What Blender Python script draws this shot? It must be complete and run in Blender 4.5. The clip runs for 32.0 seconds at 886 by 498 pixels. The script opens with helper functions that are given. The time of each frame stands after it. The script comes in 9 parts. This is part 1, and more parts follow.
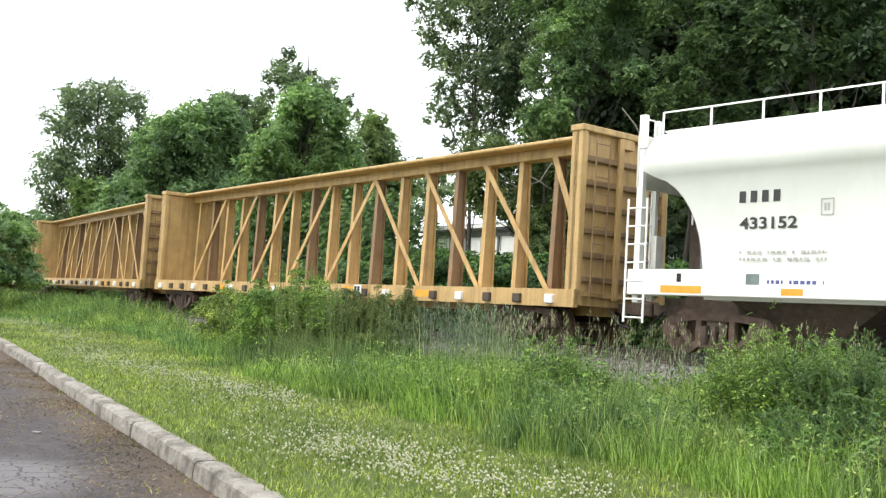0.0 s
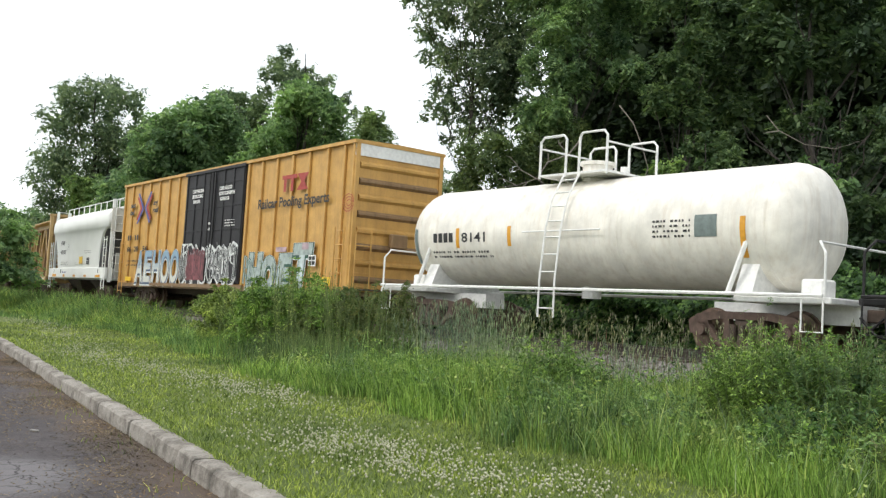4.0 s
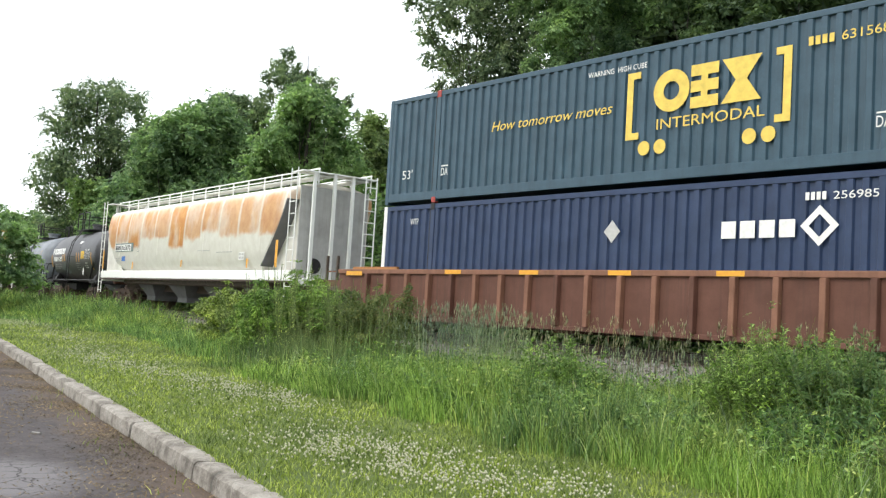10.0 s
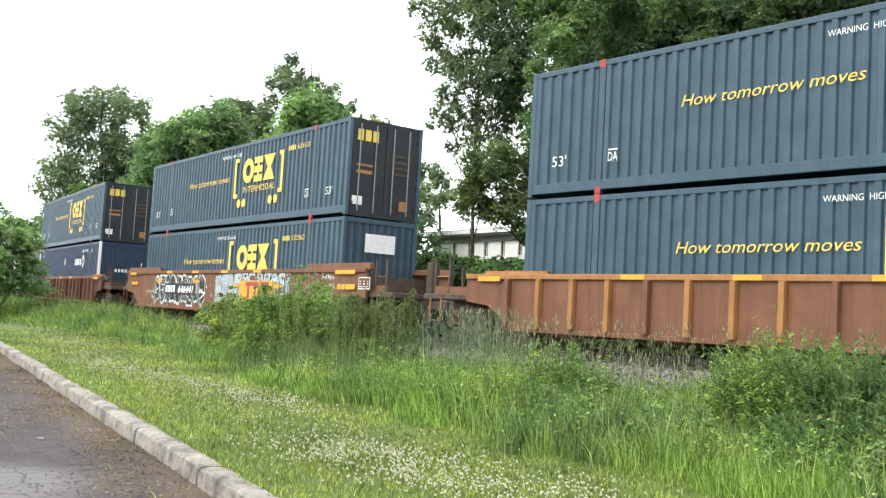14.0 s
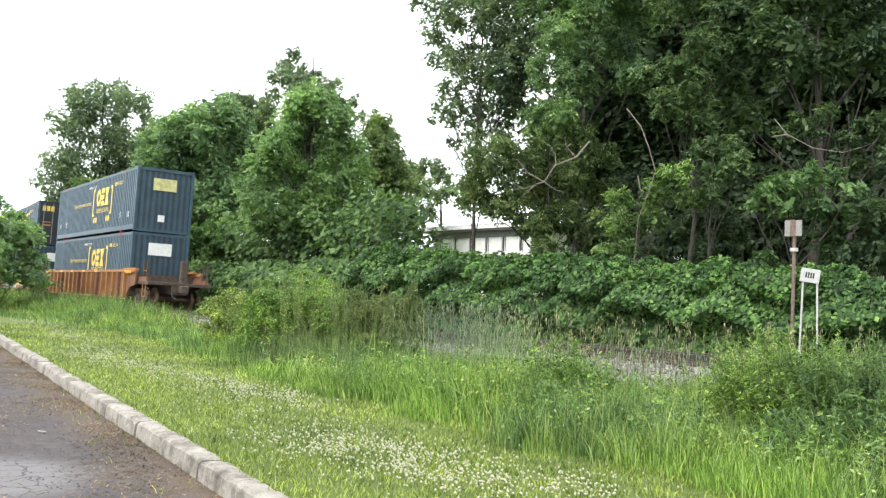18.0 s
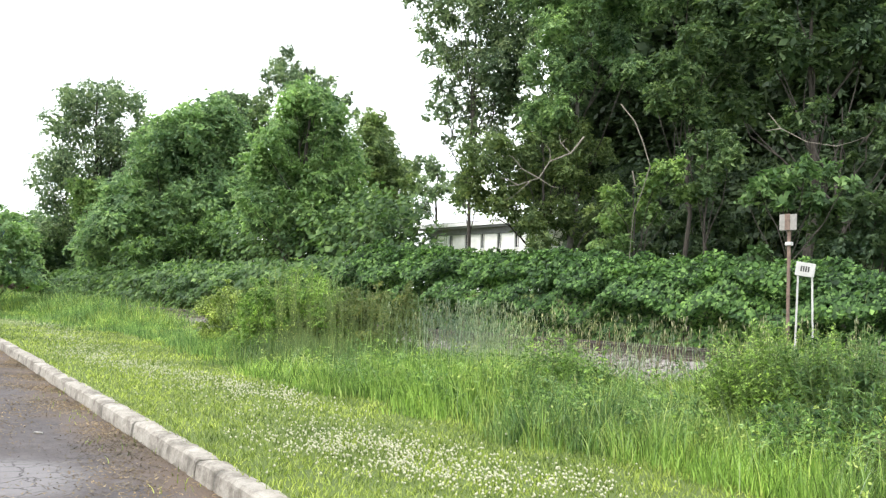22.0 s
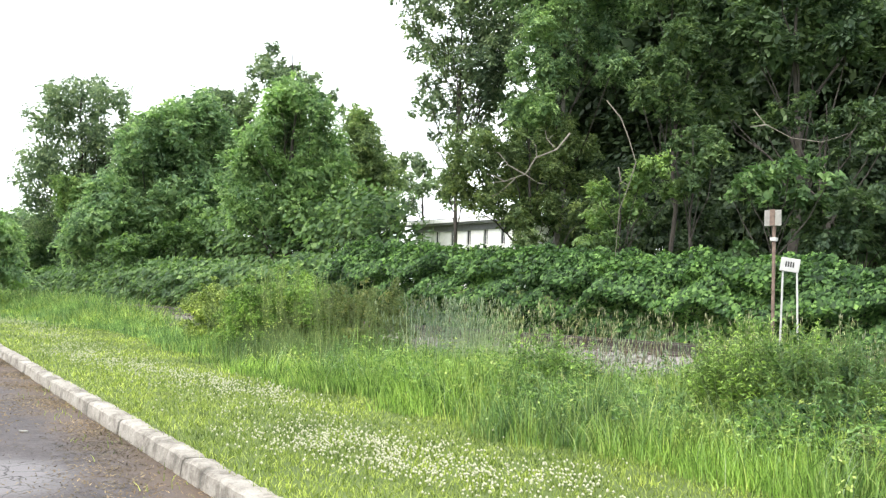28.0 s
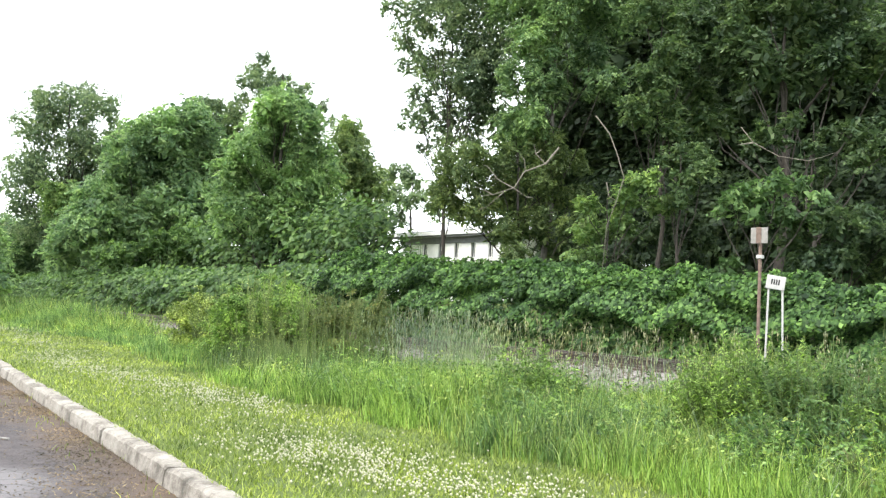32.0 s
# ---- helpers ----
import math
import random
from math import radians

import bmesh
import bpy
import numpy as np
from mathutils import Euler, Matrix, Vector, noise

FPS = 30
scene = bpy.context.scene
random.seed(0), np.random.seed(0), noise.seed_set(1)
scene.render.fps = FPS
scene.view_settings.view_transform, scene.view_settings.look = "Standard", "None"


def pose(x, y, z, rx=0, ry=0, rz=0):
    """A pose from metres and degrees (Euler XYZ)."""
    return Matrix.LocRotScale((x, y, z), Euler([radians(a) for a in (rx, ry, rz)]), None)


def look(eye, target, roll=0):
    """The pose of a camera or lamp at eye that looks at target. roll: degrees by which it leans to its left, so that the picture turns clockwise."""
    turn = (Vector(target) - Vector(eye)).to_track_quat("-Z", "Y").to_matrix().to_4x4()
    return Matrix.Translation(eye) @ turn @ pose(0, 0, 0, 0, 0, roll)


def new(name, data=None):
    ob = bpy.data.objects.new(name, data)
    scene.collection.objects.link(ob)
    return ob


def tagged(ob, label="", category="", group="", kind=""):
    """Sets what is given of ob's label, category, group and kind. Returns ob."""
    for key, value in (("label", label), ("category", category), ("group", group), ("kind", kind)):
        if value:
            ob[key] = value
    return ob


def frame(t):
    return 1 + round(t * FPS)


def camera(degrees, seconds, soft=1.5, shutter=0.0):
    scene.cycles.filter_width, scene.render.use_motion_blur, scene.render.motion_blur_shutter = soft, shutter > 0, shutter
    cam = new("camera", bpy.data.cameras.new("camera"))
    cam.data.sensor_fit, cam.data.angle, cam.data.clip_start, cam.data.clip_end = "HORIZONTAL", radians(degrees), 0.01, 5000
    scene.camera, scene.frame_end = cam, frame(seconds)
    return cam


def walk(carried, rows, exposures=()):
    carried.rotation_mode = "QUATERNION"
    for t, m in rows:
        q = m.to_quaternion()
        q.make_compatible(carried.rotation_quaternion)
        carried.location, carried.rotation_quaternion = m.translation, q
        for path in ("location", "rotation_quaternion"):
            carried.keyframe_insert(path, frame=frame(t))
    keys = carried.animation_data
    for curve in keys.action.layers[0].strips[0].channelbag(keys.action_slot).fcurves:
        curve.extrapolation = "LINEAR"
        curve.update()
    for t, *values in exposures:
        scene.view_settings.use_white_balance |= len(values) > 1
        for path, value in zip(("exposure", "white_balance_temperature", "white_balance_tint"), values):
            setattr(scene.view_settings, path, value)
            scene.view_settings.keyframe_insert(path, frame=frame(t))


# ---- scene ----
EYE = (0.0, 0.0, 0.85)


def aim(yaw, tilt, lean):
    """Pose of the held camera from its turn, tilt and lean."""
    a, b = radians(yaw), radians(tilt)
    way = Vector((-math.sin(a) * math.cos(b), math.cos(a) * math.cos(b), math.sin(b)))
    return look(EYE, Vector(EYE) + way * 10, lean)


cam = camera(48.40, 32.0, soft=1.3)
walk(cam, [  # seconds; degrees turned left of +y, tilt up, lean
    (0, aim(47.69, 3.01, 2.43)), (0.5, aim(47.74, 2.98, 2.52)), (1, aim(47.64, 3.00, 2.49)), (1.5, aim(47.65, 2.99, 2.42)), (2, aim(47.62, 3.02, 2.36)),
    (2.5, aim(47.66, 3.02, 2.35)), (3, aim(47.63, 2.98, 2.19)), (3.5, aim(47.52, 2.86, 2.33)), (5.5, aim(47.68, 2.96, 2.17)), (6, aim(47.67, 2.92, 2.08)),
    (6.5, aim(47.64, 2.86, 2.37)), (7, aim(47.67, 2.94, 2.32)), (7.5, aim(47.67, 2.93, 2.07)), (8, aim(47.69, 2.97, 2.12)), (8.5, aim(47.69, 2.97, 2.12)),
    (9, aim(47.67, 2.96, 2.15)), (9.5, aim(47.68, 2.97, 2.43)), (10, aim(47.66, 3.04, 2.40)), (10.5, aim(47.67, 3.33, 2.51)), (11, aim(47.80, 3.33, 2.41)),
    (11.5, aim(47.84, 3.32, 2.52)), (12, aim(47.81, 3.21, 2.60)), (12.5, aim(47.86, 3.29, 2.52)), (13, aim(47.85, 3.26, 2.41)), (13.5, aim(47.82, 3.30, 2.28)),
    (14, aim(47.90, 3.30, 2.26)), (14.5, aim(47.96, 3.14, 2.33)), (16.5, aim(47.99, 3.15, 2.27)), (17, aim(47.96, 3.13, 2.22)), (17.5, aim(47.96, 3.05, 2.36)),
    (18, aim(47.95, 3.02, 2.50)), (18.5, aim(47.95, 3.06, 2.36)), (19, aim(47.94, 3.09, 2.31)), (19.5, aim(47.95, 3.10, 2.35)), (20, aim(47.97, 3.05, 2.25)),
    (20.5, aim(47.99, 2.98, 2.17)), (21, aim(47.94, 2.85, 2.33)), (21.5, aim(47.86, 2.89, 2.30)), (22, aim(47.68, 2.86, 1.97)), (22.5, aim(47.26, 2.77, 1.54)),
    (23, aim(46.80, 2.65, 1.41)), (23.5, aim(46.76, 2.78, 1.58)), (24, aim(46.84, 2.82, 1.54)), (24.5, aim(46.89, 2.70, 1.57)), (25, aim(46.69, 2.67, 1.66)),
    (25.5, aim(46.32, 2.57, 1.65)), (27.5, aim(46.63, 2.48, 2.07)), (28, aim(46.89, 2.68, 1.78)), (28.5, aim(47.02, 2.95, 1.83)), (29, aim(47.14, 3.01, 1.66)),
    (29.5, aim(46.84, 3.13, 1.92)), (30, aim(46.54, 3.18, 2.33)), (30.5, aim(46.36, 3.26, 2.24)), (31, aim(46.31, 3.42, 2.49)), (31.5, aim(46.27, 3.44, 2.43)),
    (32, aim(46.19, 3.43, 2.63)),
    ],
     exposures=[(0, 0.05), (0.4, -0.03), (1, -0.55), (3, -0.58), (6, -0.1), (7, 0.0), (8, -0.45), (9, -0.55), (10, -0.15), (11, 0.07), (12, 0.11), (13, -0.02), (14, 0.24), (17, 0.39), (23, 0.52), (32, 0.62)])

# track: gentle curve, rail top at z = 0; travel of the train along it
TRACK_Y, BEND, CANT = 17.22, 0.001696, 1.35  # CANT: degrees the bend tips the cars
TRAVEL = [(0, 0.00), (0.5, 5.33), (1, 10.65), (1.5, 15.95), (2, 21.23), (2.5, 26.50), (3, 31.74), (5.5, 57.91), (6, 63.13), (6.5, 68.38), (7, 73.62), (7.5, 78.87), (8, 84.13), (8.5, 89.38), (9, 94.62), (9.5, 99.88), (10, 105.14), (10.5, 110.40), (11, 115.63), (11.5, 120.85), (12, 126.06), (12.5, 131.26), (13, 136.44), (13.5, 141.65), (14, 146.87), (14.5, 152.09), (16.5, 172.98), (17, 178.20), (17.5, 183.47), (18, 188.90), (18.5, 194.38), (19, 199.90), (19.5, 205.46)]

# ---- light ----
world = bpy.data.worlds.new("overcast_sky")
scene.world = world
world.use_nodes = True
wn, wl = world.node_tree.nodes, world.node_tree.links
wn.clear()
sky = wn.new("ShaderNodeTexSky")
sky.sky_type, sky.sun_disc = "NISHITA", False
sky.sun_elevation, sky.sun_rotation = radians(52), radians(200)
sky.air_density, sky.dust_density = 1.0, 4.0
clear = wn.new("ShaderNodeBackground")
clear.inputs["Strength"].default_value = 0.15
wl.new(sky.outputs[0], clear.inputs["Color"])
cloud = wn.new("ShaderNodeBackground")
cloud.inputs["Color"].default_value = (0.93, 0.965, 1.0, 1)
cloud.inputs["Strength"].default_value = 2.3
veil = wn.new("ShaderNodeMixShader")
veil.inputs[0].default_value = 0.82
world_out = wn.new("ShaderNodeOutputWorld")
wl.new(clear.outputs[0], veil.inputs[1])
wl.new(cloud.outputs[0], veil.inputs[2])
wl.new(veil.outputs[0], world_out.inputs[0])

sun_data = bpy.data.lights.new("sun", "SUN")
sun_data.energy, sun_data.angle, sun_data.color = 2.0, radians(14), (1.0, 0.96, 0.9)
sun = new("sun", sun_data)
sun.matrix_world = look((-20, -40, 60), (-10, 10, 0))


# ---- materials ----
def material(name):
    m = bpy.data.materials.new(name)
    m.use_nodes = True
    n, l = m.node_tree.nodes, m.node_tree.links
    return m, n, l, n["Principled BSDF"]


def rgb(c):
    return (c[0], c[1], c[2], 1)


def ramp_node(n, stops):
    r = n.new("ShaderNodeValToRGB")
    e = r.color_ramp.elements
    e[0].position, e[0].color = stops[0][0], rgb(stops[0][1])
    e[1].position, e[1].color = stops[-1][0], rgb(stops[-1][1])
    for pos, col in stops[1:-1]:
        x = e.new(pos)
        x.color = rgb(col)
    return r


def noise_node(n, l, scale, detail=6, rough=0.6, stretch=None):
    tc = n.new("ShaderNodeTexCoord")
    src = tc.outputs["Object"]
    if stretch:
        mp = n.new("ShaderNodeMapping")
        mp.inputs["Scale"].default_value = stretch
        l.new(src, mp.inputs[0])
        src = mp.outputs[0]
    t = n.new("ShaderNodeTexNoise")
    t.inputs["Scale"].default_value, t.inputs["Detail"].default_value, t.inputs["Roughness"].default_value = scale, detail, rough
    l.new(src, t.inputs[0])
    return t


def mix_node(n, l, fac, a, b, mode="MIX"):
    x = n.new("ShaderNodeMix")
    x.data_type, x.blend_type = "RGBA", mode
    for sock, v in ((x.inputs[0], fac), (x.inputs[6], a), (x.inputs[7], b)):
        if isinstance(v, (int, float)):
            sock.default_value = v
        elif isinstance(v, tuple):
            sock.default_value = rgb(v)
        else:
            l.new(v, sock)
    return x.outputs[2]


def bump(n, l, bsdf, height, strength, dist=0.02):
    b = n.new("ShaderNodeBump")
    b.inputs["Strength"].default_value, b.inputs["Distance"].default_value = strength, dist
    l.new(height, b.inputs["Height"])
    l.new(b.outputs[0], bsdf.inputs["Normal"])


def paint(name, base, dirt=(0.09, 0.06, 0.04), amount=0.5, rough=0.55, metal=0.0, streak=True, grime=0.35, patch=2.0, fading=0.82):
    """Weathered paint: large fading, vertical run-off streaks, fine grain."""
    m, n, l, b = material(name)
    big = noise_node(n, l, patch, 5, 0.6)
    fade = ramp_node(n, [(0.3, tuple(c * fading for c in base)), (0.7, tuple(min(1, c * (2 - fading) ** 0.7 + 0.01) for c in base))])
    l.new(big.outputs[0], fade.inputs[0])
    run = noise_node(n, l, 2.2, 6, 0.65, (3.0, 3.0, 0.22) if streak else None)
    mask = ramp_node(n, [(0.48, (0, 0, 0)), (0.78, (amount, amount, amount))])
    l.new(run.outputs[0], mask.inputs[0])
    c1 = mix_node(n, l, mask.outputs[0], fade.outputs[0], dirt)
    fine = noise_node(n, l, 30, 4, 0.7)
    mask2 = ramp_node(n, [(0.5, (0, 0, 0)), (0.75, (grime, grime, grime))])
    l.new(fine.outputs[0], mask2.inputs[0])
    c2 = mix_node(n, l, mask2.outputs[0], c1, tuple(c * 0.55 for c in base))
    l.new(c2, b.inputs["Base Color"])
    b.inputs["Roughness"].default_value, b.inputs["Metallic"].default_value = rough, metal
    bump(n, l, b, fine.outputs[0], 0.12, 0.01)
    return m


def plain(name, base, rough=0.6, metal=0.0, var=0.25, scale=12.0):
    m, n, l, b = material(name)
    t = noise_node(n, l, scale, 5, 0.6)
    r = ramp_node(n, [(0.3, tuple(c * (1 - var) for c in base)), (0.7, tuple(min(1, c * (1 + var)) for c in base))])
    l.new(t.outputs[0], r.inputs[0])
    l.new(r.outputs[0], b.inputs["Base Color"])
    b.inputs["Roughness"].default_value, b.inputs["Metallic"].default_value = rough, metal
    bump(n, l, b, t.outputs[0], 0.15, 0.01)
    return m


def leafy(name, dark, mid, light, rough=0.55, through_light=0.42):
    """Leaf: colour varies from leaf to leaf, light shines through."""
    m, n, l, b = material(name)
    g = n.new("ShaderNodeNewGeometry")
    r = ramp_node(n, [(0.0, dark), (0.55, mid), (1.0, light)])
    l.new(g.outputs["Random Per Island"], r.inputs[0])
    spot = noise_node(n, l, 1.9, 4, 0.65)
    tone = ramp_node(n, [(0.32, (0.58, 0.66, 0.66)), (0.68, (1.46, 1.38, 1.18))])
    l.new(spot.outputs[0], tone.inputs[0])
    broad = noise_node(n, l, 0.45, 3, 0.6)
    tone2 = ramp_node(n, [(0.36, (0.66, 0.70, 0.76)), (0.64, (1.30, 1.26, 1.12))])
    l.new(broad.outputs[0], tone2.inputs[0])
    col = mix_node(n, l, 1.0, r.outputs[0], tone.outputs[0], "MULTIPLY")
    col = mix_node(n, l, 1.0, col, tone2.outputs[0], "MULTIPLY")
    l.new(col, b.inputs["Base Color"])
    b.inputs["Roughness"].default_value, b.inputs["Specular IOR Level"].default_value = rough, 0.3
    t = n.new("ShaderNodeBsdfTranslucent")
    warm = mix_node(n, l, 1.0, col, (1.15, 1.2, 0.85), "MULTIPLY")
    l.new(warm, t.inputs[0])
    mx = n.new("ShaderNodeMixShader")
    mx.inputs[0].default_value = through_light
    l.new(b.outputs[0], mx.inputs[1])
    l.new(t.outputs[0], mx.inputs[2])
    l.new(mx.outputs[0], n["Material Output"].inputs[0])
    return m


M_LAWN = leafy("lawn_grass", (0.066, 0.096, 0.020), (0.200, 0.270, 0.060), (0.425, 0.483, 0.167))
M_TALL = leafy("tall_grass", (0.046, 0.087, 0.018), (0.172, 0.292, 0.066), (0.374, 0.517, 0.167))
M_TALLY = leafy("yellow_grass", (0.056, 0.083, 0.020), (0.235, 0.325, 0.080), (0.517, 0.598, 0.241))
M_TALLB = leafy("blue_grass", (0.043, 0.086, 0.030), (0.145, 0.255, 0.088), (0.310, 0.448, 0.196))
M_STRAW = leafy("seed_heads", (0.150, 0.160, 0.105), (0.270, 0.280, 0.190), (0.440, 0.450, 0.340))
M_MAPLE = leafy("broad_leaves", (0.042, 0.080, 0.040), (0.090, 0.150, 0.070), (0.175, 0.245, 0.120))
M_BRIGHT = leafy("young_leaves", (0.085, 0.155, 0.055), (0.165, 0.265, 0.095), (0.285, 0.390, 0.165))
# greyer, bluer and more translucent: distance haze put into the leaf colour
M_FAR = leafy("hazed_far_leaves", (0.100, 0.150, 0.105), (0.180, 0.250, 0.170), (0.295, 0.365, 0.260), through_light=0.55)
# leaf green darkened to stand in for deep shade inside the wood
M_SHADE = leafy("deep_shade_leaves", (0.024, 0.044, 0.026), (0.049, 0.081, 0.043), (0.092, 0.136, 0.074))
M_UNDER = leafy("undergrowth_leaves", (0.072, 0.114, 0.052), (0.142, 0.204, 0.086), (0.248, 0.314, 0.142))
# raised translucence and blue in these far leaves imitate haze over their darks
M_MID = leafy("mid_green_leaves", (0.112, 0.192, 0.108), (0.194, 0.305, 0.168), (0.310, 0.425, 0.245), through_light=0.55)
M_CONE = leafy("fresh_green_leaves", (0.130, 0.222, 0.104), (0.220, 0.345, 0.168), (0.340, 0.465, 0.250), through_light=0.55)
M_DULLTREE = leafy("olive_leaves", (0.115, 0.175, 0.088), (0.195, 0.275, 0.135), (0.300, 0.375, 0.195), through_light=0.55)
# half-darkened leaf green; the wood's partial shade is in the colour
M_DEEP = leafy("half_shade_leaves", (0.034, 0.064, 0.034), (0.070, 0.118, 0.057), (0.132, 0.190, 0.096))
M_BRAMBLE = leafy("bramble_leaves", (0.046, 0.095, 0.038), (0.096, 0.174, 0.063), (0.182, 0.285, 0.108))
M_HAY = leafy("pale_stalks", (0.140, 0.190, 0.125), (0.240, 0.310, 0.215), (0.390, 0.465, 0.345))
M_BROADLEAF = leafy("large_pale_leaves", (0.055, 0.110, 0.045), (0.108, 0.195, 0.078), (0.205, 0.310, 0.142))
M_KNOT = leafy("knotweed_leaves", (0.015, 0.040, 0.013), (0.066, 0.145, 0.043), (0.178, 0.310, 0.101))
# paler green that puts light on the boughs and haze into the colour
M_SLIM = leafy("lit_bough_leaves", (0.082, 0.145, 0.076), (0.172, 0.280, 0.135), (0.310, 0.430, 0.225))
M_BUSH = leafy("bush_leaves", (0.053, 0.102, 0.024), (0.155, 0.270, 0.062), (0.333, 0.483, 0.149))
M_DULL = leafy("dull_leaves", (0.072, 0.108, 0.040), (0.120, 0.156, 0.059), (0.204, 0.216, 0.092))
M_CLOVER = plain("clover_white", (0.42, 0.42, 0.29), 0.8, 0, 0.1)
M_DOCK = leafy("brown_stalks", (0.090, 0.065, 0.050), (0.155, 0.115, 0.090), (0.240, 0.190, 0.155))
M_PALEBARK = plain("grey_bark", (0.125, 0.115, 0.10), 0.9, 0, 0.35, 6)
M_BARK = plain("bark", (0.046, 0.039, 0.032), 0.9, 0, 0.45, 6)
M_DEAD = plain("dead_wood", (0.19, 0.17, 0.14), 0.9, 0, 0.3, 8)
M_STEM = plain("stems", (0.12, 0.17, 0.05), 0.8, 0, 0.3, 8)

M_YELLOW = paint("freight_yellow", (0.56, 0.32, 0.085), (0.20, 0.11, 0.045), 0.35)
M_TAN = paint("faded_tan_yellow", (0.50, 0.33, 0.13), (0.14, 0.085, 0.045), 0.7)
M_TANDARK = paint("rusty_and_shade_tan", (0.25, 0.155, 0.075), (0.09, 0.05, 0.03), 0.7)
M_WHITE = paint("hopper_white", (0.80, 0.81, 0.77), (0.60, 0.57, 0.50), 0.10, 0.5, grime=0.03, patch=0.7, fading=0.94)
M_CREAM = paint("tank_cream", (0.80, 0.77, 0.69), (0.42, 0.30, 0.17), 0.35, 0.45, grime=0.08)
M_GREYTANK = paint("tank_grey", (0.17, 0.19, 0.215), (0.20, 0.16, 0.10), 0.35, 0.5, grime=0.2)
M_BLACKTANK = paint("tank_black", (0.038, 0.038, 0.042), (0.10, 0.09, 0.085), 0.35, 0.45, grime=0.2)
M_BLUE = paint("container_blue", (0.029, 0.072, 0.106), (0.016, 0.034, 0.048), 0.55, 0.45)
# darkened copy of the container blue; paints the shade on the ends
M_ENDSHADE = paint("container_end_shade_blue", (0.017, 0.037, 0.054), (0.012, 0.022, 0.03), 0.5, 0.6)
M_NAVY = paint("container_navy", (0.012, 0.032, 0.088), (0.010, 0.018, 0.045), 0.4, 0.5)
M_DARKEND = paint("container_door", (0.011, 0.017, 0.024), (0.035, 0.024, 0.018), 0.5, 0.7)
M_RUSTCAR = paint("rusty_brown", (0.115, 0.044, 0.026), (0.05, 0.024, 0.016), 0.7, 0.75)
M_RUSTORANGE = paint("rusty_orange", (0.175, 0.074, 0.036), (0.07, 0.032, 0.02), 0.7, 0.75)
M_ORANGERIB = paint("orange_rib", (0.34, 0.155, 0.045), (0.16, 0.065, 0.03), 0.6, 0.7)
M_STEEL = plain("dirty_steel", (0.085, 0.062, 0.047), 0.7, 0.3, 0.35, 8)
M_TRUCK = plain("truck_casting", (0.10, 0.066, 0.05), 0.8, 0.1, 0.4, 7)
M_IRON = plain("black_iron", (0.025, 0.024, 0.024), 0.6, 0.4, 0.3, 10)
M_WHEEL = plain("worn_wheel", (0.14, 0.095, 0.07), 0.5, 0.6, 0.35, 8)
M_DOORBLACK = paint("boxcar_door_black", (0.012, 0.011, 0.014), (0.035, 0.03, 0.028), 0.35, 0.65, grime=0.2)
M_RAIL = plain("rail_steel", (0.10, 0.085, 0.075), 0.45, 0.7, 0.3, 20)
M_TIE = plain("tie_wood", (0.085, 0.065, 0.05), 0.9, 0, 0.4, 9)
M_SIGNWHITE = plain("sign_white", (0.46, 0.46, 0.44), 0.6, 0, 0.12, 10)
M_SIGNRUST = plain("sign_rust", (0.17, 0.12, 0.095), 0.8, 0.1, 0.35, 10)
M_SIGNGREY = plain("sign_grey", (0.26, 0.25, 0.23), 0.7, 0.1, 0.25, 10)
M_PLASTER = plain("white_siding", (0.85, 0.85, 0.83), 0.8, 0, 0.08, 3)
M_ROOF = plain("house_roof", (0.22, 0.22, 0.23), 0.8, 0, 0.2, 5)
M_GLASS = plain("dark_glass", (0.03, 0.035, 0.04), 0.15, 0, 0.2, 4)
M_LETTERW = plain("white_lettering", (0.75, 0.75, 0.72), 0.6, 0, 0.12, 9)
M_LETTERK = plain("black_lettering", (0.03, 0.03, 0.03), 0.6, 0, 0.2, 9)
M_LETTERY = plain("yellow_lettering", (0.72, 0.52, 0.10), 0.6, 0, 0.15, 6)
M_RED = plain("red_lettering", (0.35, 0.05, 0.04), 0.6, 0, 0.2, 9)
M_VIOLET = plain("blue_lettering", (0.09, 0.10, 0.28), 0.6, 0, 0.2, 9)
M_SIGNY = plain("yellow_placard", (0.75, 0.48, 0.03), 0.6, 0, 0.1, 9)
M_STRIPE = plain("orange_stripe", (0.68, 0.33, 0.03), 0.5, 0, 0.12, 9)
M_GRAF_W = plain("graffiti_white", (0.66, 0.68, 0.66), 0.55, 0, 0.25, 5)
M_GRAF_B = plain("graffiti_pale_blue", (0.34, 0.48, 0.55), 0.55, 0, 0.3, 5)
M_GRAF_G = plain("graffiti_green", (0.028, 0.085, 0.06), 0.55, 0, 0.3, 5)
M_GRAF_P = plain("graffiti_pink", (0.24, 0.075, 0.085), 0.55, 0, 0.35, 5)
M_GRAF_K = plain("graffiti_black", (0.018, 0.016, 0.02), 0.5, 0, 0.3, 5)
M_GRAF_T = plain("graffiti_silver", (0.33, 0.39, 0.37), 0.55, 0, 0.35, 5)
M_GRAF_N = plain("graffiti_navy", (0.09, 0.125, 0.19), 0.55, 0, 0.3, 5)
M_GRAF_Q = plain("graffiti_mauve", (0.40, 0.29, 0.32), 0.55, 0, 0.4, 4)


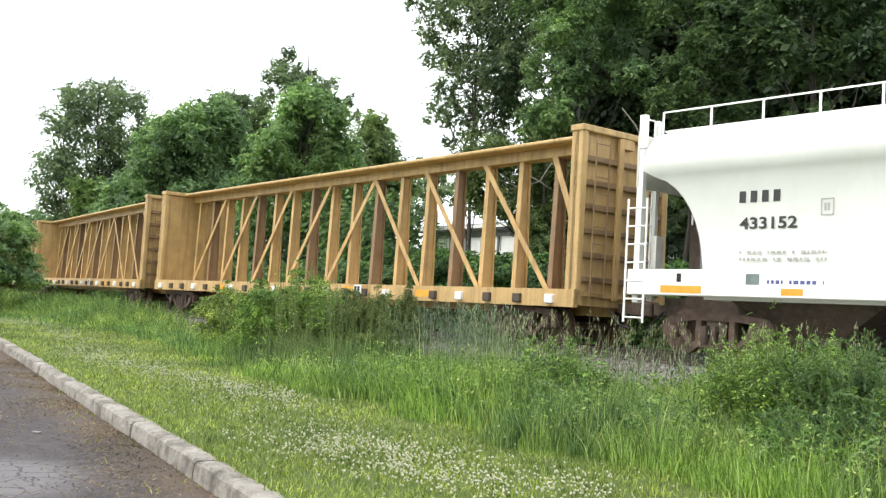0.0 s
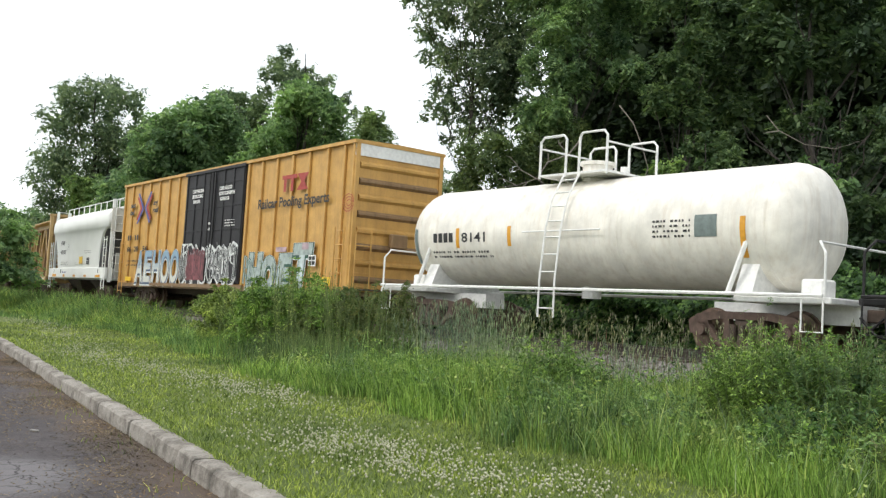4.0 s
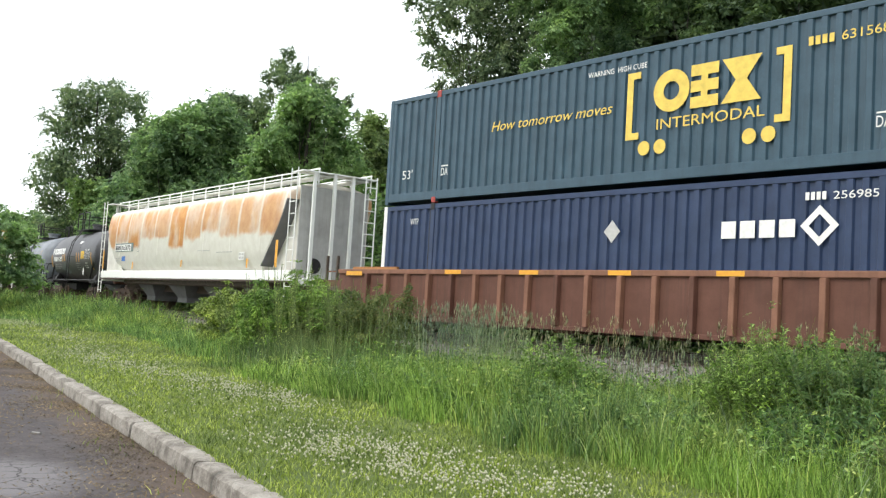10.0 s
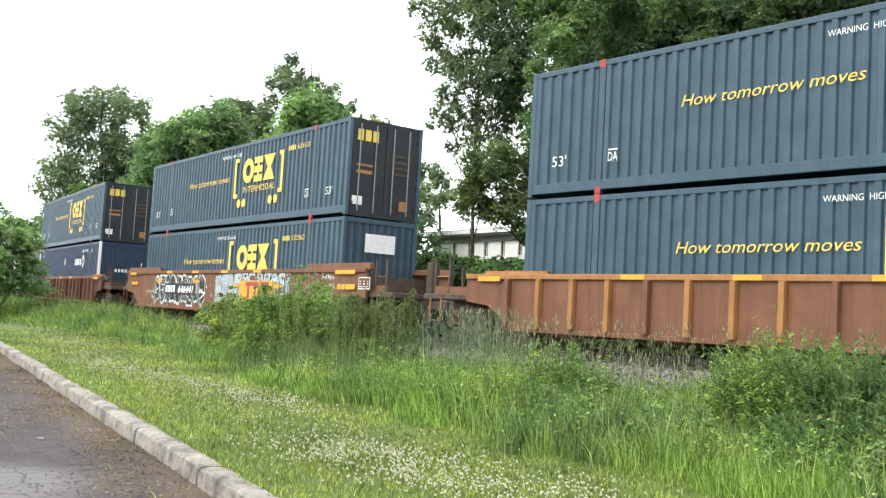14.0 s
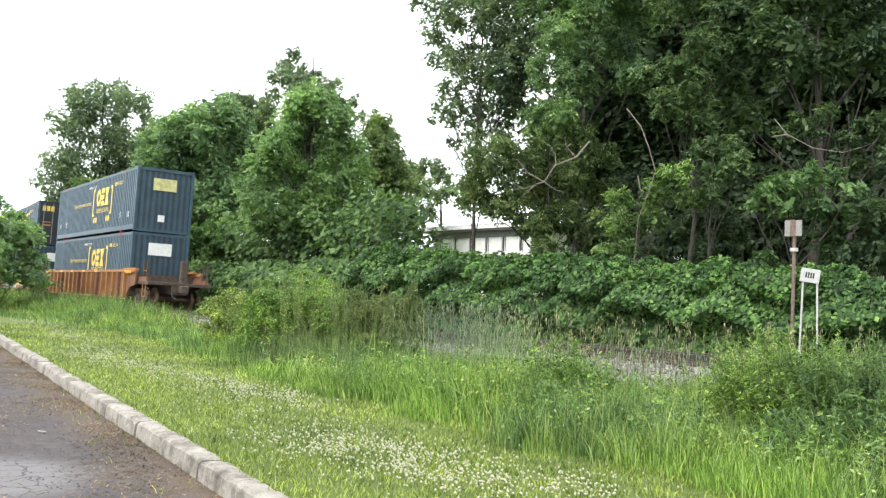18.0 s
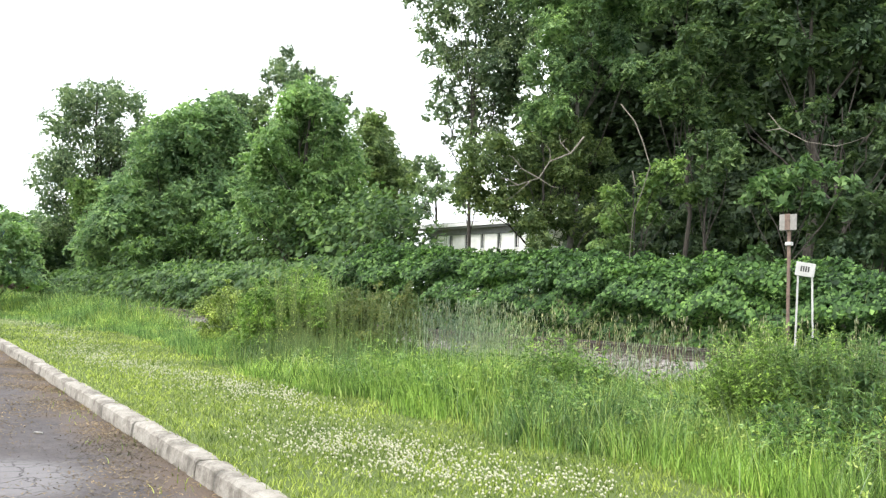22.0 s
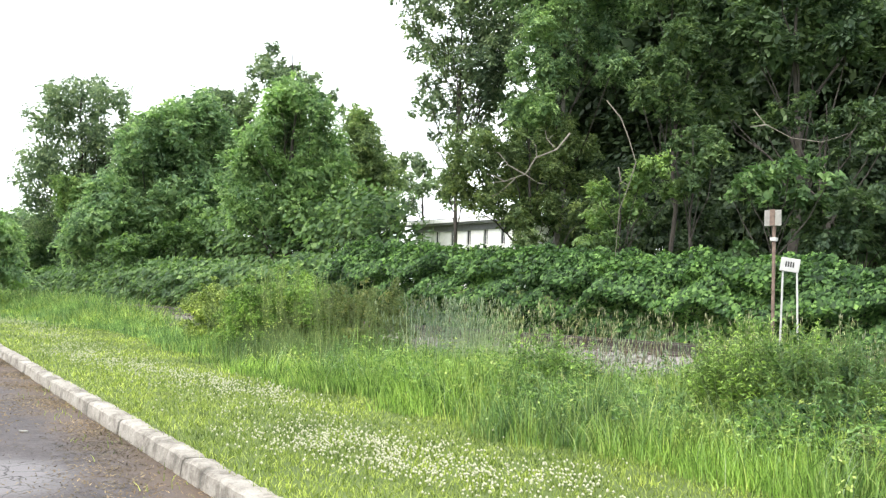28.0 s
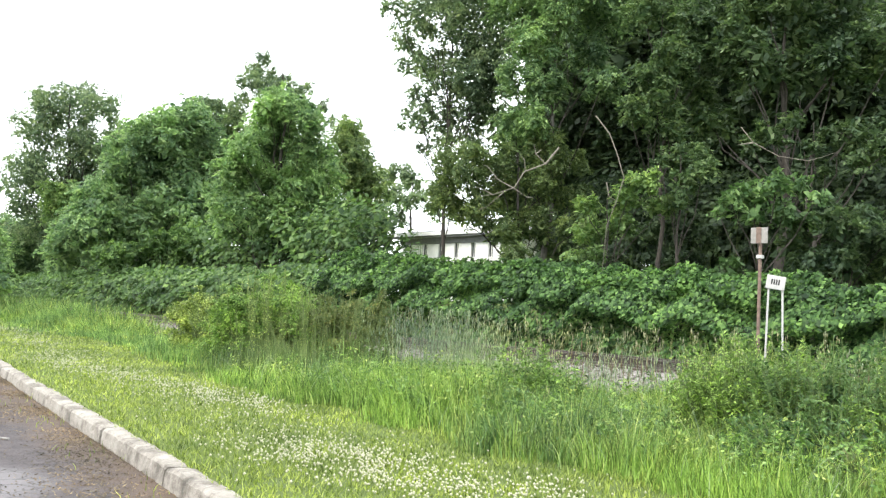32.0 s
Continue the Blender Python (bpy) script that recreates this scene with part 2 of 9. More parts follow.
def spray_fade():
    """Sprayed fill that runs from cream below to pale blue above."""
    m, n, l, b = material("graffiti_fade")
    tc = n.new("ShaderNodeTexCoord")
    sep = n.new("ShaderNodeSeparateXYZ")
    l.new(tc.outputs["Object"], sep.inputs[0])
    cloud_in = noise_node(n, l, 3.0, 4, 0.6)
    add = n.new("ShaderNodeMath")
    add.operation = "MULTIPLY_ADD"
    l.new(cloud_in.outputs[0], add.inputs[0])
    add.inputs[1].default_value = 0.8
    l.new(sep.outputs[2], add.inputs[2])
    rng = n.new("ShaderNodeMapRange")
    rng.inputs[1].default_value, rng.inputs[2].default_value = 1.85, 2.35
    l.new(add.outputs[0], rng.inputs[0])
    l.new(mix_node(n, l, rng.outputs[0], (0.60, 0.60, 0.53), (0.24, 0.36, 0.46)), b.inputs["Base Color"])
    b.inputs["Roughness"].default_value = 0.6
    return m


M_GRAF_FADE = spray_fade()


def rust_blotched():
    """Pale grey hopper paint, rusting orange sheet by sheet in an upper band."""
    m, n, l, b = material("rust_blotched_grey")

    def math_node(op, a, c=None):
        k = n.new("ShaderNodeMath")
        k.operation = op
        for sock, v in zip(k.inputs, (a, c)):
            if isinstance(v, (int, float)):
                sock.default_value = v
            elif v is not None:
                l.new(v, sock)
        return k.outputs[0]

    def step(v, lo, hi):
        k = n.new("ShaderNodeMapRange")
        k.interpolation_type = "SMOOTHSTEP"
        l.new(v, k.inputs[0])
        for sock, e in ((k.inputs[1], lo), (k.inputs[2], hi)):
            if isinstance(e, (int, float)):
                sock.default_value = e
            else:
                l.new(e, sock)
        return k.outputs[0]
    tc = n.new("ShaderNodeTexCoord")
    sep = n.new("ShaderNodeSeparateXYZ")
    l.new(tc.outputs["Object"], sep.inputs[0])
    wobble = noise_node(n, l, 1.6, 5, 0.6)
    # sheets about 1.6 m long, each rusted to its own depth
    u = math_node("MULTIPLY", math_node("ADD", sep.outputs[0], 7.62), 0.617)
    sheet = math_node("FLOOR", u)
    along = math_node("FRACT", u)
    rnd_a, rnd_b = n.new("ShaderNodeTexWhiteNoise"), n.new("ShaderNodeTexWhiteNoise")
    rnd_a.noise_dimensions = rnd_b.noise_dimensions = "1D"
    l.new(sheet, rnd_a.inputs["W"])
    l.new(math_node("ADD", sheet, 40.5), rnd_b.inputs["W"])
    height = math_node("ADD", sep.outputs[2], math_node("MULTIPLY", wobble.outputs[0], 0.5))
    foot = math_node("ADD", math_node("MULTIPLY", rnd_a.outputs[0], 0.5), 2.62)
    rise = step(height, foot, math_node("ADD", foot, 0.22))
    fall = step(sep.outputs[2], 4.22, 3.92)
    seam = math_node("MULTIPLY", step(along, 0.0, 0.09), step(along, 1.0, 0.93))
    blot = noise_node(n, l, 0.8, 5, 0.55, (1.0, 1.0, 0.5))
    patch = step(blot.outputs[0], 0.36, 0.56)
    full = math_node("ADD", math_node("MULTIPLY", rnd_b.outputs[0], 0.4), 0.66)
    mask = math_node("MULTIPLY", math_node("MULTIPLY", rise, fall), math_node("ADD", math_node("MULTIPLY", seam, 0.7), 0.3))
    mask = math_node("MULTIPLY", math_node("MULTIPLY", mask, full), math_node("ADD", math_node("MULTIPLY", patch, 0.5), 0.5))
    fine = noise_node(n, l, 3, 6, 0.65)
    rust = ramp_node(n, [(0.3, (0.56, 0.21, 0.05)), (0.7, (0.70, 0.37, 0.12))])
    l.new(fine.outputs[0], rust.inputs[0])
    pale = ramp_node(n, [(0.3, (0.74, 0.71, 0.63)), (0.7, (0.85, 0.83, 0.76))])
    l.new(fine.outputs[0], pale.inputs[0])
    col = mix_node(n, l, mask, pale.outputs[0], rust.outputs[0])
    l.new(col, b.inputs["Base Color"])
    b.inputs["Roughness"].default_value = 0.7
    bump(n, l, b, fine.outputs[0], 0.15, 0.01)
    return m


PALE_SPOT = (-7.8, 2.75, -0.4)


def asphalt():
    """Old asphalt: brown stains toward the kerb, fine crazing in patches."""
    m, n, l, b = material("old_asphalt")
    big = noise_node(n, l, 0.7, 6, 0.65)
    r = ramp_node(n, [(0.3, (0.028, 0.024, 0.026)), (0.7, (0.056, 0.048, 0.050))])
    l.new(big.outputs[0], r.inputs[0])
    grain = noise_node(n, l, 70, 4, 0.75)
    gm = ramp_node(n, [(0.45, (0, 0, 0)), (0.72, (0.6, 0.6, 0.6))])
    l.new(grain.outputs[0], gm.inputs[0])
    c = mix_node(n, l, gm.outputs[0], r.outputs[0], (0.13, 0.115, 0.11))
    tc = n.new("ShaderNodeTexCoord")
    v = n.new("ShaderNodeTexVoronoi")
    v.feature = "DISTANCE_TO_EDGE"
    v.inputs["Scale"].default_value = 5.5
    warp = noise_node(n, l, 2.0, 5)
    add = mix_node(n, l, 0.3, tc.outputs["Object"], warp.outputs[1])
    l.new(add, v.inputs["Vector"])
    crack = ramp_node(n, [(0.0, (1, 1, 1)), (0.045, (0, 0, 0))])
    l.new(v.outputs[0], crack.inputs[0])
    mott = noise_node(n, l, 6.0, 7, 0.75)
    mm = ramp_node(n, [(0.35, (0.62, 0.60, 0.6)), (0.65, (1.35, 1.33, 1.3))])
    l.new(mott.outputs[0], mm.inputs[0])
    c = mix_node(n, l, 1.0, c, mm.outputs[0], "MULTIPLY")
    # worn crazed patch in the wheel track, with a ragged rim
    far = n.new("ShaderNodeVectorMath")
    far.operation = "DISTANCE"
    rag = mix_node(n, l, 0.55, tc.outputs["Object"], warp.outputs[1], "ADD")
    l.new(rag, far.inputs[0])
    far.inputs[1].default_value = PALE_SPOT
    scaled = n.new("ShaderNodeMath")
    scaled.operation = "MULTIPLY"
    scaled.inputs[1].default_value = 0.4
    l.new(far.outputs["Value"], scaled.inputs[0])
    patch = ramp_node(n, [(0.26, (1, 1, 1)), (0.46, (0.0, 0.0, 0.0))])
    l.new(scaled.outputs[0], patch.inputs[0])
    mul = n.new("ShaderNodeMath")
    mul.operation = "MULTIPLY"
    l.new(crack.outputs[0], mul.inputs[0])
    l.new(patch.outputs[0], mul.inputs[1])
    pale = mix_node(n, l, 0.55, c, (0.22, 0.21, 0.215))
    c2 = mix_node(n, l, patch.outputs[0], c, pale)
    c2 = mix_node(n, l, mul.outputs[0], c2, (0.02, 0.018, 0.018))
    # stain of soil and litter beside the kerb
    sep = n.new("ShaderNodeSeparateXYZ")
    l.new(tc.outputs["Object"], sep.inputs[0])
    gap = n.new("ShaderNodeMath")
    gap.operation = "MULTIPLY_ADD"
    l.new(sep.outputs[0], gap.inputs[0])
    gap.inputs[1].default_value = 0.237
    l.new(sep.outputs[1], gap.inputs[2])
    wob = n.new("ShaderNodeMath")
    wob.operation = "MULTIPLY_ADD"
    l.new(warp.outputs[0], wob.inputs[0])
    wob.inputs[1].default_value = 1.6
    l.new(gap.outputs[0], wob.inputs[2])
    rng = n.new("ShaderNodeMapRange")
    rng.inputs[1].default_value, rng.inputs[2].default_value = 2.30, 3.05
    l.new(wob.outputs[0], rng.inputs[0])
    soil = ramp_node(n, [(0.3, (0.055, 0.038, 0.026)), (0.7, (0.15, 0.10, 0.062))])
    l.new(grain.outputs[0], soil.inputs[0])
    fac = n.new("ShaderNodeMath")
    fac.operation = "MULTIPLY"
    l.new(rng.outputs[0], fac.inputs[0])
    fac.inputs[1].default_value = 0.8
    c3 = mix_node(n, l, fac.outputs[0], c2, soil.outputs[0])
    l.new(c3, b.inputs["Base Color"])
    b.inputs["Roughness"].default_value = 0.9
    bump(n, l, b, grain.outputs[0], 0.5, 0.012)
    return m


def soil_grass():
    m, n, l, b = material("mown_ground")
    big = noise_node(n, l, 0.6, 6, 0.65)
    r = ramp_node(n, [(0.3, (0.075, 0.11, 0.02)), (0.55, (0.14, 0.19, 0.035)), (0.75, (0.22, 0.225, 0.06))])
    l.new(big.outputs[0], r.inputs[0])
    fine = noise_node(n, l, 40, 5, 0.75)
    c = mix_node(n, l, fine.outputs[0], r.outputs[0], (0.06, 0.09, 0.015))
    l.new(c, b.inputs["Base Color"])
    b.inputs["Roughness"].default_value = 0.95
    bump(n, l, b, fine.outputs[0], 0.6, 0.03)
    return m


def gravel():
    m, n, l, b = material("ballast_gravel")
    tc = n.new("ShaderNodeTexCoord")
    v = n.new("ShaderNodeTexVoronoi")
    v.inputs["Scale"].default_value = 16
    l.new(tc.outputs["Object"], v.inputs["Vector"])
    r = ramp_node(n, [(0.0, (0.11, 0.095, 0.085)), (0.5, (0.21, 0.19, 0.17)), (1.0, (0.35, 0.325, 0.30))])
    l.new(v.outputs[1], r.inputs[0])
    l.new(r.outputs[0], b.inputs["Base Color"])
    b.inputs["Roughness"].default_value = 0.95
    bump(n, l, b, v.outputs[0], 0.8, 0.04)
    return m


def concrete():
    m, n, l, b = material("weathered_kerb")
    big = noise_node(n, l, 2.6, 8, 0.75)
    r = ramp_node(n, [(0.36, (0.055, 0.045, 0.036)), (0.44, (0.20, 0.175, 0.145)), (0.52, (0.40, 0.365, 0.315)), (0.70, (0.62, 0.585, 0.52))])
    l.new(big.outputs[0], r.inputs[0])
    fine = noise_node(n, l, 45, 5, 0.7)
    c = mix_node(n, l, fine.outputs[0], r.outputs[0], (0.15, 0.14, 0.12))
    l.new(c, b.inputs["Base Color"])
    b.inputs["Roughness"].default_value = 0.9
    bump(n, l, b, fine.outputs[0], 0.7, 0.02)
    return m


M_BLOTCH, M_ASPHALT, M_GROUND, M_GRAVEL, M_KERB = rust_blotched(), asphalt(), soil_grass(), gravel(), concrete()
M_LITTER = leafy("dry_litter", (0.075, 0.056, 0.040), (0.150, 0.113, 0.080), (0.28, 0.22, 0.155), 0.9, 0.1)


# ---- mesh helpers ----
def part(name, bm, mat, parent, label=""):
    me = bpy.data.meshes.new(name)
    bmesh.ops.recalc_face_normals(bm, faces=bm.faces)
    bm.to_mesh(me)
    bm.free()
    me.materials.append(mat)
    ob = new(name, me)
    ob.parent = parent
    return tagged(ob, label) if label else ob


def soft(ob):
    ob.data.polygons.foreach_set("use_smooth", [True] * len(ob.data.polygons))
    return ob


def empty(name, m, label, category, group="", kind=""):
    ob = new(name)
    ob.matrix_basis = m
    return tagged(ob, label, category, group, kind)


def box(bm, x0, x1, y0, y1, z0, z1, bevel=0.0):
    vs = [bm.verts.new((x, y, z)) for z in (z0, z1) for x, y in ((x0, y0), (x1, y0), (x1, y1), (x0, y1))]
    fs = [bm.faces.new([vs[i] for i in f]) for f in ((3, 2, 1, 0), (4, 5, 6, 7), (0, 1, 5, 4), (1, 2, 6, 5), (2, 3, 7, 6), (3, 0, 4, 7))]
    if bevel:
        es = list({e for f in fs for e in f.edges})
        bmesh.ops.bevel(bm, geom=es, offset=bevel, segments=1, affect="EDGES", profile=0.5)
    return bm


def boxed(*a, bevel=0.0):
    return box(bmesh.new(), *a, bevel=bevel)


def tube(bm, pts, r, n=6, r2=None):
    """Round bar along pts; radius may taper to r2."""
    pts = [Vector(p) for p in pts]
    rings = []
    for i, p in enumerate(pts):
        d = (pts[min(i + 1, len(pts) - 1)] - pts[max(i - 1, 0)]).normalized()
        a = d.orthogonal().normalized() if i == 0 else (a - d * a.dot(d)).normalized()
        b = d.cross(a)
        rr = r if r2 is None else r + (r2 - r) * i / (len(pts) - 1)
        rings.append([bm.verts.new(p + rr * (math.cos(t) * a + math.sin(t) * b)) for t in (2 * math.pi * k / n for k in range(n))])
    for u, v in zip(rings, rings[1:]):
        for k in range(n):
            bm.faces.new((u[k], u[(k + 1) % n], v[(k + 1) % n], v[k]))
    bm.faces.new(rings[0][::-1])
    bm.faces.new(rings[-1])
    return bm


def bars(paths, r, n=6):
    bm = bmesh.new()
    for p in paths:
        tube(bm, p, r, n)
    return bm


def prism_y(bm, outline, y0, y1):
    """Outline of (x, z) points, extruded across from y0 to y1."""
    a = [bm.verts.new((x, y0, z)) for x, z in outline]
    b = [bm.verts.new((x, y1, z)) for x, z in outline]
    bm.faces.new(a)
    bm.faces.new(b[::-1])
    k = len(a)
    for i in range(k):
        bm.faces.new((a[i], b[i], b[(i + 1) % k], a[(i + 1) % k]))
    return bm


def prism_x(bm, outline, x0, x1):
    a = [bm.verts.new((x0, y, z)) for y, z in outline]
    b = [bm.verts.new((x1, y, z)) for y, z in outline]
    bm.faces.new(a)
    bm.faces.new(b[::-1])
    k = len(a)
    for i in range(k):
        bm.faces.new((a[i], b[i], b[(i + 1) % k], a[(i + 1) % k]))
    return bm


def loft(rows, close=True):
    """Skin over rings of equal length."""
    bm = bmesh.new()
    vs = [[bm.verts.new(p) for p in r] for r in rows]
    for u, v in zip(vs, vs[1:]):
        k = len(u)
        for i in range(k):
            bm.faces.new((u[i], u[(i + 1) % k], v[(i + 1) % k], v[i]))
    if close:
        bm.faces.new(vs[0][::-1])
        bm.faces.new(vs[-1])
    return bm


def soup(name, verts, faces, mat, parent=None):
    """Mesh from arrays: many small loose quads or triangles."""
    me = bpy.data.meshes.new(name)
    k = faces.shape[1]
    me.vertices.add(len(verts))
    me.vertices.foreach_set("co", np.ascontiguousarray(verts, dtype=np.float32).ravel())
    me.loops.add(faces.size)
    me.loops.foreach_set("vertex_index", np.ascontiguousarray(faces, dtype=np.int32).ravel())
    me.polygons.add(len(faces))
    me.polygons.foreach_set("loop_start", np.arange(0, faces.size, k, dtype=np.int32))
    me.update(calc_edges=True)
    me.validate()
    me.materials.append(mat)
    ob = new(name, me)
    if parent:
        ob.parent = parent
    return ob


def lettering(name, body, x, z, height, mat, parent, y, width=0, bend=None, lean=0.0, bold=0.0):
    """Words on the side that faces the road; x, z: lower left corner; bend: (radius, centre z) of a tank."""
    cu = bpy.data.curves.new(name, "FONT")
    cu.body, cu.size, cu.shear, cu.offset = body, height * 1.4, lean, bold
    cu.resolution_u = 3
    tmp = bpy.data.objects.new(name, cu)
    me = bpy.data.meshes.new_from_object(tmp)
    me.name = name
    bpy.data.objects.remove(tmp)
    bpy.data.curves.remove(cu)
    co = np.empty(len(me.vertices) * 3, dtype=np.float32)
    me.vertices.foreach_get("co", co)
    co = co.reshape(-1, 3)
    co[:, 0] -= co[:, 0].min()
    if width:
        co[:, 0] *= width / max(co[:, 0].max(), 1e-3)
    out = np.zeros_like(co)
    out[:, 0], out[:, 2], out[:, 1] = x + co[:, 0], z + co[:, 1], y
    if bend:
        r, zc = bend
        out[:, 1] = -np.sqrt(np.maximum(r * r - (out[:, 2] - zc) ** 2, 0.0)) - 0.008
    me.vertices.foreach_set("co", out.ravel())
    me.update()
    me.materials.clear()
    me.materials.append(mat)
    ob = new(name, me)
    ob.parent = parent
    return ob


FINE = ("fine_print", "notice", "writing_bars", "sill_writing", "graffiti_linework", "road_number_bars")


def marks(name, cells, mat, parent, y, bend=None, label=""):
    """Flat painted patches (x0, x1, z0, z1) on the side facing the road; fine print stays one mesh."""
    if name not in FINE and len(cells) > 1:
        for cell in cells:
            ob = marks(name, [cell], mat, parent, y, bend, label)
        return ob
    bm = bmesh.new()
    for x0, x1, z0, z1 in cells:
        steps = 6 if bend else 1
        prev = None
        for i in range(steps + 1):
            z = z0 + (z1 - z0) * i / steps
            yy = y if not bend else -math.sqrt(max(bend[0] ** 2 - (z - bend[1]) ** 2, 0)) - 0.008
            row = [bm.verts.new((x0, yy, z)), bm.verts.new((x1, yy, z))]
            if prev:
                bm.faces.new((prev[0], prev[1], row[1], row[0]))
            prev = row
    ob = part(name, bm, mat, parent, label)
    if name in FINE:
        ob["kind"] = "stuff"
    return ob


def row_of_bars(x, z, w, h, n, gap=0.25):
    """n upright plain bars standing in for short writing."""
    step = w / n
    return [(x + i * step, x + i * step + step * (1 - gap), z, z + h) for i in range(n)]


def lines_of_bars(x, z, w, h, rows, seed=0):
    """Rows of small plain bars standing in for fine print."""
    rnd = random.Random(seed)
    out = []
    lh = h / rows
    for i in range(rows):
        zz = z + h - (i + 1) * lh
        xx = x
        while xx < x + w:
            ww = rnd.uniform(0.03, 0.09)
            out.append((xx, min(xx + ww, x + w), zz, zz + lh * 0.42))
            xx += ww + (0.035 if rnd.random() < 0.7 else 0.12)
    return out


def ladder(parent, x, y, z0, z1, width, mat, axis="x", step=0.33, r=0.017):
    """Rails and rungs; lies along x, or along y on an end wall."""
    def at(u, z):
        return (x + u, y, z) if axis == "x" else (x, y + u, z)
    part("ladder_rail", bars([[at(0, z0), at(0, z1)]], r), mat, parent)
    part("ladder_rail", bars([[at(width, z0), at(width, z1)]], r), mat, parent)
    z = z0 + 0.1
    while z < z1:
        part("rung", bars([[at(0, z), at(width, z)]], r * 0.8, 5), mat, parent)
        z += step


WHEELS = []


def truck(car, x, car_x):
    """Two-axle freight truck under a car at x along it."""
    base = part("truck", boxed(x - 0.22, x + 0.22, -1.1, 1.1, 0.42, 0.72, bevel=0.03), M_STEEL, car)
    for s in (-1, 1):
        y0, y1 = (s * 1.0, s * 1.14) if s > 0 else (-1.14, -1.0)
        bm = bmesh.new()
        # cast frame: top chord, columns, spring seat, struts and axle jaws, with open windows between
        shapes = [[(-1.2, 0.62), (-1.0, 0.74), (-0.5, 0.80), (0.5, 0.80), (1.0, 0.74), (1.2, 0.62), (1.1, 0.57), (0.5, 0.66), (-0.5, 0.66), (-1.1, 0.57)],
                  [(-0.46, 0.15), (0.46, 0.15), (0.46, 0.26), (-0.46, 0.26)]]
        for e in (-1, 1):
            shapes += [[(e * 0.30, 0.25), (e * 0.42, 0.25), (e * 0.42, 0.67), (e * 0.30, 0.67)],
                       [(e * 0.40, 0.15), (e * 0.54, 0.18), (e * 1.0, 0.58), (e * 0.80, 0.60)],
                       [(e * 0.76, 0.62), (e * 0.74, 0.42), (e * 0.80, 0.38), (e * 0.86, 0.54), (e * 0.98, 0.54), (e * 1.03, 0.36), (e * 1.16, 0.36), (e * 1.2, 0.63)]]
        for shape in shapes:
            prism_y(bm, [(x + a, b) for a, b in shape], y0, y1)
        part("side_frame", bm, M_TRUCK, base)
        bm = bmesh.new()
        for k in range(-1, 2):
            tube(bm, [(x + k * 0.2, s * 1.16, 0.24), (x + k * 0.2, s * 1.16, 0.56)], 0.075, 8)
        part("spring", bm, M_STEEL, base)
        for e in (-0.9, 0.9):
            part("bearing", bars([[(x + e, s * 1.0, 0.44), (x + e, s * 1.22, 0.44)]], 0.11, 10), M_TRUCK, base)
    for e in (-0.9, 0.9):
        bm = bmesh.new()
        tube(bm, [(0, -1.0, 0), (0, 1.0, 0)], 0.08, 8)
        for s in (-1, 1):
            yi = s * 0.70
            for r, a, b in ((0.455, yi, yi + s * 0.03), (0.42, yi + s * 0.03, yi + s * 0.13), (0.16, yi + s * 0.13, yi + s * 0.17)):
                tube(bm, [(0, a, 0), (0, b, 0)], r, 22)
        w = part("wheelset", bm, M_WHEEL, base)
        w.location = (x + e, 0, 0.42)
        WHEELS.append((w, x + e, car_x))
    return base


def coupler(car, x, s, mat=None):
    """Coupler head and shank at an end; s: -1 front, 1 rear."""
    bm = boxed(min(x, x + s * 0.55), max(x, x + s * 0.55), -0.09, 0.09, 0.72, 0.95, bevel=0.02)
    box(bm, *sorted((x + s * 0.45, x + s * 0.72)), -0.17, 0.17, 0.68, 1.0, bevel=0.04)
    part("coupler", bm, M_STEEL, car)
    part("air_hose", bars([[(x, -0.35, 0.8), (x + s * 0.3, -0.38, 0.5), (x + s * 0.55, -0.25, 0.42)]], 0.025), M_IRON, car)


# ---- land ----
def track_y(x):
    """Track centre line: a bend that runs out straight at both ends."""
    if x < -65:
        return TRACK_Y + BEND * 65 ** 2 + (-x - 65) * 2 * BEND * 65
    if x > 45:
        return TRACK_Y + BEND * 45 ** 2 + (x - 45) * 2 * BEND * 45
    return TRACK_Y + BEND * x * x


def kerb_y(x):
    return 2.255 - 0.237 * x


def ease(a, b, v):
    t = min(max((v - a) / (b - a), 0), 1)
    return t * t * (3 - 2 * t)


def land_z(x, y):
    """Height of the ground beside and behind the track."""
    d = y - track_y(x)
    z = -0.52 - 0.06 * ease(0, 6, y - kerb_y(x))
    z += 0.05 * noise.noise((x * 0.3, y * 0.3, 0)) * ease(0.5, 3, y - kerb_y(x))
    z += 0.25 * ease(2.0, 4.5, d) + 1.9 * ease(8, 26, d)
    return z


def build_ground():
    xs = sorted(set([-2500, -1400, -800, -450, -260, -170] + list(range(-130, -60, 6)) + [-60 + 1.5 * i for i in range(48)] + list(range(14, 60, 6)) + [90, 160, 300, 600, 1200, 2500]))
    vs = [-2500, -900, -300, -90, -30, -12, -0.04, 0.16, 0.6] + [1.2 + 0.8 * i for i in range(40)] + [35, 38, 42, 48, 56, 70, 90, 130, 220, 400, 800, 1600, 2800]
    bm = bmesh.new()
    grid = []
    for v in vs:
        row = []
        for x in xs:
            y = kerb_y(x) + v
            z = -0.80 if v < 0 else (land_z(x, y) if v < 130 else 1.7)
            row.append(bm.verts.new((x, y, z)))
        grid.append(row)
    for a, b in zip(grid, grid[1:]):
        for i in range(len(xs) - 1):
            bm.faces.new((a[i], a[i + 1], b[i + 1], b[i]))
    g = part("ground", bm, M_GROUND, None)
    soft(g)
    tagged(g, "mown green lawn and rough ground along the railway", "ground", kind="structure")


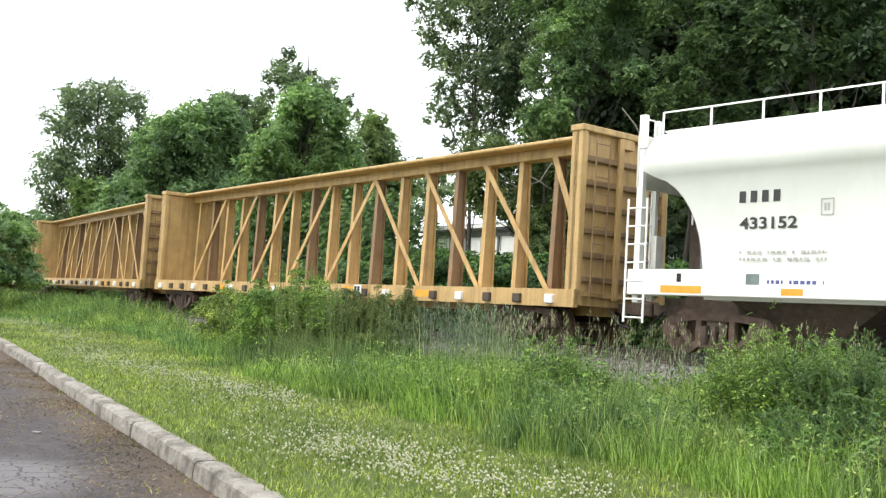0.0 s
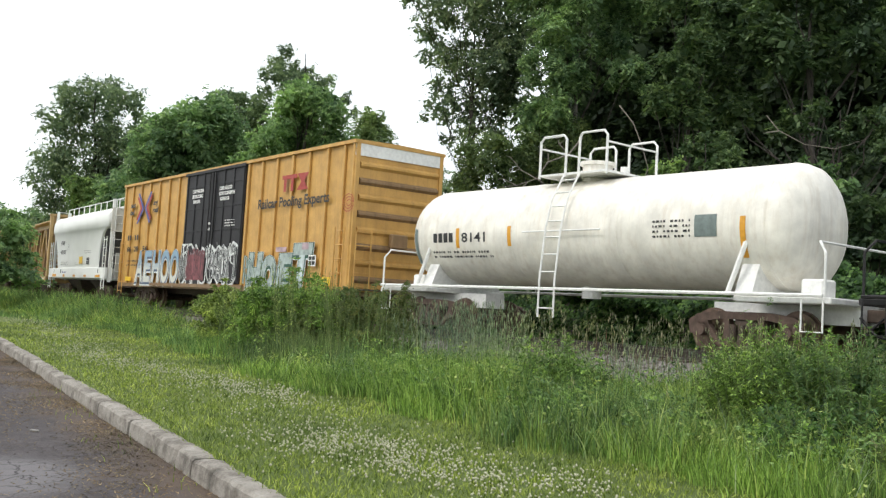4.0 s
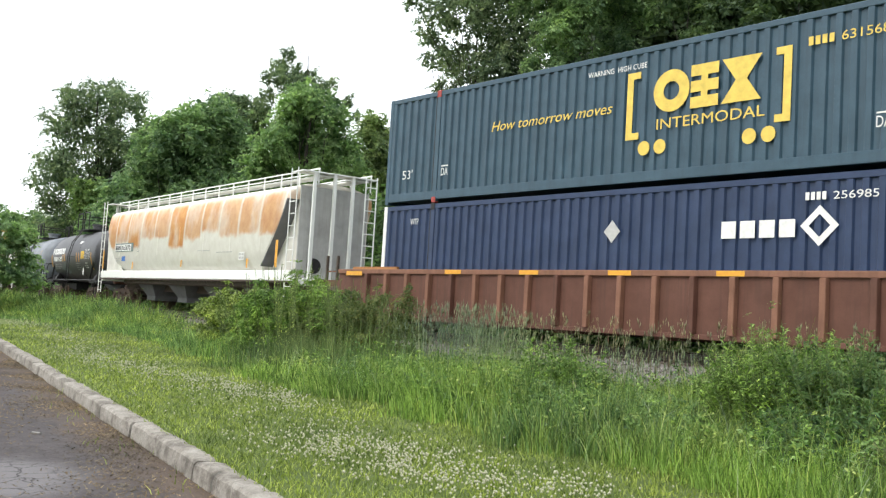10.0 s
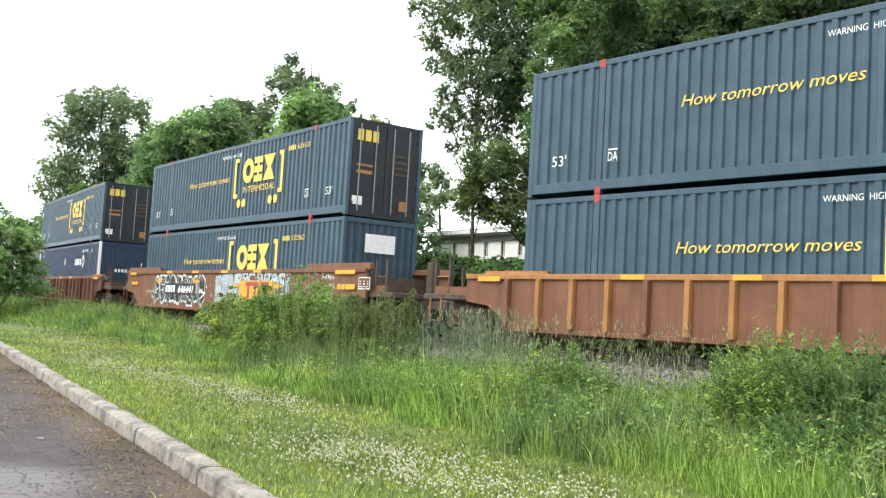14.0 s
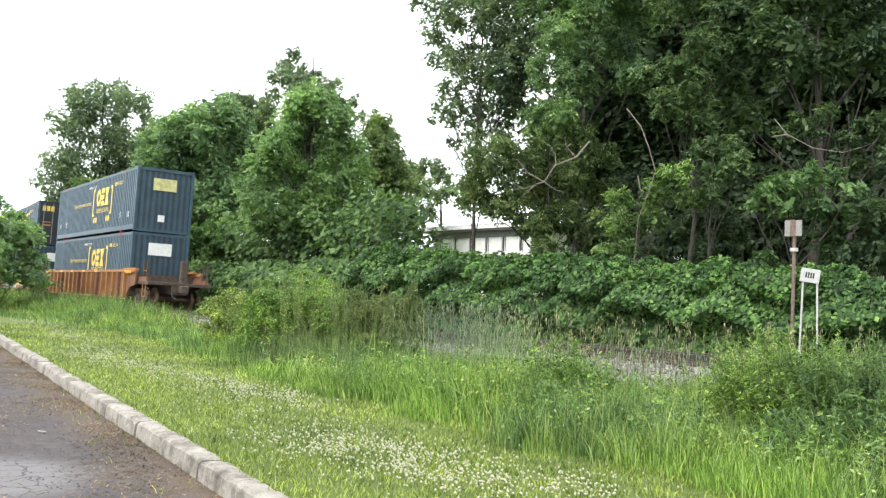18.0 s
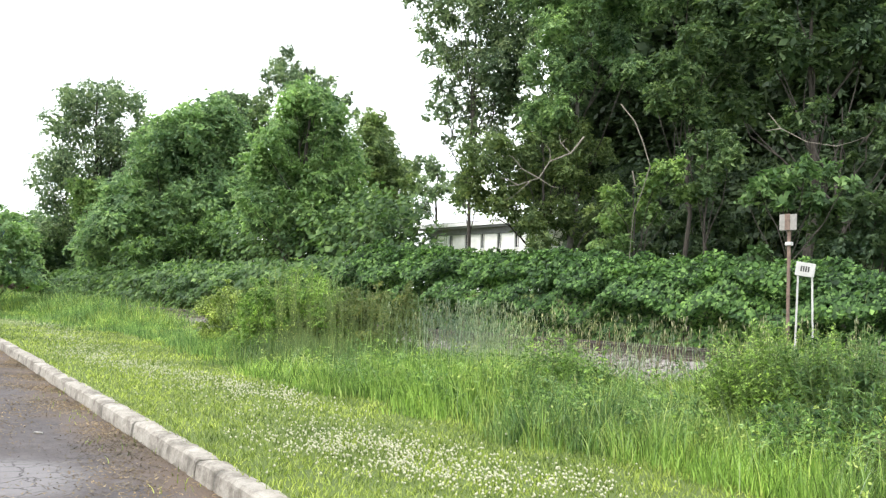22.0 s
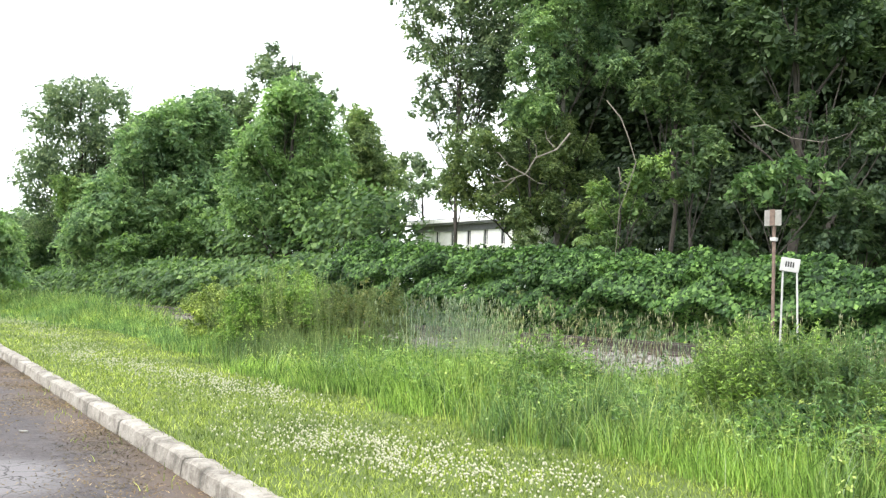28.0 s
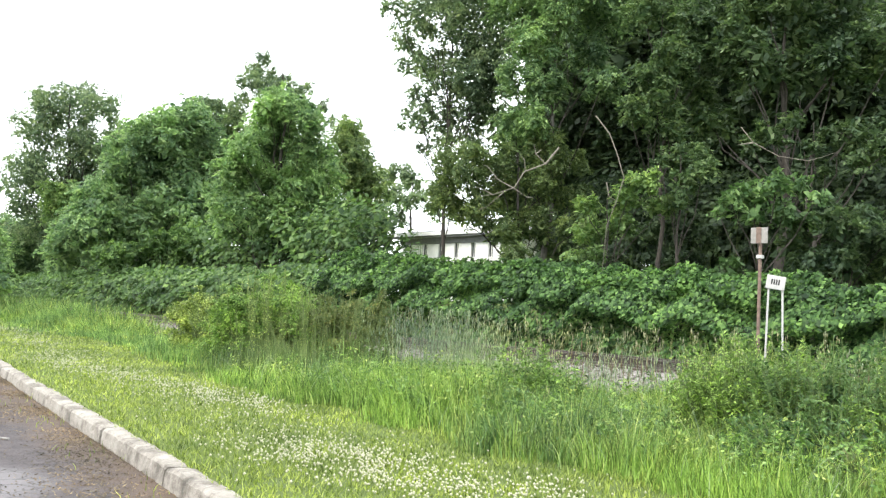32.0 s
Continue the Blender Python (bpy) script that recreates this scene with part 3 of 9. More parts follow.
def build_road():
    bm = bmesh.new()
    prev = None
    xs = [-300, -120, -60] + [-40 + 2 * i for i in range(28)] + [30, 90, 300]
    for x in xs:
        row = [bm.verts.new((x, kerb_y(x) + v, -0.66 - (0.02 if v < -3 else 0.0) + 0.012 * noise.noise((x * 0.5, v, 3)))) for v in (-9.0, -6, -4, -3, -2, -1, -0.5, 0.02)]
        if prev:
            for i in range(7):
                bm.faces.new((prev[i], row[i], row[i + 1], prev[i + 1]))
        prev = row
    r = part("road", bm, M_ASPHALT, None)
    soft(r)
    tagged(r, "worn cracked grey asphalt road with leaf litter", "road", kind="structure")
    return r


def build_kerb():
    """Kerb of separate cast stones, chipped and slightly out of line."""
    kerb = empty("kerb", pose(0, 0, 0), "weathered pale concrete kerb of worn stones beside the road", "kerb", kind="structure")
    rnd = random.Random(4)
    along = Vector((1, -0.237, 0)).normalized()
    left = Vector((0.237, 1, 0)).normalized()
    joints = [-7.37, -9.76, -11.40, -13.84]
    while joints[-1] > -62:
        joints.append(joints[-1] - rnd.uniform(1.8, 3.2))
    joints = joints[::-1]
    while joints[-1] < 12:
        joints.append(joints[-1] + rnd.uniform(1.9, 3.2))
    for s, end in zip(joints, joints[1:]):
        ln = end - s
        n = 44
        dip, out = rnd.uniform(-0.012, 0.010), rnd.uniform(-0.012, 0.012)
        rings = []
        for i in range(n + 1):
            a = s + 0.014 + (ln - 0.028) * i / n
            p = Vector((0, kerb_y(0), 0)) + along * a
            e = 0.01 if i in (0, n) else 0.0
            w = 0.018 * noise.noise((a * 3, 1, 0)) + out + rnd.uniform(-0.005, 0.005)
            h = 0.016 * noise.noise((a * 2.5, 7, 0)) + dip - e + rnd.uniform(-0.004, 0.004)
            chip = max(noise.noise((a * 6.5, 3, 1)) - 0.12, 0) * 0.10
            prof = [(-0.03, -0.80), (-0.02 + w, -0.60 + rnd.uniform(-0.01, 0.01)), (-0.012 + w + chip, -0.515 + h - chip * 0.6), (0.012 + w + chip, -0.492 + h - chip * 0.5), (0.10 + w, -0.486 + h + rnd.uniform(-0.006, 0.006)), (0.165, -0.488 + h + rnd.uniform(-0.008, 0.004)), (0.185, -0.51 + h), (0.19, -0.80)]
            rings.append([tuple(p + left * u + Vector((0, 0, z))) for u, z in prof])
        part("kerb_stone", loft(rings), M_KERB, kerb)


def build_track():
    bed = bmesh.new()
    prev = None
    xs = [-260, -200, -150] + list(range(-130, 60, 3)) + [80, 120, 200]
    prof = [(-3.1, -0.62), (-2.55, -0.40), (-1.75, -0.215), (-1.2, -0.19), (0, -0.20), (1.2, -0.19), (1.75, -0.215), (2.6, -0.42), (3.2, -0.55)]
    for x in xs:
        row = [bed.verts.new((x, track_y(x) + v, z + 0.02 * noise.noise((x, v * 2, 5)))) for v, z in prof]
        if prev:
            for i in range(len(prof) - 1):
                bed.faces.new((prev[i], row[i], row[i + 1], prev[i + 1]))
        prev = row
    ballast = part("ballast_bed", bed, M_GRAVEL, None)
    tagged(ballast, "grey crushed-stone ballast bed of the railway", "ballast", kind="structure")
    track = empty("railway_track", pose(0, 0, 0), "single railway track with rusty rails on dark wooden ties", "track", kind="structure")
    shape = [(-0.07, -0.17), (0.07, -0.17), (0.07, -0.155), (0.012, -0.13), (0.012, -0.05), (0.036, -0.035), (0.036, -0.004), (0.03, 0.0), (-0.03, 0.0), (-0.036, -0.004), (-0.036, -0.035), (-0.012, -0.05), (-0.012, -0.13), (-0.07, -0.155)]
    for side in (-0.755, 0.755):
        rings = [[(x, track_y(x) + side + a, b - side * math.tan(radians(CANT))) for a, b in shape] for x in xs]
        part("rail", loft(rings), M_RAIL, track)
    tie_bm = boxed(-0.115, 0.115, -1.3, 1.3, -0.33, -0.172, bevel=0.015)
    first = part("tie", tie_bm, M_TIE, track)
    rnd = random.Random(8)
    for i in range(285):
        x = -96 + 0.52 * i
        ob = first if i == 0 else new("tie", first.data)
        ob.parent = track
        ob.location = (x, track_y(x) + rnd.uniform(-0.04, 0.04), rnd.uniform(-0.012, 0.006))
        ob.rotation_euler = (-radians(CANT), 0, math.atan(2 * BEND * x) + rnd.uniform(-0.02, 0.02))
    # loose stones on the near shoulder
    n = 6500
    rs = np.random.RandomState(5)
    x = rs.uniform(-45, 4, n)
    v = np.where(rs.rand(n) < 0.8, rs.uniform(-3.3, -0.9, n), rs.uniform(0.9, 2.6, n))
    y = TRACK_Y + BEND * x * x + v
    z = np.interp(v, [p[0] for p in prof], [p[1] for p in prof]) + 0.012
    octa = np.array([(1, 0, 0), (0, 1, 0), (-1, 0, 0), (0, -1, 0), (0, 0, 0.8), (0, 0, -0.8)])
    tri = np.array([(0, 1, 4), (1, 2, 4), (2, 3, 4), (3, 0, 4), (1, 0, 5), (2, 1, 5), (3, 2, 5), (0, 3, 5)])
    size = rs.uniform(0.02, 0.05, n)[:, None, None]
    verts = octa[None] * size * rs.uniform(0.7, 1.3, (n, 1, 3)) + np.stack([x, y, z], 1)[:, None]
    faces = (tri[None] + 6 * np.arange(n)[:, None, None]).reshape(-1, 3)
    tagged(soup("ballast_stones", verts.reshape(-1, 3), faces, M_GRAVEL), "loose grey ballast stones beside the rails", "gravel", kind="stuff")


# ---- plants ----
def blades(name, pos, height, width, lean, mat, seed, segs=2, parent=None, toward=None):
    """Grass blades at pos, each a bent tapering strip."""
    rs = np.random.RandomState(seed)
    n = len(pos)
    az = rs.uniform(0, 2 * np.pi, n)
    ld = rs.uniform(0, 2 * np.pi, n) if toward is None else toward
    side = np.stack([np.cos(az), np.sin(az), np.zeros(n)], 1) * (width / 2)[:, None]
    bend = np.stack([np.cos(ld), np.sin(ld), np.zeros(n)], 1) * (lean * height)[:, None]
    up = np.zeros((n, 3))
    up[:, 2] = height
    rows = []
    for i in range(segs + 1):
        t = i / segs
        c = pos + up * (t * (1 - 0.15 * t * np.minimum(lean, 1)[:, None])) + bend * t * t
        w = (1 - t) ** 0.7 if i < segs else 0.12
        rows += [c - side * w, c + side * w]
    verts = np.stack(rows, 1)
    k = 2 * (segs + 1)
    quad = np.array([(2 * i, 2 * i + 1, 2 * i + 3, 2 * i + 2) for i in range(segs)])
    faces = (quad[None] + k * np.arange(n)[:, None, None]).reshape(-1, 4)
    return soup(name, verts.reshape(-1, 3), faces, mat, parent)


def scatter(n, seed, test, x0, x1, y0, y1):
    rs = np.random.RandomState(seed)
    x, y = rs.uniform(x0, x1, n), rs.uniform(y0, y1, n)
    keep = test(x, y, rs)
    return x[keep], y[keep]


def ground_at(x, y):
    return np.array([land_z(a, b) for a, b in zip(x, y)])


def np_edge(x):
    e = np.interp(x, [-60, -42, -30, -20.5, -15.2, -12, -9.4, -8.2, -7, -6, -4.6, -3.8, 10], [20.4, 16.8, 14.0, 10.9, 9.15, 8.1, 8.0, 7.7, 7.2, 7.05, 6.95, 6.6, 4.9])
    e = e + 0.12 * np.sin(x * 2.3) + 0.08 * np.sin(x * 5.1 + 1)
    return np.minimum(e, np_track(x) - 5.2)


def np_track(x):
    return TRACK_Y + BEND * np.clip(x, -65, 45) ** 2 + np.maximum(-65 - x, 0) * 2 * BEND * 65


def in_view(x, y, pad=3.0):
    a = np.degrees(np.arctan2(-x, y))
    return (a > 18) & (a < 78)


def build_grass():
    # mown lawn
    def lawn(x, y, rs):
        d = np.hypot(x, y)
        keep = (y > 2.255 - 0.237 * x + 0.12) & (y < np_edge(x) + 0.3) & in_view(x, y)
        return keep & (rs.rand(len(x)) < np.clip((9 / d) ** 1.5, 0.03, 1))
    x, y = scatter(330000, 21, lawn, -34, -1.5, 2.2, 15)
    rs = np.random.RandomState(22)
    d = np.hypot(x, y)
    pos = np.stack([x, y, ground_at(x, y) - 0.005], 1)
    n = len(x)
    tagged(blades("lawn_grass", pos, rs.uniform(0.03, 0.075, n), 0.006 + 0.0007 * d, rs.uniform(0.2, 1.1, n), M_LAWN, 23), "short mown green lawn grass beside the kerb", "grass", kind="stuff")

    # tall grass: tufts, each with its own height, colour and lean
    def tuft(x, y, rs):
        d = np.hypot(x, y)
        keep = (y > np_edge(x) + 0.2 * np.sin(x * 3) + 0.05) & (y < np_track(x) - 2.3) & in_view(x, y)
        return keep & (rs.rand(len(x)) < np.clip((12 / d) ** 1.0, 0.25, 1))
    spots = [scatter(9000, 36, lambda x, y, rs: (y > np_edge(x) + 0.02) & (y < np_edge(x) + 1.8) & in_view(x, y), -32, -2.5, 6.3, 16), scatter(9500, 31, tuft, -14, -1.0, 5.9, 15.5), scatter(10500, 34, tuft, -45, -14, 7.0, 20)]
    far = np.random.RandomState(35)
    fx = far.uniform(-112, -30, 4200)
    spots.append((fx, np_track(fx) - far.uniform(2.3, 6.5, 4200)))
    tx, ty = np.concatenate([s[0] for s in spots]), np.concatenate([s[1] for s in spots])
    rs = np.random.RandomState(32)
    k = len(tx)
    td = np.hypot(tx, ty)
    deep = ty - np_edge(tx)
    rise = np.array([noise.noise((a * 0.5, b * 0.5, 0)) + 0.6 * noise.noise((a * 1.4, b * 1.4, 4)) for a, b in zip(tx, ty)])
    th = np.interp(deep, [0, 0.5, 1.6, 3.5, 6.5, 8.5], [0.20, 0.36, 0.55, 0.78, 0.92, 0.85]) * (1 + 0.6 * rise) * rs.uniform(0.5, 1.2, k)
    th *= np.where(tx > -13, np.clip(1.0 - 0.08 * np.maximum(deep - 4.6, 0), 0.5, 1), 1)
    th *= 1 - 0.78 * np.exp(-((tx + 10.4) / 2.3) ** 4 - ((ty - 14.0) / 1.9) ** 4)
    th *= 1 - 0.4 * np.exp(-((tx + 27) / 3) ** 2 - ((ty - np_track(tx) + 3.6) / 1.8) ** 2)
    th *= 1 - 0.5 * np.exp(-((tx + 4.3) / 2.2) ** 2 - ((ty - 9.6) / 1.6) ** 2)
    th = np.where(tx < -28, th * 0.7 + np.interp(deep, [0, 2.0], [0.1, 0.72]) * np.clip((-28 - tx) / 8, 0, 1), th)
    # lower toward the ballast; heights capped to fit the camera's view of the rails
    low = np.interp(np_track(tx) - ty, [2.3, 4, 6, 9], [0.26, 0.42, 0.60, 0.85])
    th = np.where((tx > -19.5) & (tx < -7.3), np.minimum(th, low * rs.uniform(0.75, 1.1, k)), th)
    th *= 1 - 0.45 * np.exp(-((tx + 15.6) / 2.6) ** 4 - ((ty - 10.3) / 0.9) ** 2)
    th = np.clip(th, 0.12, 1.5)
    kindno = np.array([1.6 * noise.noise((a * 0.35, b * 0.35, 9)) for a, b in zip(tx, ty)]) + rs.normal(0, 0.45, k)
    kindno += np.where((deep < 3) & (tx < -8), 0.35, 0) - np.where(tx < -19, 1.05, 0.0) - np.where((tx < -16) & (tx >= -19), 0.6, 0.0) - np.where(tx > -8, 0.3, 0)
    kindno = np.where(tx > -6.3, np.clip(kindno, -0.9, 0.4) - 0.05, kindno)
    number = rs.randint(7, 17, k)
    who = np.repeat(np.arange(k), number)
    n = len(who)
    ang, q = rs.uniform(0, 2 * np.pi, n), np.sqrt(rs.rand(n)) * rs.uniform(0.06, 0.28, k)[who] * (1 + td[who] / 40)
    x, y = tx[who] + q * np.cos(ang), ty[who] + q * np.sin(ang)
    h = th[who] * rs.uniform(0.35, 1.05, n)
    pos = np.stack([x, y, ground_at(x, y) - 0.01], 1)
    lean = np.abs(rs.normal(0.1, 0.25, n)) + q * 0.6
    aim_at = np.where(rs.rand(n) < 0.65, ang + rs.normal(0, 0.5, n), rs.uniform(0, 2 * np.pi, n))
    wide = (0.006 + 0.00066 * td[who]) * rs.uniform(0.6, 1.6, n)
    for i, (name, pick, mat, what) in enumerate((("tall_grass", kindno[who] > 0.05, M_TALL, "tall uncut green grass along the railway"),
                                                 ("yellow_grass", (kindno[who] <= 0.05) & (kindno[who] > -0.55), M_TALLY, "tall yellow-green grass among darker tufts"),
                                                 ("blue_grass", kindno[who] <= -0.55, M_TALLB, "dull blue-green grass in tufts"))):
        tagged(blades(name, pos[pick], h[pick], wide[pick], lean[pick], mat, 33 + i, 2, None, aim_at[pick]), what, "grass", kind="stuff")

    # coarse arching grass along the front of the tall growth
    def coarse(x, y, rs):
        d = y - np_edge(x)
        return (d > 0.1) & (d < 3.5) & in_view(x, y) & (rs.rand(len(x)) < np.where(x > -7, 0.9, 0.45))
    cx, cy = scatter(15000, 37, coarse, -20, -1, 5.5, 13)
    rs = np.random.RandomState(38)
    n = len(cx)
    cpos = np.stack([cx, cy, ground_at(cx, cy)], 1)
    ch = rs.uniform(0.28, 0.62, n) * np.interp(cy - np_edge(cx), [0, 1.2], [0.6, 1.15])
    for i, mat in enumerate((M_TALLY, M_TALLB, M_HAY)):
        pick = (np.arange(n) % 7 < 3) if i == 0 else ((np.arange(n) % 7 >= 3) & (np.arange(n) % 7 < 6) if i == 1 else np.arange(n) % 7 == 6)
        tagged(blades("coarse_grass", cpos[pick], ch[pick], np.full(int(pick.sum()), 0.012), np.abs(rs.normal(0.55, 0.35, int(pick.sum()))), mat, 39 + i, 4), "coarse arching grass blades at the lawn's edge", "grass", kind="stuff")

    # broad-leaved weeds mixed through the grass
    for i, (name, mat, what) in enumerate((("meadow_weed", M_TALLY, "pale yellow-green weed leaves among tall grass"), ("meadow_weed", M_BUSH, "green weed leaves among tall grass"), ("meadow_weed", M_TALLB, "dull green weed leaves among tall grass"))):
        rs = np.random.RandomState(70 + i)
        pick = rs.choice(np.nonzero((tx > -46) & (th > 0.25))[0], 420, replace=False)
        where = [(a, b, land_z(a, b) + c * rs.uniform(0.55, 0.95), rs.uniform(0.10, 0.26)) for a, b, c in zip(tx[pick], ty[pick], th[pick])]
        tagged(leaves(name, where, 6000 if i == 0 else 12000, 0.045, mat, 73 + i, None, 1.2, 0.2, 8, 0), what, "weeds", kind="stuff")

    # stalks with seed heads
    def stalk(x, y, rs):
        clear = 0.8 * np.exp(-((x + 10.2) / 1.8) ** 2 - ((y - 13.6) / 1.6) ** 2)
        near = np_track(x) - y
        return (y > np_edge(x) + 0.8) & (near > 2.2) & in_view(x, y) & (rs.rand(len(x)) < (0.05 + 0.9 * np.exp(-((near - 3.4) / 1.5) ** 2)) * (1 - clear) * (1 - 0.9 * np.exp(-((x + 16.2) / 3.0) ** 4 - ((y - 10.8) / 1.6) ** 4)) * (0.35 + 0.65 * (np.sin(x * 1.7 + np.sin(y * 2)) > -0.2)) * np.clip((x + 27) / 8, 0.06, 1))
    x, y = scatter(4800, 41, stalk, -45, -2, 7.0, 20)
    tx2, ty2 = scatter(240, 49, lambda x, y, rs: np_track(x) - y > 2.3, -17, -8, 12.6, 15.6)
    x, y = np.concatenate([x, tx2]), np.concatenate([y, ty2])
    rs = np.random.RandomState(42)
    n = len(x)
    h = (0.55 + 0.85 * rs.rand(n) ** 0.8) * np.interp(y - np_edge(x), [0, 2, 4], [0.55, 0.75, 1.0])
    lean = rs.uniform(0.02, 0.45, n)
    turn = rs.uniform(0, 2 * np.pi, n)
    pos = np.stack([x, y, ground_at(x, y)], 1)
    tagged(blades("grass_stalks", pos, h, np.full(n, 0.009), lean, M_STRAW, 43, 3, None, turn), "thin pale grass stalks", "grass", kind="stuff")
    tip = pos + np.stack([np.cos(turn) * lean * h, np.sin(turn) * lean * h, h * (1 - 0.15 * lean)], 1)
    # a loose plume: one spike and small side spikes
    base = np.concatenate([tip - np.array([0, 0, 0.12])] + [tip + np.stack([rs.normal(0, 0.022, n), rs.normal(0, 0.022, n), rs.uniform(-0.2, -0.04, n)], 1) for _ in range(4)])
    verts, faces = spindle(base, 0.085, 0.0065, len(base), rs)
    tagged(soup("seed_heads", verts, faces, M_STRAW), "feathery straw-coloured grass seed heads", "grass", kind="stuff")

    # long grass leaning into the bush, and pale stalks between bush and ballast
    for i, (count, cx, cy, sx, sy, h0, h1, mat, wide_, what) in enumerate((
            (1000, -15.2, 10.6, 1.5, 0.5, 0.35, 0.85, M_UNDER, 0.014, "long dark green grass leaning into a bush"),
            (700, -17.6, 10.7, 2.4, 0.4, 0.25, 0.6, M_TALLB, 0.013, "long dull green grass leaning into a bush"),
            (300, -13.6, 11.0, 1.6, 0.6, 0.5, 1.0, M_TALLB, 0.012, "long dull green grass beside a bush"),
            (430, -13.0, 12.6, 1.1, 1.0, 0.8, 1.5, M_HAY, 0.011, "tall pale grey-green stalks beside the ballast"),
            (350, -9.6, 12.9, 2.2, 0.9, 0.4, 0.9, M_HAY, 0.009, "pale grey-green stalks beside the ballast"),
            (260, -8.0, 17.4, 5.5, 1.6, 0.2, 0.55, M_HAY, 0.010, "weeds growing between the rails"))):
        rs = np.random.RandomState(80 + i)
        x, y = cx + sx * rs.normal(0, 0.6, count), cy + sy * rs.normal(0, 0.6, count)
        h, lean = rs.uniform(h0, h1, count), np.abs(rs.normal(0.12, 0.22, count))
        turn = rs.uniform(0, 2 * np.pi, count)
        pos = np.stack([x, y, ground_at(x, y)], 1)
        if i == 5:
            pos[:, 2] = -0.2
        tagged(blades("long_grass", pos, h, wide_ * rs.uniform(0.6, 1.5, count), lean, mat, 90 + i, 3, None, turn), what, "grass", kind="stuff")
        if mat is M_HAY:
            tip = pos + np.stack([np.cos(turn) * lean * h, np.sin(turn) * lean * h, h * (1 - 0.15 * lean)], 1)
            base = np.concatenate([tip - np.array([0, 0, 0.13]), tip + np.stack([rs.normal(0, 0.02, count), rs.normal(0, 0.02, count), rs.uniform(-0.2, -0.05, count)], 1)])
            verts, faces = spindle(base, 0.10, 0.008, len(base), rs)
            tagged(soup("seed_heads", verts, faces, M_HAY), "pale grey-green grass seed heads", "grass", kind="stuff")

    # rust-brown dock stalks by the ballast
    x, y = scatter(230, 45, lambda x, y, rs: (y < np_track(x) - 2.0) & (y > np_edge(x) + 5), -20, -6, 12.5, 17)
    n = len(x)
    rs = np.random.RandomState(46)
    h, lean, turn = rs.uniform(0.5, 1.0, n), rs.uniform(0.0, 0.2, n), rs.uniform(0, 2 * np.pi, n)
    pos = np.stack([x, y, ground_at(x, y)], 1)
    tagged(blades("dock_stalks", pos, h, np.full(n, 0.016), lean, M_DOCK, 47, 3, None, turn), "rust-brown dry dock stalks beside the ballast", "weeds", kind="stuff")
    tip = pos + np.stack([np.cos(turn) * lean * h, np.sin(turn) * lean * h, h * (1 - 0.15 * lean)], 1)
    verts, faces = spindle(tip - np.array([0, 0, 0.28]), 0.26, 0.014, n, rs)
    tagged(soup("dock_heads", verts, faces, M_DOCK), "rust-brown dock seed heads beside the ballast", "weeds", kind="stuff")

    # small weeds in the gutter
    x, y = scatter(1500, 64, lambda x, y, rs: (2.255 - 0.237 * x - y > -0.02) & (2.255 - 0.237 * x - y < 0.55) & (rs.rand(len(x)) < 0.5 + 0.5 * np.sin(x * 2.7 + 1)), -14, -3, 2.3, 5.6)
    n = len(x)
    rs = np.random.RandomState(65)
    pos = np.stack([x, y, np.full(n, -0.665)], 1)
    tagged(blades("gutter_grass", pos, rs.uniform(0.03, 0.11, n), np.full(n, 0.009), rs.uniform(0.2, 1.2, n), M_LAWN, 66, 2), "small green weeds growing in the gutter", "weeds", kind="stuff")

    # dry litter on the road along the kerb
    def dry(x, y, rs):
        gap = 2.255 - 0.237 * x - y
        return (gap > -0.01) & (gap < 1.8) & (rs.rand(len(x)) < np.exp(-gap * 1.7) * (0.55 + 0.45 * np.sin(x * 2.1 + 3 * np.sin(y * 1.7))))
    x, y = scatter(420000, 61, dry, -24, -3, 1.0, 8.0)
    n = len(x)
    rs = np.random.RandomState(62)
    pos = np.stack([x, y, np.full(n, -0.655)], 1)
    tagged(blades("dry_litter", pos, rs.uniform(0.005, 0.019, n), rs.uniform(0.007, 0.02, n), rs.uniform(1.2, 3.6, n), M_LITTER, 63, 1), "brown dry leaf litter gathered along the kerb", "litter", kind="stuff")

    # white clover in drifts
    rs = np.random.RandomState(51)
    xs, ys = [], []
    # centre, half length along the kerb, half width across, number
    drifts = ((-7.3, 5.15, 0.7, 0.55, 330), (-6.3, 5.2, 1.1, 0.55, 460), (-5.5, 5.2, 1.1, 0.5, 460), (-4.9, 5.75, 1.0, 0.5, 380), (-7.2, 5.8, 0.9, 0.35, 200), (-10.9, 7.2, 1.2, 0.35, 260),
              (-12.5, 7.3, 1.7, 0.4, 420), (-15.4, 7.5, 2.0, 0.55, 480), (-18.2, 7.7, 2.0, 0.5, 360), (-20.5, 8.8, 2.4, 0.7, 280), (-25.8, 10.2, 3.0, 0.7, 420), (-34.0, 12.6, 4.0, 0.9, 700), (-40.0, 15.0, 6.0, 1.0, 600), (-9.6, 6.3, 3.6, 0.9, 520))
    for cx, cy, along, wide_, k in drifts:
        u, v = rs.normal(0, along * 0.62, k), rs.normal(0, wide_ * 0.62, k)
        clump_no = np.sin(u * 5.1 + cx) + np.sin(v * 9.0 + u * 3.0) + rs.normal(0, 0.7, k) > -0.6
        xs.append((cx + u)[clump_no])
        ys.append((cy - 0.24 * u + v)[clump_no])
    x, y = np.concatenate(xs), np.concatenate(ys)
    keep = (y > 2.255 - 0.237 * x + 0.25) & (y < np_edge(x) + 0.05)
    x, y = x[keep], y[keep]
    n = len(x)
    rs = np.random.RandomState(52)
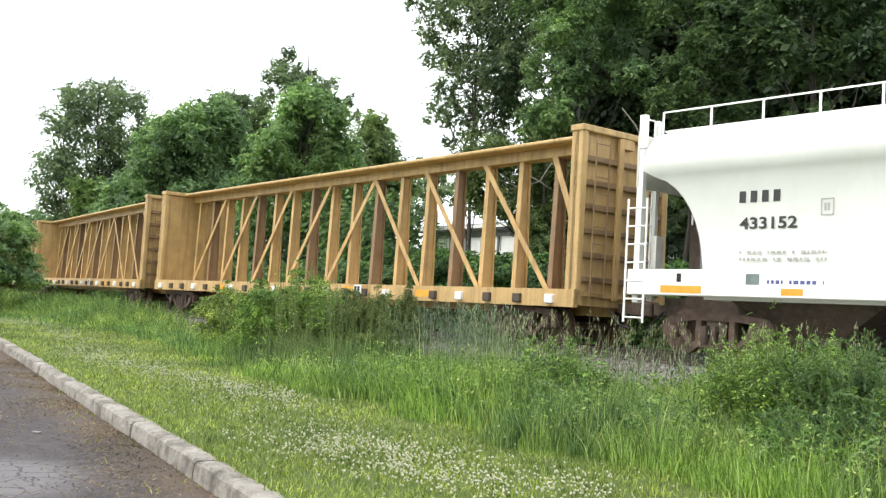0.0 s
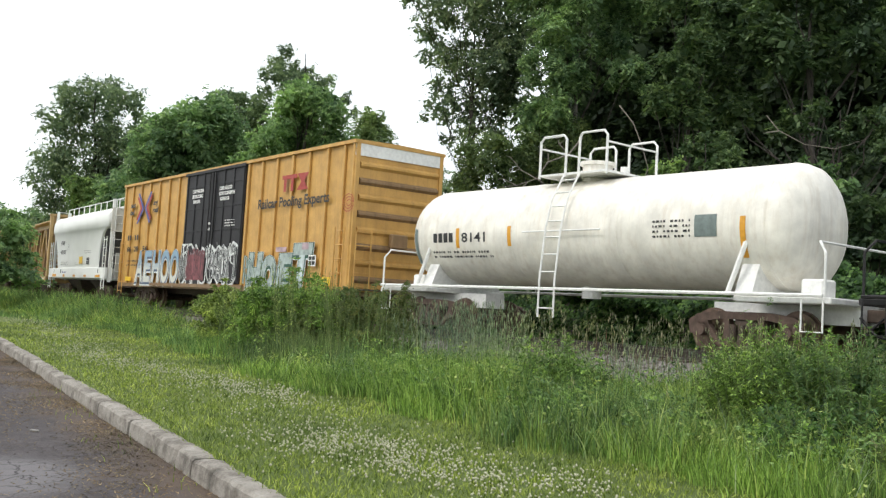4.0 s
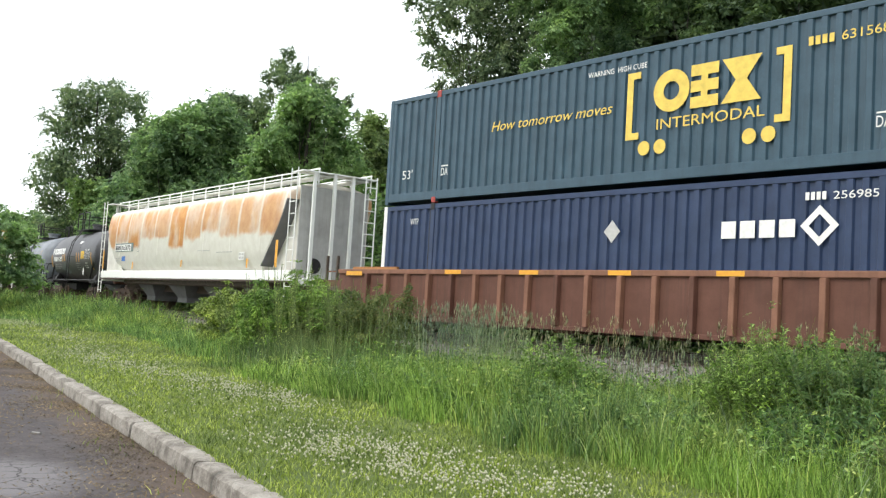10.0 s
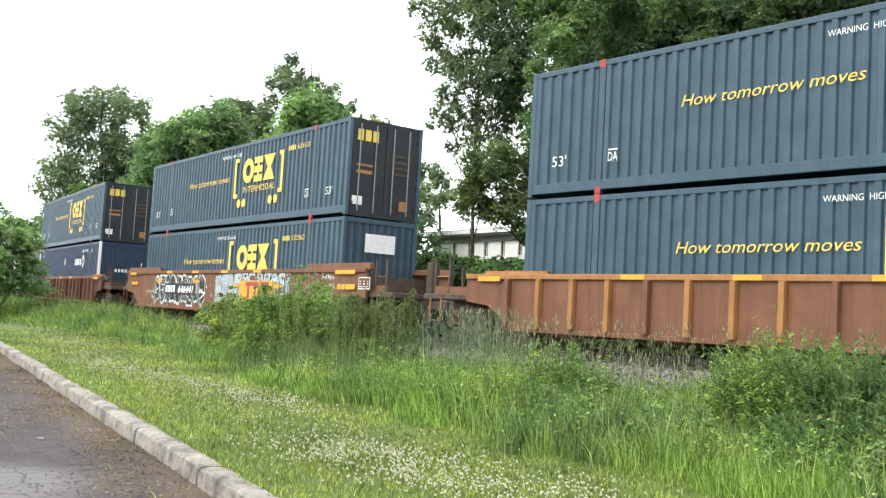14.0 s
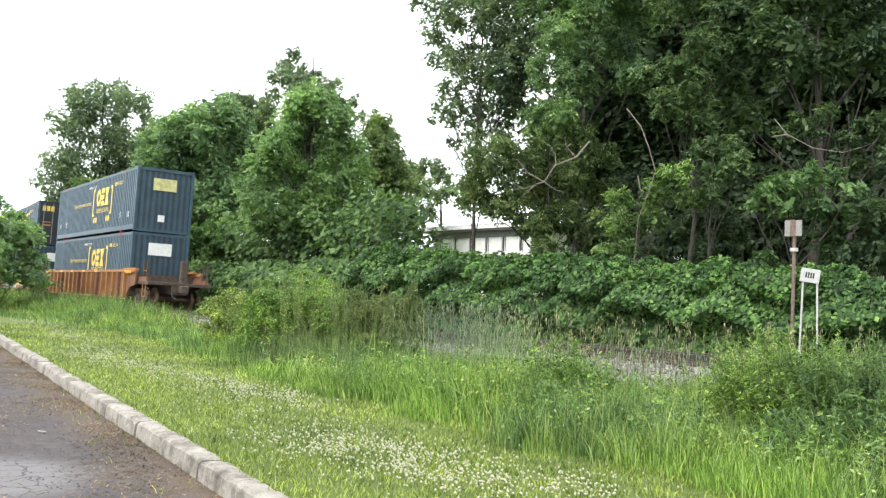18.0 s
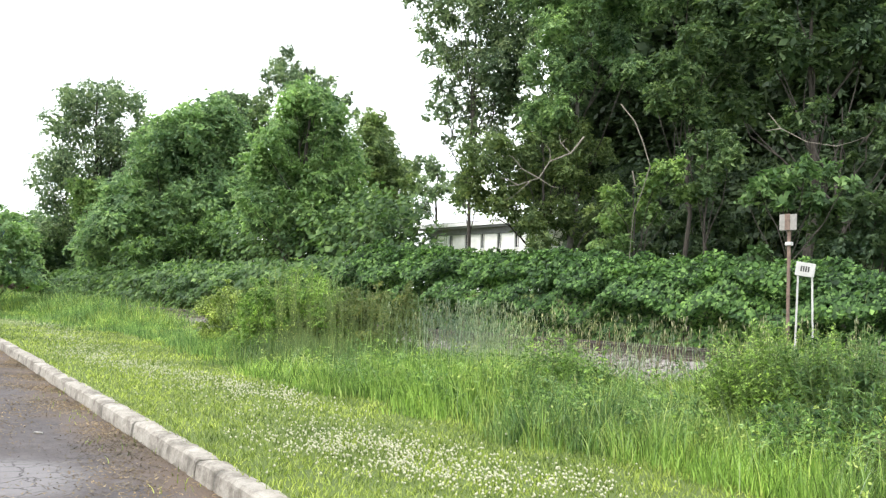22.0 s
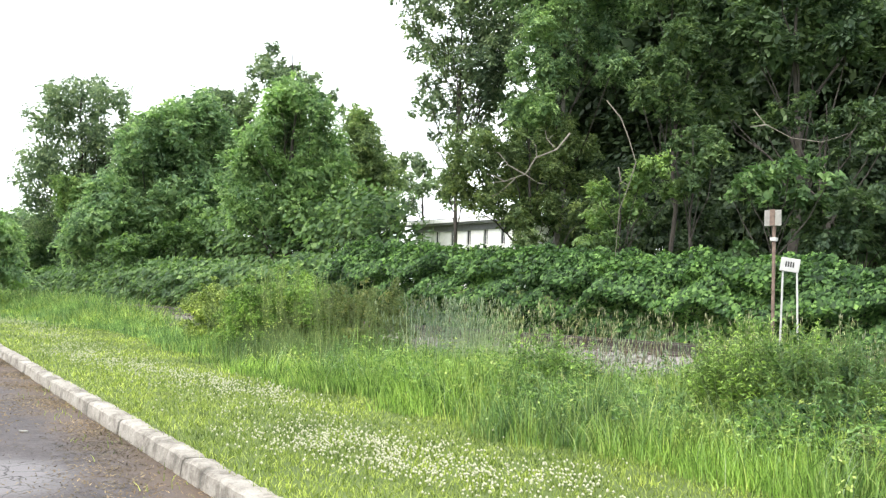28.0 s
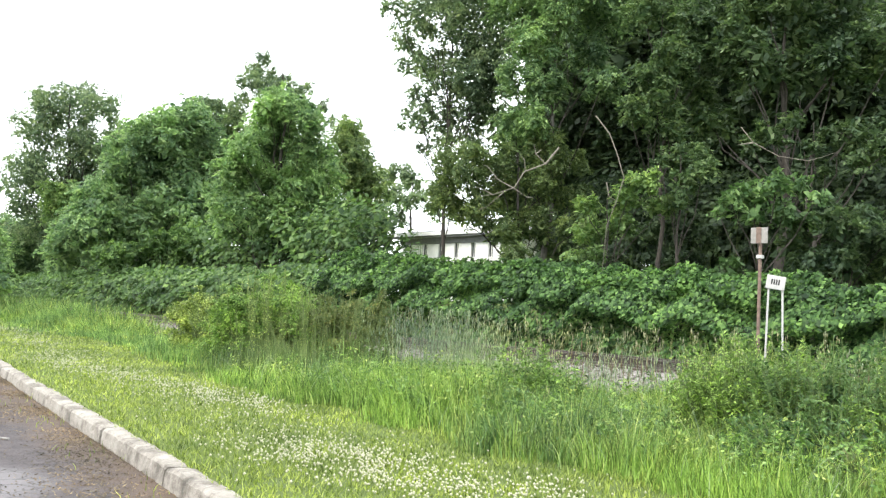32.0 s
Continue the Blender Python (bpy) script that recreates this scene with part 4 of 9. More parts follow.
    z = ground_at(x, y) + rs.uniform(0.03, 0.085, n)
    verts, faces = spindle(np.stack([x, y, z], 1), 0.022, 0.0125, n, rs)
    tagged(soup("clover_flowers", verts, faces, M_CLOVER), "small white clover flowers in the lawn", "flowers", kind="stuff")


def spindle(base, length, radius, n, rs):
    """Small spindles: seed heads, clover heads."""
    shape = np.array([(0, 0, 0), (1, 0, 0.45), (0, 1, 0.45), (-1, 0, 0.45), (0, -1, 0.45), (0, 0, 1)], dtype=float)
    tri = np.array([(0, 2, 1), (0, 3, 2), (0, 4, 3), (0, 1, 4), (5, 1, 2), (5, 2, 3), (5, 3, 4), (5, 4, 1)])
    sc = rs.uniform(0.75, 1.25, (n, 1, 1))
    verts = shape[None] * np.array([radius, radius, length]) * sc + base[:, None]
    return verts.reshape(-1, 3), (tri[None] + 6 * np.arange(n)[:, None, None]).reshape(-1, 3)


def leaves(name, clumps, count, size, mat, seed, parent, flat=0.66, droop=0.45, per=16, core=11):
    """Leaves in clumps (x, y, z, r): sprays of folded pointed leaves on ragged shells."""
    rs = np.random.RandomState(seed)
    clumps = np.array(clumps)
    w = clumps[:, 3] ** 2
    sprays = count // per
    c = clumps[rs.choice(len(clumps), sprays, p=w / w.sum())]
    d = rs.normal(size=(sprays, 3))
    d /= np.linalg.norm(d, axis=1)[:, None]
    d[:, 2] = np.where((d[:, 2] < -0.15) & (rs.rand(sprays) < 0.85), -d[:, 2] * 0.7, d[:, 2])
    rad = c[:, 3] * (0.62 + 0.40 * rs.rand(sprays) ** 0.7 + 0.35 * rs.rand(sprays) ** 5)
    mid = c[:, :3] + d * rad[:, None] * np.array([1, 1, flat])
    # each spray: a drooping tongue of leaves pointing outward
    out = d * np.array([1, 1, 0.4]) + rs.normal(size=(sprays, 3)) * 0.35 + np.array([0, 0, -droop])
    out /= np.linalg.norm(out, axis=1)[:, None]
    up = np.array([0, 0, 1.0]) + d * 0.45 + rs.normal(size=(sprays, 3)) * 0.25
    up -= out * (up * out).sum(1)[:, None]
    up /= np.linalg.norm(up, axis=1)[:, None]
    across = np.cross(up, out)
    reach = np.maximum(c[:, 3] * 0.42 * (per / 16) ** 0.35, size * 1.3) * rs.uniform(0.6, 1.3, sprays)
    o, u_, a_, mid, reach = (np.repeat(v, per, axis=0) for v in (out, up, across, mid, reach))
    n = sprays * per
    t, s = rs.uniform(-1, 1, n), rs.normal(0, 0.42, n) * reach
    pos = mid + o * (t * reach)[:, None] + a_ * s[:, None] + u_ * (rs.normal(0, 0.09, n) * reach)[:, None]
    pos[:, 2] -= droop * 0.8 * reach * np.maximum(t, 0) ** 2
    nrm = u_ + rs.normal(size=(n, 3)) * 0.38
    nrm /= np.linalg.norm(nrm, axis=1)[:, None]
    ax = o * 0.8 + a_ * np.sign(s)[:, None] * 0.7 + rs.normal(size=(n, 3)) * 0.3 + np.array([0, 0, -droop])
    ax -= nrm * (ax * nrm).sum(1)[:, None]
    ax /= np.linalg.norm(ax, axis=1)[:, None]
    bx = np.cross(nrm, ax)
    ln = size * rs.uniform(0.65, 1.3, n)[:, None]
    wd = ln * rs.uniform(0.36, 0.58, n)[:, None]
    v = np.stack([pos - ax * ln * 0.5, pos + bx * wd * 0.5 - nrm * wd * 0.12, pos + ax * ln * 0.55, pos - bx * wd * 0.5 - nrm * wd * 0.12], 1)
    if core:
        # larger shaded leaves inside each clump
        k = count // core
        c = clumps[rs.choice(len(clumps), k, p=w / w.sum())]
        d = rs.normal(size=(k, 3))
        d /= np.linalg.norm(d, axis=1)[:, None]
        pos = c[:, :3] + d * (c[:, 3] * 0.72 * rs.rand(k) ** 0.5)[:, None] * np.array([1, 1, flat])
        ax, bx = rs.normal(size=(k, 3)), rs.normal(size=(k, 3))
        ax, bx = ax / np.linalg.norm(ax, axis=1)[:, None] * size * 0.95, bx / np.linalg.norm(bx, axis=1)[:, None] * size * 0.6
        v = np.concatenate([v, np.stack([pos - ax, pos + bx, pos + ax, pos - bx], 1)])
    return soup(name, v.reshape(-1, 3), np.arange(4 * len(v)).reshape(-1, 4), mat, parent)


def limb_path(a, b, sag, rnd, n=5, stray=0.06):
    a, b = Vector(a), Vector(b)
    out = []
    for i in range(n + 1):
        t = i / n
        p = a.lerp(b, t) + Vector((0, 0, sag * math.sin(math.pi * t)))
        if 0 < i < n:
            p += Vector((rnd.uniform(-1, 1), rnd.uniform(-1, 1), rnd.uniform(-0.5, 0.5))) * stray * (b - a).length
        out.append(p)
    return out


def lobed_tree(x, y, lobes, cover, size, mat, seed, label, depth=1.5, trunk_r=0.2, bare=False):
    """Tapered trunk with limbs to boughs; each bough (across, height, radius) is a billow of leaf clumps with gaps between."""
    z0 = land_z(x, y)
    t = empty("tree", pose(x, y, z0), label, "tree", "trees behind the railway")
    rnd = random.Random(seed)
    d = Vector((x, y, 0)).normalized()
    across = Vector((d.y, -d.x, 0))
    top = max(z for _, z, _ in lobes) - z0
    bm, wood = bmesh.new(), bmesh.new()
    stem = limb_path((0, 0, -0.15), (rnd.uniform(-0.3, 0.3), rnd.uniform(-0.3, 0.3), top), 0, rnd, 8, 0.012)
    tube(bm, stem, trunk_r, 9, trunk_r * 0.12)
    pts, mids, amount = [], [], 0.0
    for i, (u, z, r) in enumerate(lobes):
        mid = across * u + d * (-depth if bare and abs(u) < 0.9 else rnd.uniform(-depth, depth)) + Vector((0, 0, z - z0))
        share = min(max((mid.z - r) / top * rnd.uniform(0.55, 0.8), 0.12), 0.9)
        tube(wood, limb_path(stem[int(share * 8)], mid, 0.06 * r, rnd, 4), trunk_r * 0.2, 5, 0.012)
        amount += cover * 27 * r * r / (0.26 * size * size)
        r *= 1.3
        mids.append((mid, r))
        k = 6
        for q in range(k):
            a = 2.4 * q + rnd.uniform(-0.6, 0.6)
            up = -0.85 + 1.75 * (q + 0.5) / k
            flat = math.sqrt(max(1 - up * up, 0.05))
            way = across * math.cos(a) * flat + d * math.sin(a) * flat + Vector((0, 0, up))
            rr = r * rnd.uniform(0.42, 0.62)
            c = mid + way * (r * rnd.uniform(0.5, 0.68))
            pts.append((c.x, c.y, c.z, rr))
            if q % 2 == 0:
                tube(wood, limb_path(mid, c, 0.05 * r, rnd, 2), trunk_r * 0.1, 4, 0.008)
    if 0.88 < cover < 1.2:
        # leaves that join neighbouring boughs
        for i, (mid, r) in enumerate(mids):
            near = sorted(mids[:i] + mids[i + 1:], key=lambda o: (o[0] - mid).length)[:3]
            for other, ro in near:
                c = mid.lerp(other, 0.5) + d * 0.3 * r
                pts.append((c.x, c.y, c.z, 0.42 * (r + ro)))
        amount *= 1.25
    part("trunk", bm, M_PALEBARK if bare else M_BARK, t, "pale grey bare trunk" if bare else "rough grey-brown trunk")
    part("bough_wood", wood, M_BARK, t)
    leaves("crown", pts, int(amount), size, mat, seed, t, 1.0, 0.45, 14, 7)
    return t


def shrub(name, x, y, spans, top, clumps, count, size, mat, seed, label, category="bush", group=""):
    """Stems and leaf clumps of a low bush; spans: half widths along x and y."""
    z0 = land_z(x, y)
    b = empty(name, pose(x, y, z0), label, category, group)
    rnd = random.Random(seed)
    bm = bmesh.new()
    pts = []
    h = top - z0
    for i in range(clumps):
        a, q = rnd.uniform(0, 2 * math.pi), math.sqrt(rnd.random())
        px, py = spans[0] * q * math.cos(a), spans[1] * q * math.sin(a)
        cap = h * (1 - 0.5 * q ** 3.5) * rnd.uniform(0.82, 1.05)
        r = min(spans) * rnd.uniform(0.14, 0.30)
        pz = cap * rnd.random() ** 0.4
        pts.append((px, py, max(pz - r * 0.3, r * 0.4), r))
        if i % 3 == 0:
            pts.append((px * 1.03, py * 1.03, pz + r * 0.9, r * 0.4))
        tube(bm, limb_path((px * 0.3, py * 0.3, -0.05), (px, py, pz), 0.1, rnd, 3), 0.018, 4, 0.006)
    tagged(part("stem_thicket", bm, M_STEM, b), kind="stuff")
    leaves("foliage", pts, count, size, mat, seed, b)
    return b


def weed_stand(name, x, y, spans, top, count, size, mat, seed, label, leaves_each=34, splay=0.35):
    """Upright leafy weed stems standing close together."""
    z0 = land_z(x, y)
    b = empty(name, pose(x, y, z0), label, "weeds")
    rnd = random.Random(seed)
    rs = np.random.RandomState(seed)
    bm = bmesh.new()
    foot, tips = [], []
    for i in range(count):
        a, q = rnd.uniform(0, 2 * math.pi), math.sqrt(rnd.random())
        px, py = spans[0] * q * math.cos(a), spans[1] * q * math.sin(a)
        h = (top - z0) * (1 - 0.42 * q ** 3) * rnd.uniform(0.62, 1.06)
        foot.append((px, py, -0.03))
        tips.append((px + splay * px * 0.5 + rnd.uniform(-0.1, 0.1), py + splay * py * 0.5 + rnd.uniform(-0.1, 0.1), h))
        tube(bm, [foot[-1], (px, py, h * 0.5), tips[-1]], 0.007, 4, 0.003)
    tagged(part("stem_thicket", bm, M_STEM, b), kind="stuff")
    foot, tips = np.repeat(np.array(foot), leaves_each, axis=0), np.repeat(np.array(tips), leaves_each, axis=0)
    n = len(foot)
    t = (0.22 + 0.78 * rs.rand(n) ** 0.75)[:, None]
    pos = foot * (1 - t) + tips * t
    pos[:, :2] = np.where(t < 0.5, foot[:, :2], foot[:, :2] + (tips[:, :2] - foot[:, :2]) * (2 * t - 1))
    a = rs.uniform(0, 2 * np.pi, n)
    lift = np.where(t[:, 0] > 0.85, 0.9, 0.25) + rs.normal(0, 0.3, n)
    ax = np.stack([np.cos(a), np.sin(a), lift], 1)
    ax /= np.linalg.norm(ax, axis=1)[:, None]
    bx = np.stack([-np.sin(a), np.cos(a), rs.normal(0, 0.3, n)], 1)
    ln = size * rs.uniform(0.6, 1.3, n)[:, None] * (1.15 - 0.55 * t)
    wd = ln * rs.uniform(0.18, 0.32, n)[:, None]
    bend = np.array([0, 0, -0.35])
    v = np.stack([pos, pos + ax * ln * 0.5 + bx * wd * 0.5, pos + ax * ln + bend * ln, pos + ax * ln * 0.5 - bx * wd * 0.5], 1)
    soup("foliage", v.reshape(-1, 3), np.arange(4 * n).reshape(-1, 4), mat, b)
    return b


def build_hedge(name, x0, x1, off, depth, height, count, size, mat, seed, label, grow=0.0):
    """Thicket of upright stems under tiers of big drooping leaves, along the far side of the track."""
    rs = np.random.RandomState(seed)
    hedge = empty(name, pose(0, 0, 0), label, "hedge")
    rnd = random.Random(seed)
    bm = bmesh.new()
    for i in range(int((x1 - x0) * 9)):
        x, d = rnd.uniform(x0, x1), rnd.uniform(0.1, depth)
        y = track_y(x) + off + d
        z0 = land_z(x, y)
        tube(bm, [(x, y, z0 - 0.05), (x + rnd.uniform(-0.1, 0.1), y - 0.05, z0 + height * 0.45), (x + rnd.uniform(-0.3, 0.3), y - 0.15, z0 + height * 0.75)], 0.014, 4, 0.007)
    tagged(part("stem_thicket", bm, M_STEM, hedge), kind="stuff")
    x = rs.uniform(x0, x1, count)
    d = depth * rs.rand(count) ** 1.7
    y = np_track(x) + off + d
    lump = np.array([0.5 + 0.8 * noise.noise((a * 0.55, b * 0.55, seed)) + 0.55 * noise.noise((a * 1.7, b * 1.7, seed)) for a, b in zip(x, y)])
    tuck = np.array([noise.noise((a * 0.9, 3.3, seed)) for a in x])
    ends = np.clip((x - x0) / 1.5, 0, 1) ** 0.5 * np.clip((x1 - x) / 1.5, 0, 1) ** 0.5
    top = height * (1 + grow * (-10 - x)) * (0.80 + 0.22 * lump) * (0.72 + 0.28 * np.clip(d / 0.9, 0, 1) ** 0.5) * (0.35 + 0.65 * ends)
    tier = rs.rand(count) ** 0.55
    face = np.clip(1 - d / 0.8, 0, 1)
    z = top * np.where(rs.rand(count) < face, tier, 1 - 0.35 * rs.rand(count) ** 1.5)
    y = y - 0.42 * np.sin(z * 6.5 + 6 * tuck) * face
    z = z + ground_at(x, y)
    out = np.stack([rs.normal(0, 0.35, count), -0.35 - 0.5 * face, 0.8 + 0 * x], 1)
    nrm = out + rs.normal(size=(count, 3)) * 0.38
    nrm /= np.linalg.norm(nrm, axis=1)[:, None]
    ax = np.stack([rs.normal(0, 0.8, count), -0.5 + rs.normal(0, 0.5, count), -0.75 + rs.normal(0, 0.3, count)], 1)
    ax -= nrm * (ax * nrm).sum(1)[:, None]
    ax /= np.linalg.norm(ax, axis=1)[:, None]
    bx = np.cross(nrm, ax)
    ln = size * rs.uniform(0.6, 1.3, count)[:, None]
    wd = ln * rs.uniform(0.55, 0.8, count)[:, None]
    pos = np.stack([x, y, z], 1)
    v = np.stack([pos - ax * ln * 0.5, pos + bx * wd * 0.5 - nrm * wd * 0.12, pos + ax * ln * 0.55, pos - bx * wd * 0.5 - nrm * wd * 0.12], 1)
    soup("foliage", v.reshape(-1, 3), np.arange(4 * count).reshape(-1, 4), mat, hedge)
    return hedge


build_ground()
build_road()
build_kerb()
build_track()
build_grass()

build_hedge("knotweed_hedge", -31.5, -3, 3.3, 4.4, 2.3, 100000, 0.152, M_KNOT, 61, "dense green knotweed hedge behind the railway track", 0.021)
build_hedge("bramble_hedge", -118, -30.5, 3.0, 5.0, 2.7, 47000, 0.285, M_BRAMBLE, 62, "low mixed green hedge below the far trees")

build_hedge("far_undergrowth", -165, -33, 7.5, 4.0, 6.2, 48000, 0.33, M_BRAMBLE, 64, "dull green undergrowth thicket below the far trees")
# dark leaf colour stands in for shade at the trees' foot
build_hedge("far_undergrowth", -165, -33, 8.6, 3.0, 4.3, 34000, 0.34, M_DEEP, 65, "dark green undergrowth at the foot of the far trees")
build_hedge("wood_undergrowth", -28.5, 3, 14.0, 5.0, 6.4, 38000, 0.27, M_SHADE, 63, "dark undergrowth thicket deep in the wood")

# dark wood behind the hedge; forest shade is put into its leaf colour
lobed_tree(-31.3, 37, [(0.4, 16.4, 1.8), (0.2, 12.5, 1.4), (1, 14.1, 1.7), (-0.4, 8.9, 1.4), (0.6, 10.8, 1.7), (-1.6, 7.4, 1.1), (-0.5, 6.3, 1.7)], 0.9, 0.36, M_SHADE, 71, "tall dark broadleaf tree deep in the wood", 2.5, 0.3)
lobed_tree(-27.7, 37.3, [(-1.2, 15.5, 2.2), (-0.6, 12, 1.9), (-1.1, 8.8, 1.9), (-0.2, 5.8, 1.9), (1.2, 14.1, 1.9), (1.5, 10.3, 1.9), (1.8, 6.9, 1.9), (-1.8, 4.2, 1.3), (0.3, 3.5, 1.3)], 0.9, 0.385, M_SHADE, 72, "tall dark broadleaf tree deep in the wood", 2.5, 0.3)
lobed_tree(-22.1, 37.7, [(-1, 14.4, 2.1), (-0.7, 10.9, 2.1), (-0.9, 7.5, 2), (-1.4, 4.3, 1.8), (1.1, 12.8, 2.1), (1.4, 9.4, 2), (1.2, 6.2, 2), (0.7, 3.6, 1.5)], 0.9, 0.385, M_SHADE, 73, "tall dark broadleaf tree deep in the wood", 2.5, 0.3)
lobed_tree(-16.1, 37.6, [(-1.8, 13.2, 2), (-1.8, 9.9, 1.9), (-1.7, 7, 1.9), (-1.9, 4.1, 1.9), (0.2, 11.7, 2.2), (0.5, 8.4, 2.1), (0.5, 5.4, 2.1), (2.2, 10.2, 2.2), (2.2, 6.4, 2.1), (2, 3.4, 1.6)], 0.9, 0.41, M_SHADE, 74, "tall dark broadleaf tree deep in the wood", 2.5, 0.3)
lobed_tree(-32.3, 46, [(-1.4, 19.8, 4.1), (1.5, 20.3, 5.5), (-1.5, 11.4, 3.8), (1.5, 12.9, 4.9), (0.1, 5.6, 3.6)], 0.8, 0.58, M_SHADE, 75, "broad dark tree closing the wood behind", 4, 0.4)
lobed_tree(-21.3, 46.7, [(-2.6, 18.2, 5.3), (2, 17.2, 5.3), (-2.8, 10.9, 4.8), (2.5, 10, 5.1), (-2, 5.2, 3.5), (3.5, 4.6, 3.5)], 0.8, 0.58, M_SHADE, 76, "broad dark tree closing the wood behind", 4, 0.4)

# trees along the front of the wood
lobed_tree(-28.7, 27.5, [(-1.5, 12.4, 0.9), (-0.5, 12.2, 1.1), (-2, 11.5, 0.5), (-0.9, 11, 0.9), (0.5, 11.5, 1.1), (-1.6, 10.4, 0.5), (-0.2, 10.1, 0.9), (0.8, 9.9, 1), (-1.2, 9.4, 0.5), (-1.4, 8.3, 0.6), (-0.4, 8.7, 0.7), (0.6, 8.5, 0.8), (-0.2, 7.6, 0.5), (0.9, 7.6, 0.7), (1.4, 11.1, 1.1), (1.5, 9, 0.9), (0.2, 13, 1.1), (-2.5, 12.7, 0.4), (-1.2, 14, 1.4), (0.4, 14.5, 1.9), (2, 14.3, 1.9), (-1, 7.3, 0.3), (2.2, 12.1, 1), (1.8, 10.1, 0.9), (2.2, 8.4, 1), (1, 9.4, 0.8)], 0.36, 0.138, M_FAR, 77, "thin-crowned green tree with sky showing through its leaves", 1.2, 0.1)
lobed_tree(-22.8, 27, [(0.1, 11.3, 0.6), (0.4, 10.6, 0.3), (-0.6, 10.3, 0.8), (-1, 8.9, 0.7), (-1.3, 7.5, 0.7), (-0.7, 7.4, 0.7), (-0.3, 8.7, 0.6), (1.3, 10.3, 0.7), (1.7, 8.9, 0.6), (-1.3, 12.2, 1.1), (0.3, 12.8, 1.3), (1.8, 12, 1)], 0.86, 0.14, M_SLIM, 78, "tall dark green broadleaf tree with a bare grey lower trunk", 1, 0.15, bare=True)
lobed_tree(-22.9, 25.7, [(-2.1, 5.5, 0.8), (-1.1, 5.9, 0.7), (-2.7, 4.6, 0.5), (-1.8, 4.2, 0.7), (-0.5, 4.9, 0.7), (0.5, 5.3, 0.7), (-0.7, 3.5, 0.6), (0.4, 3.8, 0.7), (1.3, 3, 0.5), (0.8, 6.5, 0.6), (-0.2, 2.7, 0.4), (1.8, 6.3, 0.5), (1.7, 4.9, 0.6), (1.9, 3.7, 0.6)], 0.85, 0.12, M_UNDER, 79, "dull green tree with low branches hiding part of a house", 1.3, 0.12)
lobed_tree(-17.9, 26.7, [(-0.5, 8.5, 0.5), (-0.1, 7.8, 0.6), (-0.7, 7.1, 0.4), (0.3, 6.8, 0.4), (-1.1, 7.5, 0.3), (0.6, 8.7, 0.5), (0.2, 9.4, 0.6), (1.2, 9.5, 0.6), (-0.7, 10.7, 0.6), (0.7, 10.5, 0.8)], 0.85, 0.14, M_MAPLE, 80, "slender fresh green tree among darker ones", 0.9, 0.1)
lobed_tree(-16.4, 25.5, [(0.3, 5.8, 0.5), (-0.3, 5.7, 0.3), (0.7, 5.3, 0.4), (0.1, 5, 0.4), (-0.1, 4.3, 0.3), (-0.7, 5.6, 0.2)], 0.7, 0.14, M_MAPLE, 81, "slender green tree at the wood's edge", 0.7, 0.08)
lobed_tree(-18, 24.4, [(0.4, 4.4, 0.4), (0.9, 4.8, 0.4), (1.4, 4.2, 0.3), (0.1, 3.9, 0.3), (-0.8, 4.1, 0.3), (-0.9, 3.3, 0.4), (-0.5, 2.7, 0.3), (0.3, 3.6, 0.3), (-1.1, 2.5, 0.3), (-0.3, 3.3, 0.3)], 0.8, 0.13, M_BRIGHT, 82, "light yellow-green sapling at the wood's edge", 0.6, 0.06)
lobed_tree(-12.7, 23.4, [(-0.7, 4, 0.3), (-0.1, 4.1, 0.3), (0.4, 4.3, 0.3), (1, 4.4, 0.3), (1.4, 4, 0.2), (0.6, 3.7, 0.3), (-1, 3.7, 0.1), (-0.1, 3.6, 0.2), (1.1, 3.5, 0.2), (-0.7, 2.3, 0.2), (-0.4, 1.8, 0.2), (-1, 2, 0.1)], 0.8, 0.19, M_BROADLEAF, 83, "bright green sapling with large drooping leaves", 0.6, 0.06)
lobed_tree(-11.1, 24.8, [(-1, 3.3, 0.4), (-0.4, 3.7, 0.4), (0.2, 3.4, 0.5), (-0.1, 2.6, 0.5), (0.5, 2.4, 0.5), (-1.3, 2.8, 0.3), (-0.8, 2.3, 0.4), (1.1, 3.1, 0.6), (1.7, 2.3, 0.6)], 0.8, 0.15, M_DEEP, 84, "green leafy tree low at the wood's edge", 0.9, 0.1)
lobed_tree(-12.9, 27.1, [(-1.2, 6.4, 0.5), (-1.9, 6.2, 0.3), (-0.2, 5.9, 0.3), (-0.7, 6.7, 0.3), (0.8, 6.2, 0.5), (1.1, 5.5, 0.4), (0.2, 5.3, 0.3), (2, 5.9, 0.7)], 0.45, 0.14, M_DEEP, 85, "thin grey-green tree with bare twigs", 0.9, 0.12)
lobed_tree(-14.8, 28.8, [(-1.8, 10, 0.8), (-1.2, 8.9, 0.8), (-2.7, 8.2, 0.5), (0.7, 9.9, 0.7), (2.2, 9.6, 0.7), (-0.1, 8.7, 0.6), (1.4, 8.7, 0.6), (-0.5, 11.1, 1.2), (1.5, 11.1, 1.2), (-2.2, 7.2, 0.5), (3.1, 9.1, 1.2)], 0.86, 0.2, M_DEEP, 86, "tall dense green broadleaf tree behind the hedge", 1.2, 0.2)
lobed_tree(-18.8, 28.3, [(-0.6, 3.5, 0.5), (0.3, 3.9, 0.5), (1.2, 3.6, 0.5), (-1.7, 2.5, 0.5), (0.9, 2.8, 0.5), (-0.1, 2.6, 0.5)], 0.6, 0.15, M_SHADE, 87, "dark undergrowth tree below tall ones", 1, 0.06)

